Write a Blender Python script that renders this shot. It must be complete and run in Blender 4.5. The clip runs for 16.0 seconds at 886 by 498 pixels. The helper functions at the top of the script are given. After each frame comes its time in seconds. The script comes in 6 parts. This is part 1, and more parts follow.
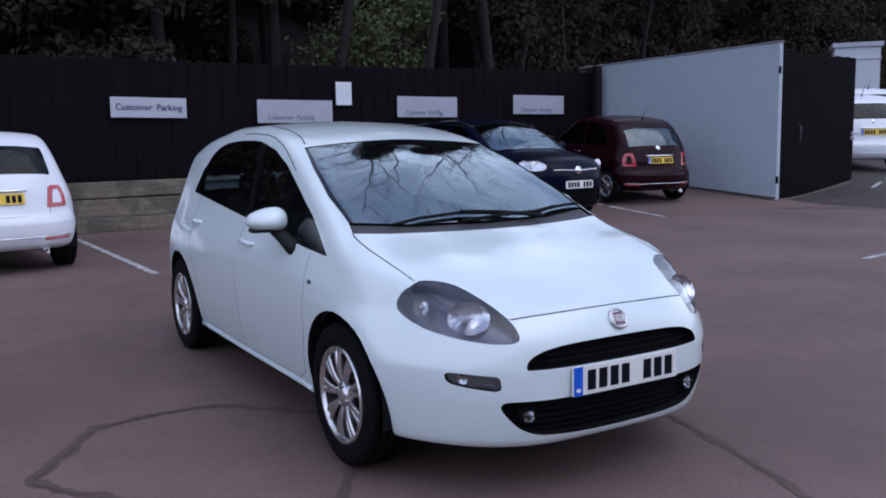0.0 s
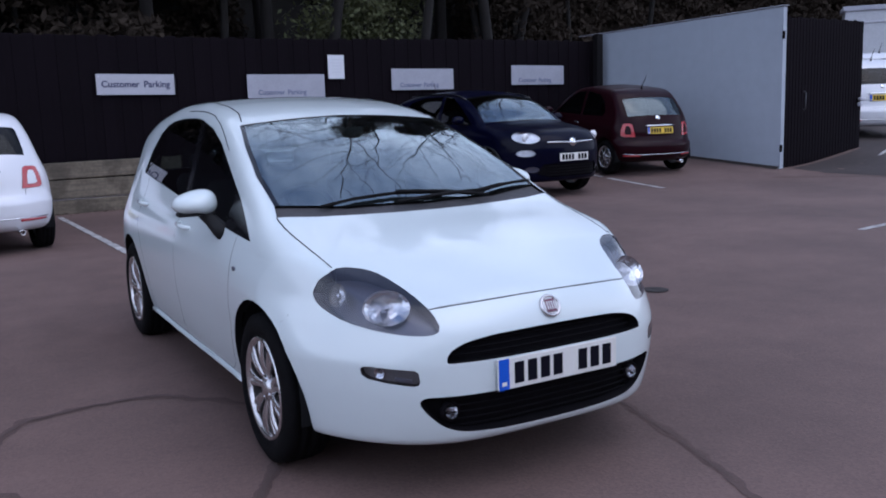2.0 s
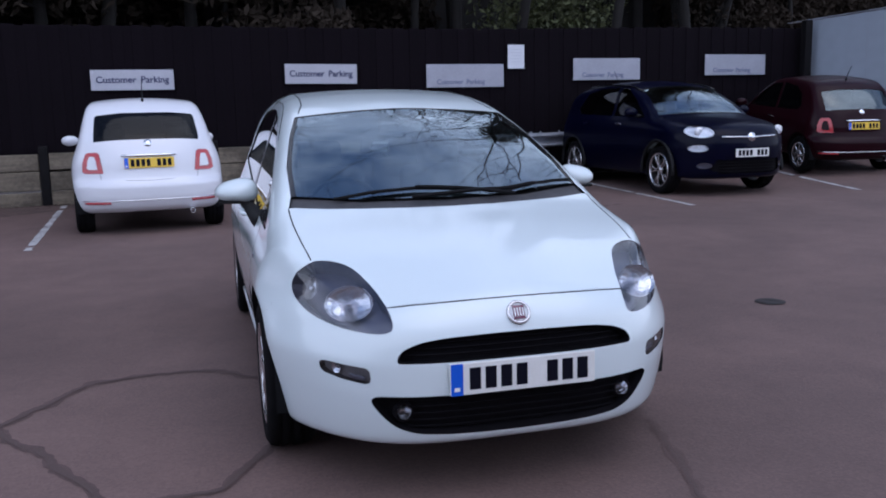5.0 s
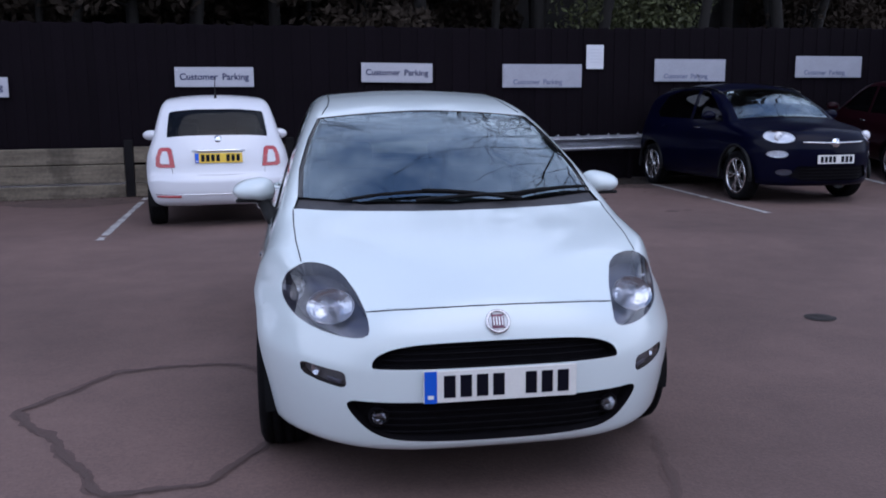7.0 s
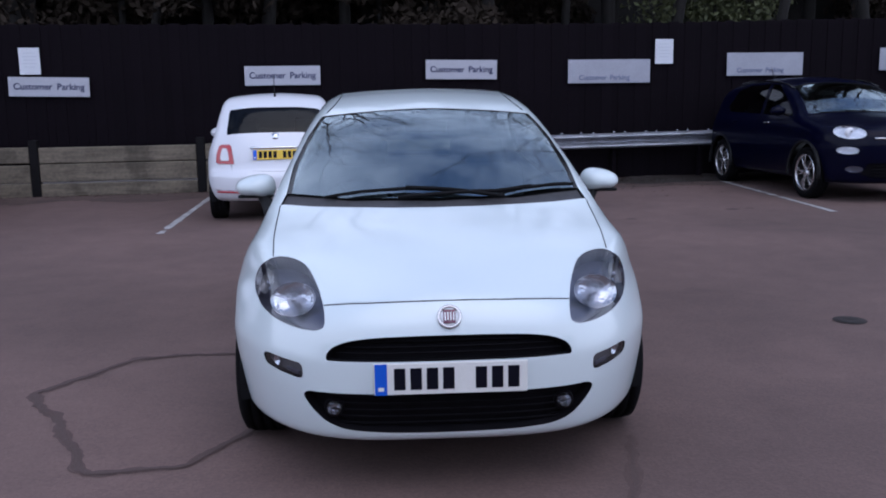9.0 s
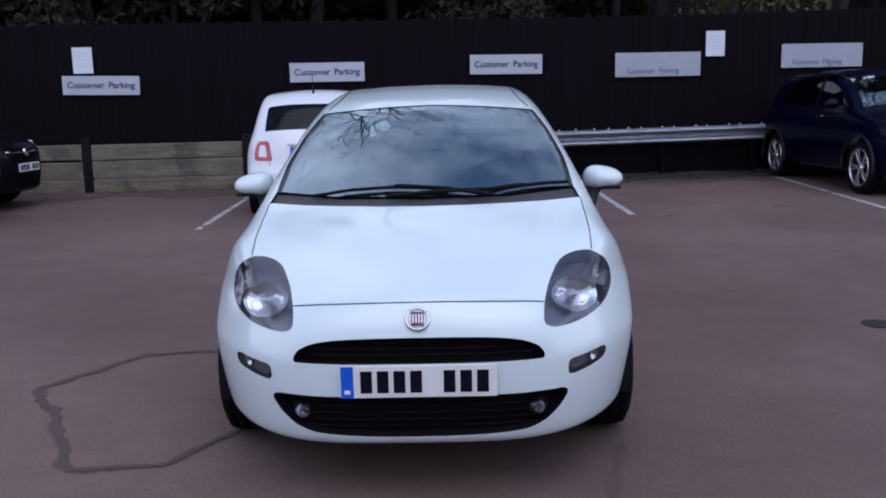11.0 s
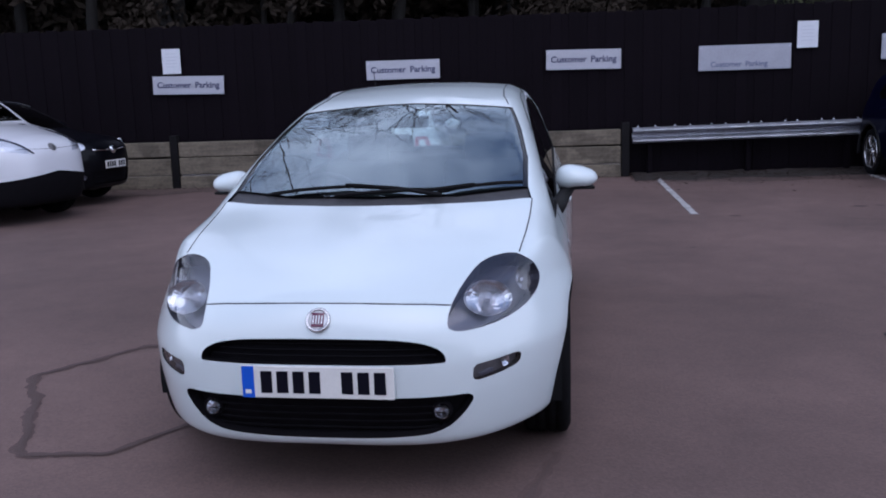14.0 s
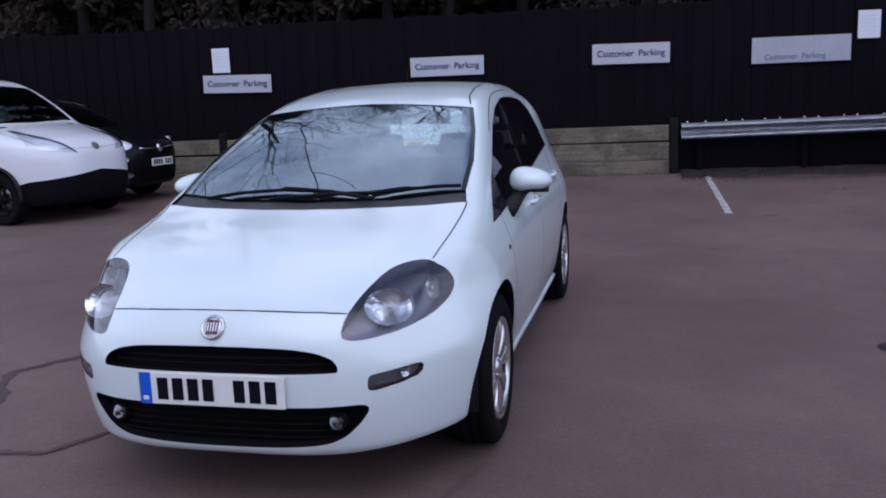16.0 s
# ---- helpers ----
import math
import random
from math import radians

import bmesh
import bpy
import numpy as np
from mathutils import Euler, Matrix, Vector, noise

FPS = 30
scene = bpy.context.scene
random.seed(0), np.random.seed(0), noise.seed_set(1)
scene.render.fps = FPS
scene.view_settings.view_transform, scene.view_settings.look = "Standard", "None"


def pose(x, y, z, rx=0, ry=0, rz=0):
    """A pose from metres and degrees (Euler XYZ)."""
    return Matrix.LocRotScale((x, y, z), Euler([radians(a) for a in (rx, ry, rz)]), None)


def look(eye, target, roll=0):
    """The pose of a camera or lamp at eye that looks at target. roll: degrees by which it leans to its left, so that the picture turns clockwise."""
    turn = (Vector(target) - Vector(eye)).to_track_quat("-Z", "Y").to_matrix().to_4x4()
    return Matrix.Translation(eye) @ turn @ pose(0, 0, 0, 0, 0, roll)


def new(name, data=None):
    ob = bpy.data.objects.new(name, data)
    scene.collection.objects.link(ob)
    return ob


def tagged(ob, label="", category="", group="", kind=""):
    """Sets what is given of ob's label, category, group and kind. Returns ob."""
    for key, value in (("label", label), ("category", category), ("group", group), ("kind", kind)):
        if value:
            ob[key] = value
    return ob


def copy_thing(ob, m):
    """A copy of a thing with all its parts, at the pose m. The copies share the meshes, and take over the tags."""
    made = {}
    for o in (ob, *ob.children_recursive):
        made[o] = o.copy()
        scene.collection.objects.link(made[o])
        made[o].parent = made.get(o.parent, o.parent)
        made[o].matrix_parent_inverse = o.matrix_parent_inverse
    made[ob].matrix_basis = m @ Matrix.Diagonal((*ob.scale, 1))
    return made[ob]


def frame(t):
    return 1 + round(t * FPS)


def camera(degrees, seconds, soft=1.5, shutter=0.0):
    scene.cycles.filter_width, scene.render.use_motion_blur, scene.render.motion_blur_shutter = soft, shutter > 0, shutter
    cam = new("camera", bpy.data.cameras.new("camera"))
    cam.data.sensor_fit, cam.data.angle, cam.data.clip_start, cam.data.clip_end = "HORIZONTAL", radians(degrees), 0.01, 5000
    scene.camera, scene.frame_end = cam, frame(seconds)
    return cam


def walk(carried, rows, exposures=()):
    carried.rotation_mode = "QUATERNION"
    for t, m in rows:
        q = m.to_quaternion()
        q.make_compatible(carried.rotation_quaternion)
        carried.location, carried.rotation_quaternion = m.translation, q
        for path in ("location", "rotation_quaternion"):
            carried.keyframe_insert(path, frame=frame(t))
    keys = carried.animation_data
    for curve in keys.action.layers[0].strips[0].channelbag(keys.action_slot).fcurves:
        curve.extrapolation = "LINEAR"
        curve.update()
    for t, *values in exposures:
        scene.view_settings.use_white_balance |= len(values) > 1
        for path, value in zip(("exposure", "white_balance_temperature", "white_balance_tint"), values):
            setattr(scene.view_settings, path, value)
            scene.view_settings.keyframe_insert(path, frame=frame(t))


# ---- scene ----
cam = camera(53.7, 16.0, soft=1.9)
PATH = [
    (0, (-2.261, -2.441, 1.353), (-1.243, -0.737, 1.103), -1.0),
    (0.5, (-2.165, -2.411, 1.345), (-1.128, -0.721, 1.081), -1.1),
    (1, (-2.05, -2.382, 1.35), (-1.011, -0.695, 1.075), -0.8),
    (1.5, (-1.952, -2.369, 1.359), (-0.89, -0.701, 1.062), -1.2),
    (2, (-1.844, -2.421, 1.357), (-0.863, -0.707, 1.046), -1.9),
    (2.5, (-1.687, -2.517, 1.362), (-0.802, -0.752, 1.039), -1.5),
    (3, (-1.562, -2.612, 1.369), (-0.729, -0.823, 1.046), -0.9),
    (3.5, (-1.399, -2.599, 1.342), (-0.637, -0.781, 1.007), -1.4),
    (4, (-1.259, -2.6, 1.358), (-0.587, -0.748, 1.013), -1.1),
    (4.5, (-1.133, -2.656, 1.359), (-0.54, -0.775, 1.027), -1.3),
    (7, (-0.638, -2.758, 1.377), (-0.323, -0.81, 1.054), -0.5),
    (7.5, (-0.55, -2.757, 1.375), (-0.275, -0.804, 1.044), -1.2),
    (8, (-0.423, -2.827, 1.38), (-0.245, -0.863, 1.051), -1.1),
    (8.5, (-0.281, -2.875, 1.381), (-0.152, -0.906, 1.053), -0.9),
    (11, (0.137, -2.805, 1.384), (0.105, -0.834, 1.046), -1.3),
    (11.5, (0.302, -2.845, 1.383), (0.183, -0.876, 1.05), -0.9),
    (12, (0.421, -2.873, 1.379), (0.287, -0.905, 1.049), -0.5),
    (12.5, (0.511, -2.826, 1.364), (0.394, -0.857, 1.029), -0.9),
    (13, (0.615, -2.765, 1.364), (0.441, -0.801, 1.029), -0.7),
    (13.5, (0.687, -2.742, 1.373), (0.468, -0.783, 1.033), -0.8),
    (14, (0.848, -2.705, 1.378), (0.552, -0.757, 1.038), -1.8),
    (14.5, (1.057, -2.757, 1.392), (0.639, -0.833, 1.041), -1.8),
    (15, (1.172, -2.677, 1.377), (0.731, -0.758, 1.03), -1.7),
    (15.5, (1.303, -2.588, 1.375), (0.836, -0.677, 1.018), -1.8),
    (16, (1.427, -2.503, 1.384), (0.953, -0.591, 1.039), -2.3),
]
walk(cam, [(t, look(eye, target, roll)) for t, eye, target, roll in PATH], [(0.0, -0.08, 5630, 16.0), (11.5, -0.08, 5630, 16.0), (13.5, -0.11, 5680, 17.6), (16.0, -0.11, 5690, 18.0)])

# ---- light ----
world = bpy.data.worlds.new("sky")
scene.world = world
world.use_nodes = True
wn, wl = world.node_tree.nodes, world.node_tree.links
sky = wn.new("ShaderNodeTexSky")
sky.sky_type, sky.sun_disc = "NISHITA", False
sky.sun_elevation, sky.sun_rotation = radians(66), radians(160)
wcoord = wn.new("ShaderNodeTexCoord")
wmap = wn.new("ShaderNodeMapping")
wmap.inputs["Scale"].default_value = (1.4, 1.4, 2.0)
wnoise = wn.new("ShaderNodeTexNoise")
wnoise.inputs["Scale"].default_value, wnoise.inputs["Detail"].default_value = 1.35, 5.0
wnoise.inputs["Roughness"].default_value = 0.6
wramp = wn.new("ShaderNodeValToRGB")
wramp.color_ramp.elements[0].position, wramp.color_ramp.elements[1].position = 0.42, 0.74
wmix = wn.new("ShaderNodeMix")
wmix.data_type = "RGBA"
wmix.inputs["B"].default_value = (9.9, 10.5, 11.7, 1)
wbg = wn["Background"]
wbg.inputs["Strength"].default_value = 0.145
wl.new(wcoord.outputs["Generated"], wmap.inputs["Vector"])
wl.new(wmap.outputs["Vector"], wnoise.inputs["Vector"])
# cloud lies thick near the horizon and breaks up overhead
wsep, wlift, wsum = wn.new("ShaderNodeSeparateXYZ"), wn.new("ShaderNodeMapRange"), wn.new("ShaderNodeMath")
wlift.inputs["From Min"].default_value, wlift.inputs["From Max"].default_value = 0.35, 0.95
wlift.inputs["To Min"].default_value, wlift.inputs["To Max"].default_value = 0.20, -0.05
wsum.operation = "ADD"
wl.new(wcoord.outputs["Generated"], wsep.inputs[0])
wl.new(wsep.outputs["Z"], wlift.inputs["Value"])
wl.new(wnoise.outputs["Fac"], wsum.inputs[0])
wl.new(wlift.outputs["Result"], wsum.inputs[1])
wl.new(wsum.outputs[0], wramp.inputs["Fac"])
wl.new(wramp.outputs["Color"], wmix.inputs["Factor"])
wl.new(sky.outputs["Color"], wmix.inputs["A"])
wl.new(wmix.outputs["Result"], wbg.inputs["Color"])

sun = new("sun", bpy.data.lights.new("sun", "SUN"))
sun.data.energy, sun.data.angle, sun.data.color = 0.8, radians(60), (1.0, 0.95, 0.88)
sun.matrix_world = look((2.0, -5.5, 13), (0, 0, 0))

# ---- materials ----
MATS = {}


def mat(name, color, rough=0.5, metal=0.0, vary=0.0, scale=8.0, bump=0.0, bump_scale=60.0, coat=0.0, tint=None, spec=0.5, island=False):
    """A procedural material: a base colour, varied by two scales of noise, with fine relief."""
    if name in MATS:
        return MATS[name]
    m = bpy.data.materials.new(name)
    m.use_nodes = True
    n, l = m.node_tree.nodes, m.node_tree.links
    b = n["Principled BSDF"]
    b.inputs["Base Color"].default_value = (*color, 1)
    b.inputs["Roughness"].default_value, b.inputs["Metallic"].default_value = rough, metal
    b.inputs["Coat Weight"].default_value, b.inputs["Coat Roughness"].default_value = coat, 0.03
    b.inputs["Specular IOR Level"].default_value = spec
    if vary or bump:
        co = n.new("ShaderNodeTexCoord")
    if vary:
        n1, n2 = n.new("ShaderNodeTexNoise"), n.new("ShaderNodeTexNoise")
        n1.inputs["Scale"].default_value, n1.inputs["Detail"].default_value = scale, 5
        n2.inputs["Scale"].default_value, n2.inputs["Detail"].default_value = scale * 9, 3
        add = n.new("ShaderNodeMath")
        add.operation = "ADD"
        rng = n.new("ShaderNodeMapRange")
        rng.inputs["From Min"].default_value, rng.inputs["From Max"].default_value = 0.7, 1.3
        mix = n.new("ShaderNodeMix")
        mix.data_type = "RGBA"
        dark = tint or tuple(c * (1 - vary) for c in color)
        mix.inputs["A"].default_value = (*dark, 1)
        mix.inputs["B"].default_value = (*[min(1, c * (1 + vary * 0.6)) for c in color], 1)
        for q in (n1, n2):
            l.new(co.outputs["Object"], q.inputs["Vector"])
        l.new(n1.outputs["Fac"], add.inputs[0])
        l.new(n2.outputs["Fac"], add.inputs[1])
        l.new(add.outputs[0], rng.inputs["Value"])
        out = rng.outputs["Result"]
        if island:
            info, geo, mul = n.new("ShaderNodeObjectInfo"), n.new("ShaderNodeNewGeometry"), n.new("ShaderNodeMath")
            mul.operation = "MULTIPLY_ADD"
            mul.inputs[1].default_value = 0.6
            s2 = n.new("ShaderNodeMath")
            s2.operation = "ADD"
            l.new(info.outputs["Random"], s2.inputs[0])
            l.new(geo.outputs["Random Per Island"], s2.inputs[1])
            s3 = n.new("ShaderNodeMath")
            s3.operation = "FRACT"
            l.new(s2.outputs[0], s3.inputs[0])
            l.new(s3.outputs[0], mul.inputs[0])
            l.new(out, mul.inputs[2])
            s4 = n.new("ShaderNodeMath")
            s4.operation = "MULTIPLY"
            s4.inputs[1].default_value = 0.62
            l.new(mul.outputs[0], s4.inputs[0])
            out = s4.outputs[0]
        l.new(out, mix.inputs["Factor"])
        l.new(mix.outputs["Result"], b.inputs["Base Color"])
    if bump:
        n3, bp = n.new("ShaderNodeTexNoise"), n.new("ShaderNodeBump")
        n3.inputs["Scale"].default_value, n3.inputs["Detail"].default_value = bump_scale, 4
        bp.inputs["Strength"].default_value, bp.inputs["Distance"].default_value = bump, 0.01
        l.new(co.outputs["Object"], n3.inputs["Vector"])
        l.new(n3.outputs["Fac"], bp.inputs["Height"])
        l.new(bp.outputs["Normal"], b.inputs["Normal"])
    MATS[name] = m
    return m


def glass(name, color, ior=1.5, rough=0.0):
    m = mat(name, color, rough)
    b = m.node_tree.nodes["Principled BSDF"]
    b.inputs["Transmission Weight"].default_value, b.inputs["IOR"].default_value = 1.0, ior
    return m


def pane_glass(name, color, gloss=(1, 1, 1), facing=0.08):
    """Thin tinted car glass: a see-through tint under a mirror-smooth surface."""
    if name in MATS:
        return MATS[name]
    m = bpy.data.materials.new(name)
    m.use_nodes = True
    n, l = m.node_tree.nodes, m.node_tree.links
    tr, gl, fr, mx = n.new("ShaderNodeBsdfTransparent"), n.new("ShaderNodeBsdfGlossy"), n.new("ShaderNodeLayerWeight"), n.new("ShaderNodeMixShader")
    pw, lift = n.new("ShaderNodeMath"), n.new("ShaderNodeMapRange")
    pw.operation = "POWER"
    pw.inputs[1].default_value = 4.0
    lift.inputs["To Min"].default_value, lift.inputs["To Max"].default_value = facing, 1.0
    tr.inputs["Color"].default_value = (*color, 1)
    gl.inputs["Color"].default_value = (*gloss, 1)
    gl.inputs["Roughness"].default_value = 0.01
    fr.inputs["Blend"].default_value = 0.5
    l.new(fr.outputs["Facing"], pw.inputs[0])
    l.new(pw.outputs[0], lift.inputs["Value"])
    l.new(lift.outputs["Result"], mx.inputs[0])
    l.new(tr.outputs[0], mx.inputs[1])
    l.new(gl.outputs[0], mx.inputs[2])
    l.new(mx.outputs[0], n["Material Output"].inputs["Surface"])
    MATS[name] = m
    return m


def asphalt():
    """Old dark tarmac: coarse stones, patchy wear and damp stains."""
    m = mat("asphalt", (0.143, 0.0905, 0.0795), 0.8, 0, 0.16, 0.4)
    n, l = m.node_tree.nodes, m.node_tree.links
    b = n["Principled BSDF"]
    co = n.new("ShaderNodeTexCoord")
    vor, noi, bp, bp2 = n.new("ShaderNodeTexVoronoi"), n.new("ShaderNodeTexNoise"), n.new("ShaderNodeBump"), n.new("ShaderNodeBump")
    vor.inputs["Scale"].default_value = 95
    noi.inputs["Scale"].default_value, noi.inputs["Detail"].default_value = 3.0, 6
    bp.inputs["Strength"].default_value, bp.inputs["Distance"].default_value = 0.22, 0.005
    bp2.inputs["Strength"].default_value, bp2.inputs["Distance"].default_value = 0.08, 0.03
    l.new(co.outputs["Object"], vor.inputs["Vector"])
    l.new(co.outputs["Object"], noi.inputs["Vector"])
    l.new(vor.outputs["Distance"], bp.inputs["Height"])
    l.new(noi.outputs["Fac"], bp2.inputs["Height"])
    l.new(bp2.outputs["Normal"], bp.inputs["Normal"])
    l.new(bp.outputs["Normal"], b.inputs["Normal"])
    # stones of several greys and wide darker stains
    old = b.inputs["Base Color"].links[0].from_socket
    rng, mul = n.new("ShaderNodeMapRange"), n.new("ShaderNodeMix")
    mul.data_type, mul.blend_type = "RGBA", "MULTIPLY"
    mul.inputs["Factor"].default_value = 1.0
    sep = n.new("ShaderNodeSeparateColor")
    l.new(vor.outputs["Color"], sep.inputs["Color"])
    rng.inputs["To Min"].default_value, rng.inputs["To Max"].default_value = 0.88, 1.12
    l.new(sep.outputs[0], rng.inputs["Value"])
    st, sr, m2 = n.new("ShaderNodeTexNoise"), n.new("ShaderNodeMapRange"), n.new("ShaderNodeMath")
    st.inputs["Scale"].default_value, st.inputs["Detail"].default_value, st.inputs["Distortion"].default_value = 0.55, 5, 0.4
    sr.inputs["From Min"].default_value, sr.inputs["From Max"].default_value = 0.35, 0.62
    sr.inputs["To Min"].default_value, sr.inputs["To Max"].default_value = 0.80, 1.06
    m2.operation = "MULTIPLY"
    l.new(co.outputs["Object"], st.inputs["Vector"])
    l.new(st.outputs["Fac"], sr.inputs["Value"])
    l.new(sr.outputs["Result"], m2.inputs[0])
    l.new(rng.outputs["Result"], m2.inputs[1])
    l.new(old, mul.inputs["A"])
    l.new(m2.outputs[0], mul.inputs["B"])
    l.new(mul.outputs["Result"], b.inputs["Base Color"])
    return m


M_ASPHALT = asphalt()
M_PAINT = mat("white_car_paint", (0.675, 0.745, 0.758), 0.35, 0, coat=1.0)
M_PAINT.node_tree.nodes["Principled BSDF"].inputs["Coat IOR"].default_value = 1.55
M_PAINT.node_tree.nodes["Principled BSDF"].inputs["Coat Roughness"].default_value = 0.055
M_PAINT2 = mat("plain_white_car_paint", (0.70, 0.705, 0.745), 0.35, 0, coat=0.8)
M_BLUE = mat("dark_blue_car_paint", (0.0010, 0.0013, 0.0105), 0.35, 0.0, coat=0.15, spec=0.05)
M_RED = mat("dark_red_car_paint", (0.013, 0.0016, 0.004), 0.35, 0.0, coat=0.15, spec=0.06)
M_NIGHT = mat("black_car_paint", (0.003, 0.003, 0.005), 0.35, coat=0.15, spec=0.08)
M_BLACK = mat("black_plastic", (0.010, 0.010, 0.011), 0.6, vary=0.2, scale=30, bump=0.1, bump_scale=400, spec=0.25)
M_GLOSSBLACK = mat("gloss_black_trim", (0.008, 0.008, 0.01), 0.15)
M_COWL = mat("grey_black_cowl_plastic", (0.055, 0.053, 0.058), 0.6, vary=0.3, scale=20, bump=0.2, bump_scale=300)
M_RUBBER = mat("tyre_rubber", (0.0068, 0.0066, 0.0074), 0.85, vary=0.3, scale=25, bump=0.3, bump_scale=150, spec=0.08)
M_SEAL = mat("rubber_seal", (0.006, 0.006, 0.007), 0.7, spec=0.15)
M_ALLOY = mat("silver_alloy", (0.60, 0.585, 0.595), 0.22, 0.9, vary=0.12, scale=20)
# darker than the rim, so the gaps between spokes come out dark
M_BARREL = mat("dark_wheel_barrel", (0.07, 0.067, 0.066), 0.5, 0.6, vary=0.3, scale=25)
M_DISC = mat("brake_disc_steel", (0.25, 0.24, 0.24), 0.4, 0.9, vary=0.3, scale=30)
M_CHROME = mat("chrome", (0.75, 0.75, 0.77), 0.08, 1.0)
M_REFLECTOR = mat("lamp_reflector", (0.62, 0.63, 0.66), 0.16, 1.0)
M_LAMPGREY = mat("smoked_lamp_housing", (0.118, 0.116, 0.145), 0.28, 0.55, vary=0.2, scale=12)
M_LAMPSATIN = mat("satin_lamp_bowl", (0.46, 0.46, 0.50), 0.26, 0.85, vary=0.25, scale=30)
M_LAMPDARK = mat("dark_lamp_housing", (0.15, 0.145, 0.15), 0.4, 0.4, vary=0.2, scale=12)
M_LAMPSILVER = mat("silver_lamp_bowl", (0.80, 0.81, 0.84), 0.4, 0.3, vary=0.2, scale=14)
M_LAMPPALE = mat("pale_lamp_reflector", (0.86, 0.88, 0.92), 0.25, 0.2, vary=0.2, scale=9, tint=(0.62, 0.64, 0.70))
M_REDLENS = mat("red_lens", (0.42, 0.03, 0.038), 0.15, coat=0.6)
M_PLATE_W = mat("white_plate", (0.78, 0.77, 0.74), 0.4, vary=0.05, scale=20)
M_PLATE_Y = mat("yellow_plate", (0.75, 0.50, 0.04), 0.4, vary=0.05, scale=20)
M_PLATEBLUE = mat("plate_blue_band", (0.01, 0.10, 0.62), 0.4)
M_INK = mat("black_ink", (0.004, 0.004, 0.010), 0.6, spec=0.12)
M_BADGERED = mat("red_badge_enamel", (0.11, 0.016, 0.045), 0.25, coat=0.6)
M_TRIMGREY = mat("grey_seat_cloth", (0.05, 0.052, 0.058), 0.9, vary=0.3, scale=30, bump=0.3, bump_scale=300)
M_GRILLE = mat("matt_black_grille", (0.006, 0.0052, 0.0068), 0.8, vary=0.3, scale=25, spec=0.08)
M_LINER = mat("cabin_lining", (0.010, 0.010, 0.011), 0.9, spec=0.1)
M_WINDSCREEN = pane_glass("windscreen_glass", (0.64, 0.745, 0.74), gloss=(0.82, 0.94, 1.0), facing=0.26)
M_REARGLASS = pane_glass("rear_screen_glass", (0.66, 0.77, 0.75))
M_SIDEGLASS = pane_glass("side_glass", (0.30, 0.33, 0.34))
M_DARKGLASS = pane_glass("dark_car_glass", (0.10, 0.115, 0.125), facing=0.02)
M_SKYGLASS = pane_glass("reflecting_car_glass", (0.10, 0.115, 0.125), gloss=(0.8, 0.94, 1.0), facing=0.11)
M_LAMPGLASS = pane_glass("lamp_lens", (0.90, 0.91, 0.94), facing=0.055)

# ---- building helpers ----
def spline(*pts):
    """A smooth curve through (a, b) pairs that never overshoots."""
    xs, ys = np.array([p[0] for p in pts], float), np.array([p[1] for p in pts], float)
    h, d = np.diff(xs), np.diff(ys) / np.diff(xs)
    m = np.zeros(len(xs))
    m[0], m[-1] = d[0], d[-1]
    for i in range(1, len(xs) - 1):
        if d[i - 1] * d[i] > 0:
            w1, w2 = 2 * h[i] + h[i - 1], h[i] + 2 * h[i - 1]
            m[i] = (w1 + w2) / (w1 / d[i - 1] + w2 / d[i])

    def at(q):
        q = np.asarray(q, float)
        i = np.clip(np.searchsorted(xs, q) - 1, 0, len(xs) - 2)
        hh = h[i]
        t = np.clip((q - xs[i]) / hh, -0.6, 1.6)
        t2, t3 = t * t, t * t * t
        inside = (2 * t3 - 3 * t2 + 1) * ys[i] + (t3 - 2 * t2 + t) * hh * m[i] + (-2 * t3 + 3 * t2) * ys[i + 1] + (t3 - t2) * hh * m[i + 1]
        low, high = ys[0] + (q - xs[0]) * m[0], ys[-1] + (q - xs[-1]) * m[-1]
        return np.where(q < xs[0], low, np.where(q > xs[-1], high, inside))

    return at


def smax(a, b, k):
    h = np.maximum(k - np.abs(a - b), 0) / k
    return np.maximum(a, b) + h * h * k / 4


def mesh_object(name, bm, material, parent=None, smooth=True):
    me = bpy.data.meshes.new(name)
    bm.to_mesh(me)
    bm.free()
    if smooth:
        me.polygons.foreach_set("use_smooth", [True] * len(me.polygons))
    for m in material if isinstance(material, (list, tuple)) else [material]:
        me.materials.append(m)
    ob = new(name, me)
    ob.parent = parent
    return ob


def part(name, bm, material, parent, label="", smooth=True):
    ob = mesh_object(name, bm, material, parent, smooth)
    return tagged(ob, label)


def thing(name, label, category, m=None, group="", kind=""):
    ob = new(name)
    if m is not None:
        ob.matrix_world = m
    return tagged(ob, label, category, group, kind)


def add_box(bm, size, m=None, bevel=0.0, seg=2):
    r = bmesh.ops.create_cube(bm, size=1.0)
    bmesh.ops.scale(bm, vec=size, verts=r["verts"])
    vs = r["verts"]
    if bevel:
        es = list({e for v in vs for e in v.link_edges})
        out = bmesh.ops.bevel(bm, geom=es, offset=bevel, segments=seg, affect="EDGES", profile=0.5)
        vs = list(set(out["verts"]) | {v for v in vs if v.is_valid})
    if m is not None:
        bmesh.ops.transform(bm, matrix=m, verts=vs)
    return vs


def box_bm(size, m=None, bevel=0.0, seg=2):
    bm = bmesh.new()
    add_box(bm, size, m, bevel, seg)
    return bm


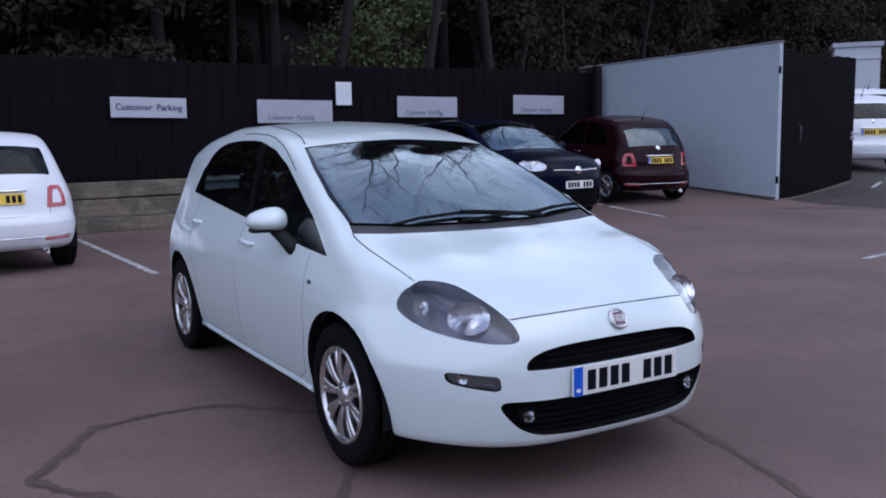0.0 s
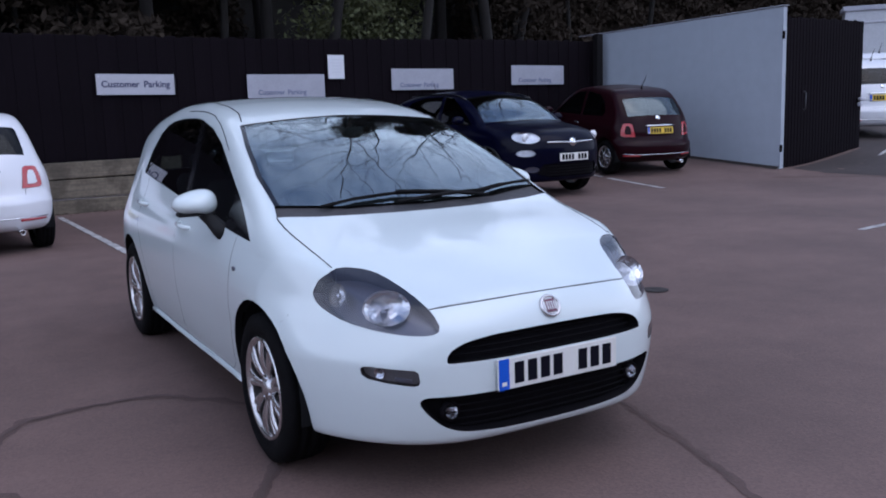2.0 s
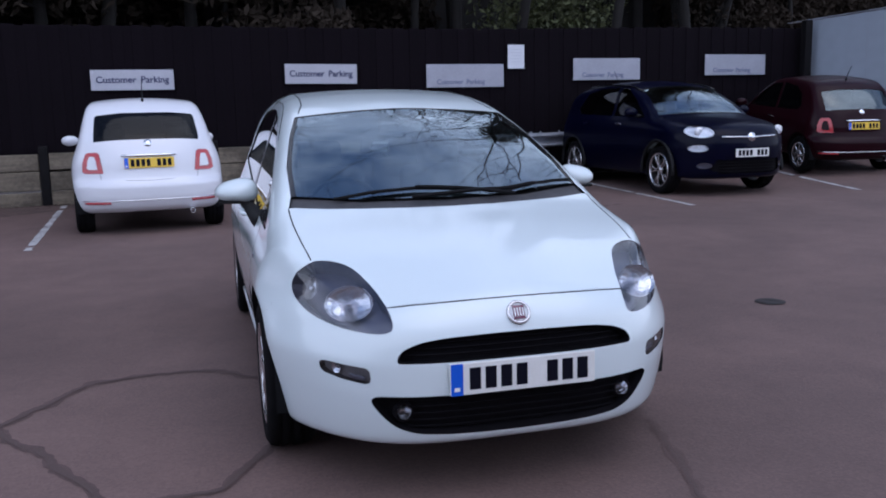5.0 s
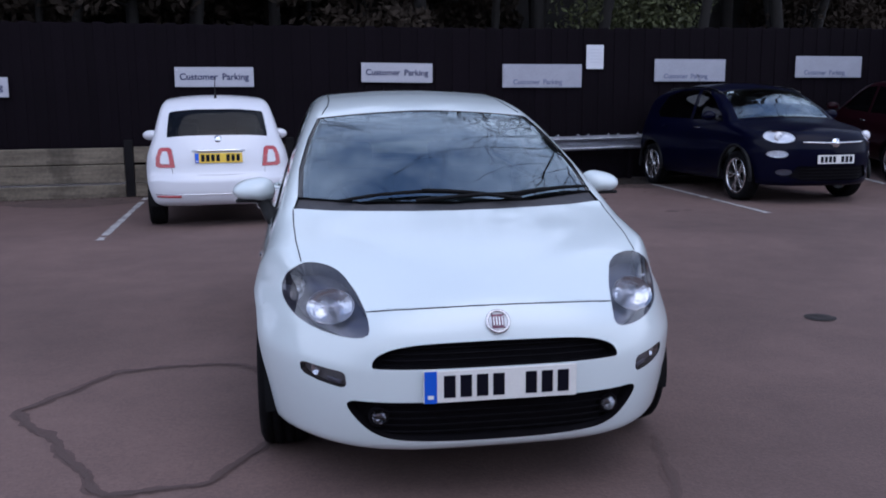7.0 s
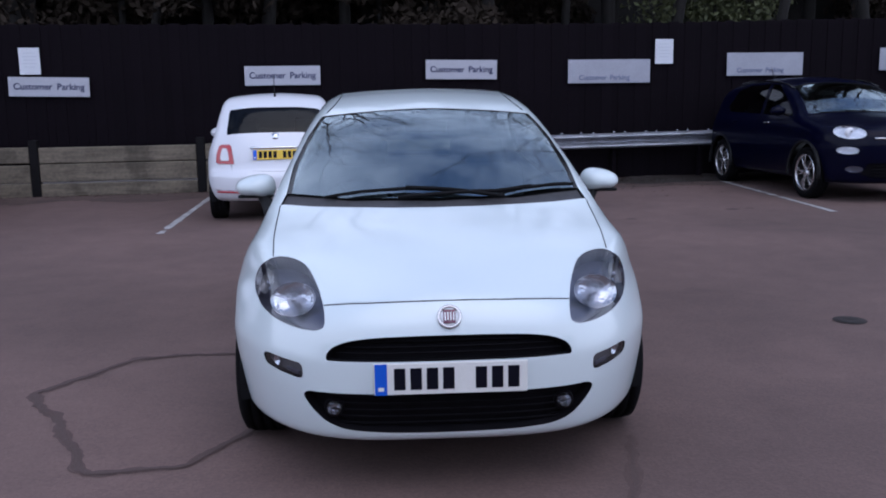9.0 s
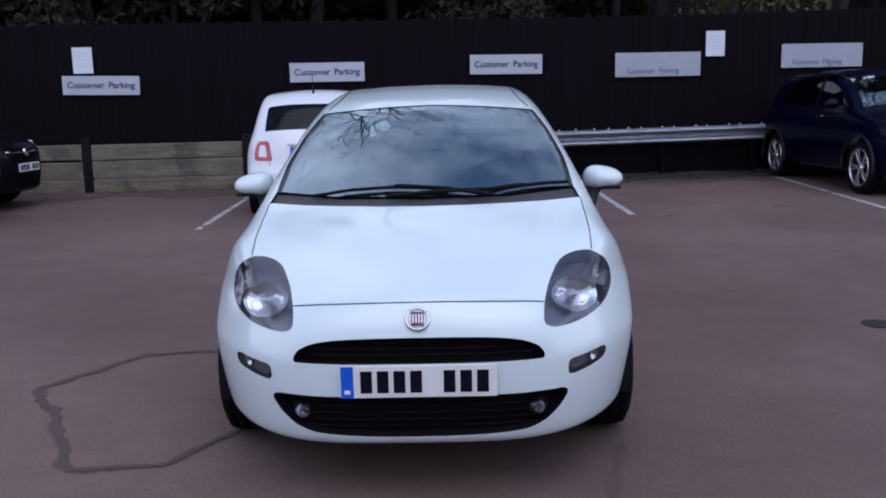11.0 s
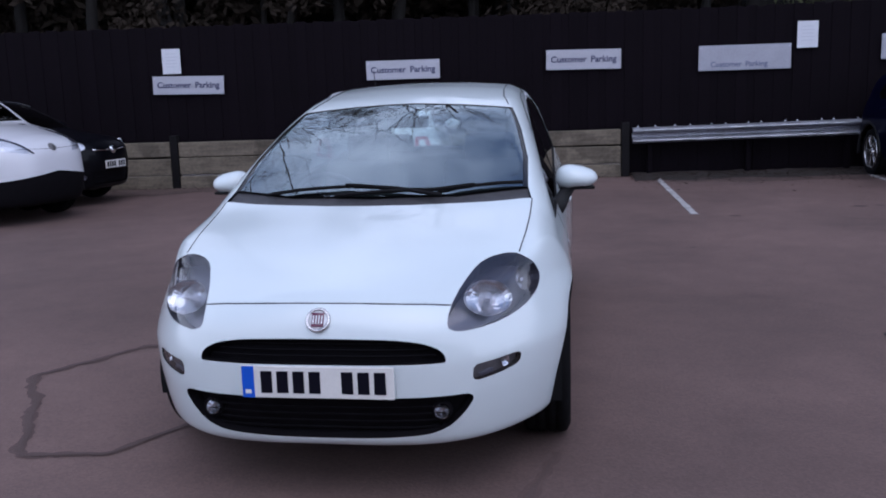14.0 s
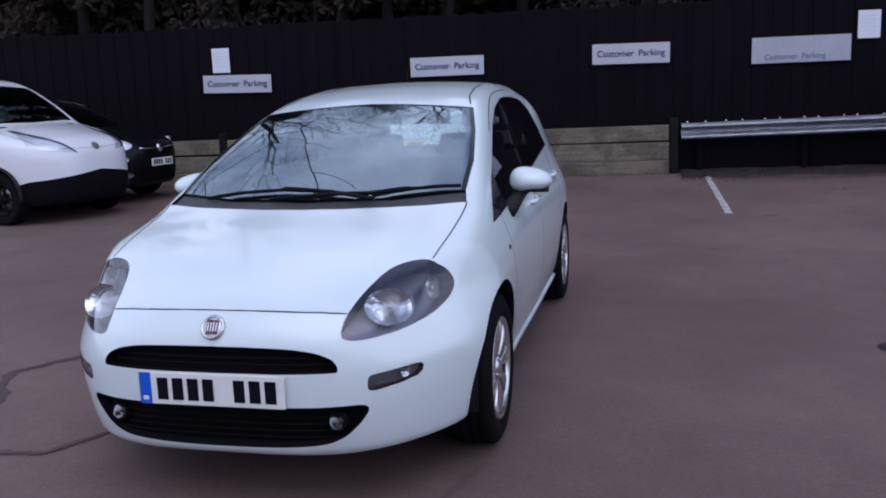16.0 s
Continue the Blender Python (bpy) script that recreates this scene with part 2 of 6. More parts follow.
def lathe(bm, profile, n=48, axis="X", m=None, closed=False):
    """Turn (along, radius) pairs round an axis."""
    rings = []
    for a, r in profile:
        ring = []
        for i in range(n):
            t = 2 * math.pi * i / n
            c, s = r * math.cos(t), r * math.sin(t)
            p = {"X": (a, c, s), "Y": (c, a, s), "Z": (c, s, a)}[axis]
            ring.append(bm.verts.new(p))
        rings.append(ring)
    if closed:
        rings.append(rings[0])
    for a, b in zip(rings, rings[1:]):
        for i in range(n):
            bm.faces.new((a[i], a[(i + 1) % n], b[(i + 1) % n], b[i]))
    vs = [v for r in (rings[:-1] if closed else rings) for v in r]
    if m is not None:
        bmesh.ops.transform(bm, matrix=m, verts=vs)
    return vs


def tube(bm, pts, radius, n=8, cap=True):
    """A round bar along points; radius is one number or one for each point."""
    pts = [Vector(p) for p in pts]
    rad = radius if isinstance(radius, (list, tuple)) else [radius] * len(pts)
    rings, side = [], None
    for i, p in enumerate(pts):
        d = (pts[min(i + 1, len(pts) - 1)] - pts[max(i - 1, 0)]).normalized()
        if side is None:
            side = d.orthogonal().normalized()
        side = (side - d * side.dot(d)).normalized()
        up = d.cross(side)
        rings.append([bm.verts.new(p + rad[i] * (math.cos(2 * math.pi * j / n) * side + math.sin(2 * math.pi * j / n) * up)) for j in range(n)])
    for a, b in zip(rings, rings[1:]):
        for j in range(n):
            bm.faces.new((a[j], a[(j + 1) % n], b[(j + 1) % n], b[j]))
    if cap:
        bm.faces.new(rings[0][::-1])
        bm.faces.new(rings[-1])


class Shell:
    """A smooth closed skin F(x, y, z) = 0, meshed by rays from a spine, that can be cut along outlines."""

    def __init__(self, F, half, y0, y1, z0, z1, spine, zc, cell):
        self.F = F
        nx, ny, nz = [max(4, round(d / cell)) for d in (2 * half, y1 - y0, z1 - z0)]
        X, Y, Z = np.linspace(-half, half, nx + 1), np.linspace(y0, y1, ny + 1), np.linspace(z0, z1, nz + 1)
        index, pts, faces = {}, [], []

        def v(i, j, k):
            if (i, j, k) not in index:
                index[i, j, k] = len(pts)
                pts.append((X[i], Y[j], Z[k]))
            return index[i, j, k]

        for k, flip in ((0, True), (nz, False)):
            for i in range(nx):
                for j in range(ny):
                    q = [v(i, j, k), v(i + 1, j, k), v(i + 1, j + 1, k), v(i, j + 1, k)]
                    faces.append(q[::-1] if flip else q)
        for j, flip in ((0, False), (ny, True)):
            for i in range(nx):
                for k in range(nz):
                    q = [v(i, j, k), v(i + 1, j, k), v(i + 1, j, k + 1), v(i, j, k + 1)]
                    faces.append(q[::-1] if flip else q)
        for i, flip in ((0, True), (nx, False)):
            for j in range(ny):
                for k in range(nz):
                    q = [v(i, j, k), v(i, j + 1, k), v(i, j + 1, k + 1), v(i, j, k + 1)]
                    faces.append(q[::-1] if flip else q)
        P = np.array(pts)
        S = np.stack([np.zeros(len(P)), np.clip(P[:, 1], *spine), np.full(len(P), zc)], 1)
        D = P - S
        D /= np.linalg.norm(D, axis=1)[:, None]
        Q = self.shoot(S, D, 0.02, 3.2)
        self.bm = bmesh.new()
        vs = [self.bm.verts.new(q) for q in Q]
        for f in faces:
            self.bm.faces.new([vs[i] for i in f])
        self.bm.normal_update()
        self.cuts = {}

    def shoot(self, S, D, lo, hi):
        a, b = np.full(len(S), lo), np.full(len(S), hi)
        for _ in range(34):
            c = (a + b) / 2
            q = S + D * c[:, None]
            inside = self.F(q[:, 0], q[:, 1], q[:, 2]) < 0
            a, b = np.where(inside, c, a), np.where(inside, b, c)
        return S + D * ((a + b) / 2)[:, None]

    def drop(self, pts, way):
        """Where lines from outside points along way meet the skin."""
        S = np.array(pts, float)
        D = np.tile(np.array(way, float) / np.linalg.norm(way), (len(S), 1))
        t = np.zeros(len(S))
        done = np.zeros(len(S), bool)
        for _ in range(400):
            q = S + D * t[:, None]
            f = self.F(q[:, 0], q[:, 1], q[:, 2])
            done |= f <= 0
            t = np.where(done, t, t + 0.005)
        a, b = t - 0.006, t
        for _ in range(20):
            c = (a + b) / 2
            q = S + D * c[:, None]
            out = self.F(q[:, 0], q[:, 1], q[:, 2]) > 0
            a, b = np.where(out, c, a), np.where(out, b, c)
        return S + D * b[:, None]

    def normals(self, P):
        P = np.asarray(P, float)
        g, e = np.zeros_like(P), 0.004
        for i in range(3):
            d = np.zeros(3)
            d[i] = e
            g[:, i] = self.F(*(P + d).T) - self.F(*(P - d).T)
        return g / np.maximum(np.linalg.norm(g, axis=1)[:, None], 1e-9)

    def cut(self, name, outlines, way, where=None):
        """Cut convex outlines (3D points) through the skin along way; the faces inside become the patch of that name."""
        w = Vector(way)
        got = []
        for outline in outlines:
            pts = [Vector(p) for p in outline]
            mid = sum(pts, Vector()) / len(pts)
            taken = {f for fs in self.cuts.values() for f in fs} | set(got)
            span = max((p - mid - w * (p - mid).dot(w) / w.length_squared).length for p in pts) + 0.12
            cand = []
            for f in self.bm.faces:
                if f in taken:
                    continue
                c = f.calc_center_median()
                r = c - mid
                r -= w * r.dot(w) / w.length_squared
                if r.length < span and f.normal.dot(w) > 0.02 * w.length and (where is None or where(c)):
                    cand.append(f)
            for a, b in zip(pts, pts[1:] + pts[:1]):
                no = (b - a).cross(w)
                if no.length < 1e-9 or not cand:
                    continue
                no.normalize()
                if no.dot(mid - a) < 0:
                    no = -no
                geom = cand + list({e for f in cand for e in f.edges}) + list({v for f in cand for v in f.verts})
                out = bmesh.ops.bisect_plane(self.bm, geom=geom, dist=1e-5, plane_co=a, plane_no=no)
                cand = [g for g in out["geom"] if isinstance(g, bmesh.types.BMFace) and (g.calc_center_median() - a).dot(no) > 0]
            got += cand
        self.cuts[name] = self.cuts.get(name, []) + got
        self.bm.normal_update()
        return got

    def mesh(self, name, faces, material, parent, label="", offset=0.0, flip=False):
        vs = list({v for f in faces for v in f.verts})
        idx = {v: i for i, v in enumerate(vs)}
        P = np.array([v.co[:] for v in vs])
        N = self.normals(P)
        bm = bmesh.new()
        nv = [bm.verts.new(p) for p in P + N * offset]
        for f in faces:
            loop = [nv[idx[v]] for v in f.verts]
            try:
                bm.faces.new(loop[::-1] if flip else loop)
            except ValueError:
                pass
        bmesh.ops.triangulate(bm, faces=[f for f in bm.faces if len(f.verts) > 4])
        ob = part(name, bm, material, parent, label)
        ob.data.normals_split_custom_set_from_vertices([tuple(-n if flip else n) for n in N])
        return ob

    def rim(self, name, faces, depth, material, parent, way=None, label=""):
        """The inner edge round a cut, going in by depth."""
        inside = set(faces)
        bm = bmesh.new()
        cache = {}

        def pair(v):
            if v not in cache:
                n = Vector(self.normals([v.co[:]])[0]) if way is None else Vector(way)
                cache[v] = (bm.verts.new(v.co + n * 0.0005), bm.verts.new(v.co - n * depth))
            return cache[v]

        for f in faces:
            for e in f.edges:
                if sum(1 for q in e.link_faces if q in inside) == 1:
                    (a0, a1), (b0, b1) = pair(e.verts[0]), pair(e.verts[1])
                    bm.faces.new((a0, b0, b1, a1))
        return part(name, bm, material, parent, label, smooth=False)

    def rest(self):
        taken = {f for fs in self.cuts.values() for f in fs}
        return [f for f in self.bm.faces if f not in taken]

    def line(self, name, pts, way, radius, material, parent, steps=6, lift=0.0, label=""):
        """A thin bar along the skin, such as a panel gap."""
        dense = []
        for a, b in zip(pts, pts[1:]):
            for i in range(steps):
                dense.append([p + (q - p) * i / steps for p, q in zip(a, b)])
        dense.append(list(pts[-1]))
        start = np.array(dense, float) - np.array(way, float) / np.linalg.norm(way) * 0.5
        Q = self.drop(start, way)
        Q = Q + self.normals(Q) * lift
        bm = bmesh.new()
        tube(bm, [tuple(q) for q in Q], radius, 5)
        return part(name, bm, material, parent, label)


def mirror_x(pts):
    return [(-p[0], *p[1:]) for p in pts][::-1]


def make_wheel(name, radius, width, rim_r, spokes, parent, at, side, pair=0.16, style=0, face=None):
    """Tyre, spoked alloy rim, hub cap and brake disc; side is -1 or 1, the way its face looks."""
    hub = new(name)
    hub.parent, hub.location = parent, at
    w = width / 2
    bm = bmesh.new()
    prof = [(-w * 0.8, rim_r), (-w, rim_r + 0.03), (-w, radius - 0.035), (-w * 0.85, radius - 0.008), (-w * 0.5, radius), (-w * 0.47, radius - 0.006), (-w * 0.40, radius - 0.006), (-w * 0.37, radius),
            (-0.008, radius), (-0.006, radius - 0.006), (0.006, radius - 0.006), (0.008, radius), (w * 0.37, radius), (w * 0.40, radius - 0.006), (w * 0.47, radius - 0.006), (w * 0.5, radius),
            (w * 0.85, radius - 0.008), (w, radius - 0.035), (w * 1.01, (radius + rim_r) / 2), (w, rim_r + 0.03), (w * 0.8, rim_r), (0, rim_r - 0.005)]
    lathe(bm, prof, 56, "X", closed=True)
    part("tyre", bm, M_RUBBER, hub)
    bm = bmesh.new()
    s = side
    lathe(bm, [(s * w * 0.80, rim_r - 0.016), (s * w * 0.3, rim_r - 0.025), (-s * w * 0.7, rim_r - 0.02)], 56, "X")
    part("barrel", bm, M_BARREL, hub, "dark inner wheel barrel")
    bm = bmesh.new()
    lathe(bm, [(s * w * 0.86, rim_r + 0.007), (s * w * 0.97, rim_r + 0.003), (s * w * 0.95, rim_r - 0.006), (s * w * 0.80, rim_r - 0.017)], 56, "X")
    for k in range(spokes):
        for off in ((-pair, pair) if pair else (0,)):
            a = 2 * math.pi * k / spokes
            ca = a + off
            pts = []
            for t in (0.0, 0.25, 0.5, 0.75, 1.0):
                rr = 0.045 + (rim_r - 0.016 - 0.045) * t
                ang = a + off * (0.55 + 0.45 * t) if style == 0 else ca
                pts.append((rr, ang, s * (w * (0.76 + 0.15 * math.sin(t * 2.4)))))
            ring = []
            for rr, ang, xx in pts:
                hw = (0.0105 + 0.004 * (rr / rim_r)) * min(1.0, 8.0 / spokes)
                d = Vector((0, math.cos(ang), math.sin(ang)))
                p = Vector((0, -math.sin(ang), math.cos(ang)))
                ring.append([bm.verts.new(d * rr + p * hw * q + Vector((xx - s * dx, 0, 0))) for q, dx in ((-1, 0.004), (-0.6, 0), (0.6, 0), (1, 0.004), (0.8, 0.026), (-0.8, 0.026))])
            for ra, rb in zip(ring, ring[1:]):
                for i in range(6):
                    bm.faces.new((ra[i], ra[(i + 1) % 6], rb[(i + 1) % 6], rb[i]))
    part("rim", bm, face or M_ALLOY, hub)
    bm = bmesh.new()
    lathe(bm, [(s * w * 0.93, 0.001), (s * w * 0.93, 0.024), (s * w * 0.88, 0.032), (s * w * 0.76, 0.058), (s * w * 0.4, 0.062)], 28, "X")
    for k in range(4):
        a = 2 * math.pi * k / 4 + 0.4
        lathe(bm, [(s * w * 0.88, 0.0005), (s * w * 0.88, 0.008), (s * w * 0.65, 0.009)], 8, "X", Matrix.Translation((0, 0.045 * math.cos(a), 0.045 * math.sin(a))))
    part("hub_cap", bm, face or M_ALLOY, hub)
    bm = bmesh.new()
    lathe(bm, [(s * w * 0.1, 0.03), (s * w * 0.1, rim_r * 0.68), (0, rim_r * 0.68), (0, 0.03)], 40, "X", closed=True)
    part("brake_disc", bm, M_DISC, hub)
    return hub


def wheel_well(parent, x, y, z, radius, inner, side):
    """The dark arch-shaped lining over a wheel, open below."""
    bm = bmesh.new()
    arc = [math.pi * (-0.06 + 1.12 * i / 24) for i in range(25)]
    rows = [[bm.verts.new((side * a, y + r * math.cos(t), z + r * math.sin(t))) for t in arc] for a, r in ((x, radius), (inner, radius), (inner, 0.02))]
    for p, q in zip(rows, rows[1:]):
        for i in range(24):
            bm.faces.new((p[i], p[i + 1], q[i + 1], q[i]))
    part("wheel_well", bm, M_LINER, parent)


def plate_bars(parent, glyphs, width, height, y, z, x=0.0, side=-1, band=True, rake=0.0, yellow=False):
    """A number plate whose characters are plain dark bars; side -1 looks towards -y."""
    m = Matrix.Translation((x, y, z)) @ Matrix.Rotation(rake, 4, "X")
    plate = part("number_plate", box_bm((width, 0.008, height), None, 0.003), M_PLATE_Y if yellow else M_PLATE_W, parent, "yellow number plate" if yellow else "white number plate", smooth=False)
    plate.matrix_local = m
    left = -width / 2 * (1 if side < 0 else -1)
    sgn = 1 if side < 0 else -1
    start = 0.03
    if band:
        b = part("blue_band", box_bm((0.042, 0.003, height * 0.98), Matrix.Translation((left + sgn * 0.024, side * 0.0045, 0))), M_PLATEBLUE, plate, "blue end band", smooth=False)
        part("bar", box_bm((0.020, 0.002, 0.013), Matrix.Translation((left + sgn * 0.024, side * 0.0062, -height * 0.30))), M_PLATE_W, b, smooth=False)
        start = 0.06
    step = (width - start - 0.02) / glyphs
    for i in range(glyphs):
        if i == 4:
            continue
        cx = left + sgn * (start + step * (i + 0.5))
        part("bar", box_bm((step * 0.70, 0.003, height * 0.68), Matrix.Translation((cx, side * 0.0045, 0))), M_INK, plate, smooth=False)
    return plate

# ---- the yard ----
def smooth01(t):
    t = min(1.0, max(0.0, t))
    return t * t * (3 - 2 * t)


def ground_z(x, y):
    """The yard rises a little towards the white wall, and a ramp leaves it beside the white wall."""
    z = 0.36 * smooth01((x - 6.8) / 3.0) * min(1.0, max(0.0, (y - 8.1) / 4.2))
    z += 0.30 * smooth01((x - 12.2) / 3.5) * smooth01((y - 1.0) / 6.0)
    return z


FENCE_A, FENCE_B = 12.1, 0.10


def fence_y(x):
    return FENCE_A + FENCE_B * x


def ground():
    def axis(lo, hi, fine):
        a = list(np.arange(lo, hi + 1e-6, fine))
        far = [4, 10, 25, 60, 150, 400, 1000, 3000]
        return [lo - f for f in far[::-1]] + a + [hi + f for f in far]

    xs, ys = axis(-14, 26, 0.5), axis(-6, 16, 0.5)
    verts = [(x, y, ground_z(x, y)) for y in ys for x in xs]
    n = len(xs)
    faces = [(j * n + i, j * n + i + 1, (j + 1) * n + i + 1, (j + 1) * n + i) for j in range(len(ys) - 1) for i in range(n - 1)]
    me = bpy.data.meshes.new("ground")
    me.from_pydata(verts, [], faces)
    me.polygons.foreach_set("use_smooth", [True] * len(me.polygons))
    me.materials.append(M_ASPHALT)
    tagged(new("ground", me), "worn dark tarmac car park with faint stains", "ground", kind="structure")


ground()

def sleeper():
    """Weathered planks: long grain along the plank, with dark damp rot in blotches."""
    m = mat("weathered_sleepers", (0.172, 0.142, 0.106), 0.88, vary=0.30, scale=2.2, bump=0.4, bump_scale=45)
    n, l = m.node_tree.nodes, m.node_tree.links
    b = n["Principled BSDF"]
    old = b.inputs["Base Color"].links[0].from_socket
    info, co, add, mp = n.new("ShaderNodeObjectInfo"), n.new("ShaderNodeTexCoord"), n.new("ShaderNodeVectorMath"), n.new("ShaderNodeMapping")
    grain, rot, gr, rr, mul, both = n.new("ShaderNodeTexNoise"), n.new("ShaderNodeTexNoise"), n.new("ShaderNodeMapRange"), n.new("ShaderNodeMapRange"), n.new("ShaderNodeMix"), n.new("ShaderNodeMath")
    l.new(co.outputs["Object"], add.inputs[0])
    l.new(info.outputs["Location"], add.inputs[1])
    mp.inputs["Scale"].default_value = (1.0, 1.0, 9.0)
    l.new(add.outputs[0], mp.inputs["Vector"])
    grain.inputs["Scale"].default_value, grain.inputs["Detail"].default_value = 2.5, 5
    l.new(mp.outputs["Vector"], grain.inputs["Vector"])
    gr.inputs["From Min"].default_value, gr.inputs["From Max"].default_value = 0.3, 0.7
    gr.inputs["To Min"].default_value, gr.inputs["To Max"].default_value = 0.72, 1.15
    l.new(grain.outputs["Fac"], gr.inputs["Value"])
    rot.inputs["Scale"].default_value, rot.inputs["Detail"].default_value = 1.7, 6
    l.new(add.outputs[0], rot.inputs["Vector"])
    rr.inputs["From Min"].default_value, rr.inputs["From Max"].default_value = 0.52, 0.60
    rr.inputs["To Min"].default_value, rr.inputs["To Max"].default_value = 1.0, 0.62
    l.new(rot.outputs["Fac"], rr.inputs["Value"])
    both.operation = "MULTIPLY"
    l.new(gr.outputs["Result"], both.inputs[0])
    l.new(rr.outputs["Result"], both.inputs[1])
    mul.data_type, mul.blend_type = "RGBA", "MULTIPLY"
    mul.inputs["Factor"].default_value = 1.0
    l.new(old, mul.inputs["A"])
    l.new(both.outputs[0], mul.inputs["B"])
    l.new(mul.outputs["Result"], b.inputs["Base Color"])
    return m


M_LINE = mat("worn_white_line_paint", (0.50, 0.49, 0.48), 0.7, vary=0.45, scale=5, tint=(0.16, 0.15, 0.15), bump=0.3, bump_scale=120)
M_FENCE = mat("black_stained_boards", (0.0053, 0.0033, 0.0055), 0.8, vary=0.3, scale=3, bump=0.25, bump_scale=40, island=True, spec=0.08)
M_SLEEPER = sleeper()
M_POST = mat("dark_steel_post", (0.008, 0.007, 0.008), 0.7, vary=0.3, scale=6, spec=0.15)
M_SOIL = mat("leafy_soil", (0.024, 0.017, 0.014), 0.95, vary=0.6, scale=9, bump=0.8, bump_scale=40)
M_GALV = mat("galvanised_steel", (0.56, 0.57, 0.63), 0.42, 0.55, vary=0.3, scale=5)
M_HANDLE = mat("dull_steel", (0.10, 0.10, 0.11), 0.5, 0.5, vary=0.2, scale=12)
M_SIGN = mat("white_sign_board", (0.43, 0.43, 0.48), 0.5, vary=0.08, scale=4)
M_SIGN2 = mat("pale_grey_sign_board", (0.36, 0.365, 0.42), 0.5, vary=0.1, scale=4)
M_PAPER = mat("white_paper_notice", (0.66, 0.67, 0.72), 0.6, vary=0.04, scale=6)
M_TEXT = mat("navy_sign_letters", (0.022, 0.026, 0.085), 0.5)
M_TEXT2 = mat("faded_sign_letters", (0.15, 0.165, 0.25), 0.5)
M_FAINT = mat("faint_grey_print", (0.56, 0.57, 0.63), 0.6)
M_WALL = mat("white_painted_wall", (0.37, 0.41, 0.47), 0.6, vary=0.06, scale=0.5, bump=0.03, bump_scale=25)
M_RENDER = mat("white_render_wall", (0.50, 0.51, 0.54), 0.7, vary=0.1, scale=1.5)


def painted_line(x0, y0, x1, y1, width=0.085):
    bm = bmesh.new()
    a, b = Vector((x0, y0, 0)), Vector((x1, y1, 0))
    side = (b - a).normalized().cross(Vector((0, 0, 1))) * width / 2
    n = max(6, int((b - a).length / 0.045))
    rows = []
    for i in range(n + 1):
        p = a.lerp(b, i / n)
        w = 0.95 + 0.3 * noise.noise(Vector((p.x * 6, p.y * 6, 3.1))) + 0.25 * noise.noise(Vector((p.x * 31, p.y * 31, 1.7)))
        ps = [p - side * w, p + side * w]
        rows.append([bm.verts.new((q.x, q.y, ground_z(q.x, q.y) + 0.006)) for q in ps])
    for r, s in zip(rows, rows[1:]):
        if noise.noise(r[0].co * 3.1 + Vector((4, 1, 2))) < 0.42:
            bm.faces.new((r[0], s[0], s[1], r[1]))
    for f in bm.faces:
        f.normal_update()
        if f.normal.z < 0:
            f.normal_flip()
    tagged(mesh_object("bay_line", bm, M_LINE), "worn white painted bay line on tarmac", "road marking", "bay lines", "structure")


for seg in ((-2.76, 6.85, -3.02, 11.4), (-0.20, 6.88, -0.36, 11.4), (2.19, 7.35, 2.18, 11.7), (5.18, 7.43, 5.42, 12.2),
            (8.35, 8.1, 8.75, 12.3), (6.35, 3.2, 8.5, 3.5), (14.3, 8.3, 15.6, 8.75)):
    painted_line(*seg)


def tar_joint(name, pts, width, label, broken=0.0, material=None):
    """A filled joint or crack: a band of darker tar with ragged edges, worn through in places."""
    lift = 0.0038 + 0.0008 * (int(abs(pts[0][0]) * 37) % 4) if material is None else 0.0022
    bm = bmesh.new()
    pts = [Vector((*p, 0)) for p in pts]

    def band(pts, width, gaps):
        dense = []
        for a, b in zip(pts, pts[1:]):
            k = max(2, int((b - a).length / 0.018))
            dense += [a.lerp(b, i / k) for i in range(k)]
        dense.append(pts[-1])
        last = None
        for i, p in enumerate(dense):
            d = (dense[min(i + 1, len(dense) - 1)] - dense[max(i - 1, 0)]).normalized()
            s = d.cross(Vector((0, 0, 1)))
            worn = noise.noise(p * 5.5 + Vector((1.7, 8.2, 0.4)))
            if worn < gaps - 0.8:
                last = None
                continue
            wob = 0.030 * noise.noise(p * 5) + 0.010 * noise.noise(p * 23)
            lo = width * (0.25 + 0.7 * abs(noise.noise(p * 7 + Vector((5, 2, 1)))) + 0.16 * abs(noise.noise(p * 31)))
            hi = width * (0.25 + 0.7 * abs(noise.noise(p * 8 + Vector((9, 4, 7)))) + 0.16 * abs(noise.noise(p * 33 + Vector((3, 3, 3)))))
            row = [bm.verts.new((q.x, q.y, ground_z(q.x, q.y) + lift)) for q in (p + s * (wob - lo), p + s * (wob + hi))]
            if last:
                bm.faces.new((last[0], last[1], row[1], row[0]))
            last = row

    band(pts, width, broken)
    for f in bm.faces:
        f.normal_update()
        if f.normal.z < 0:
            f.normal_flip()
    tagged(mesh_object(name, bm, material or M_TAR), label, "tarmac joint", kind="structure")


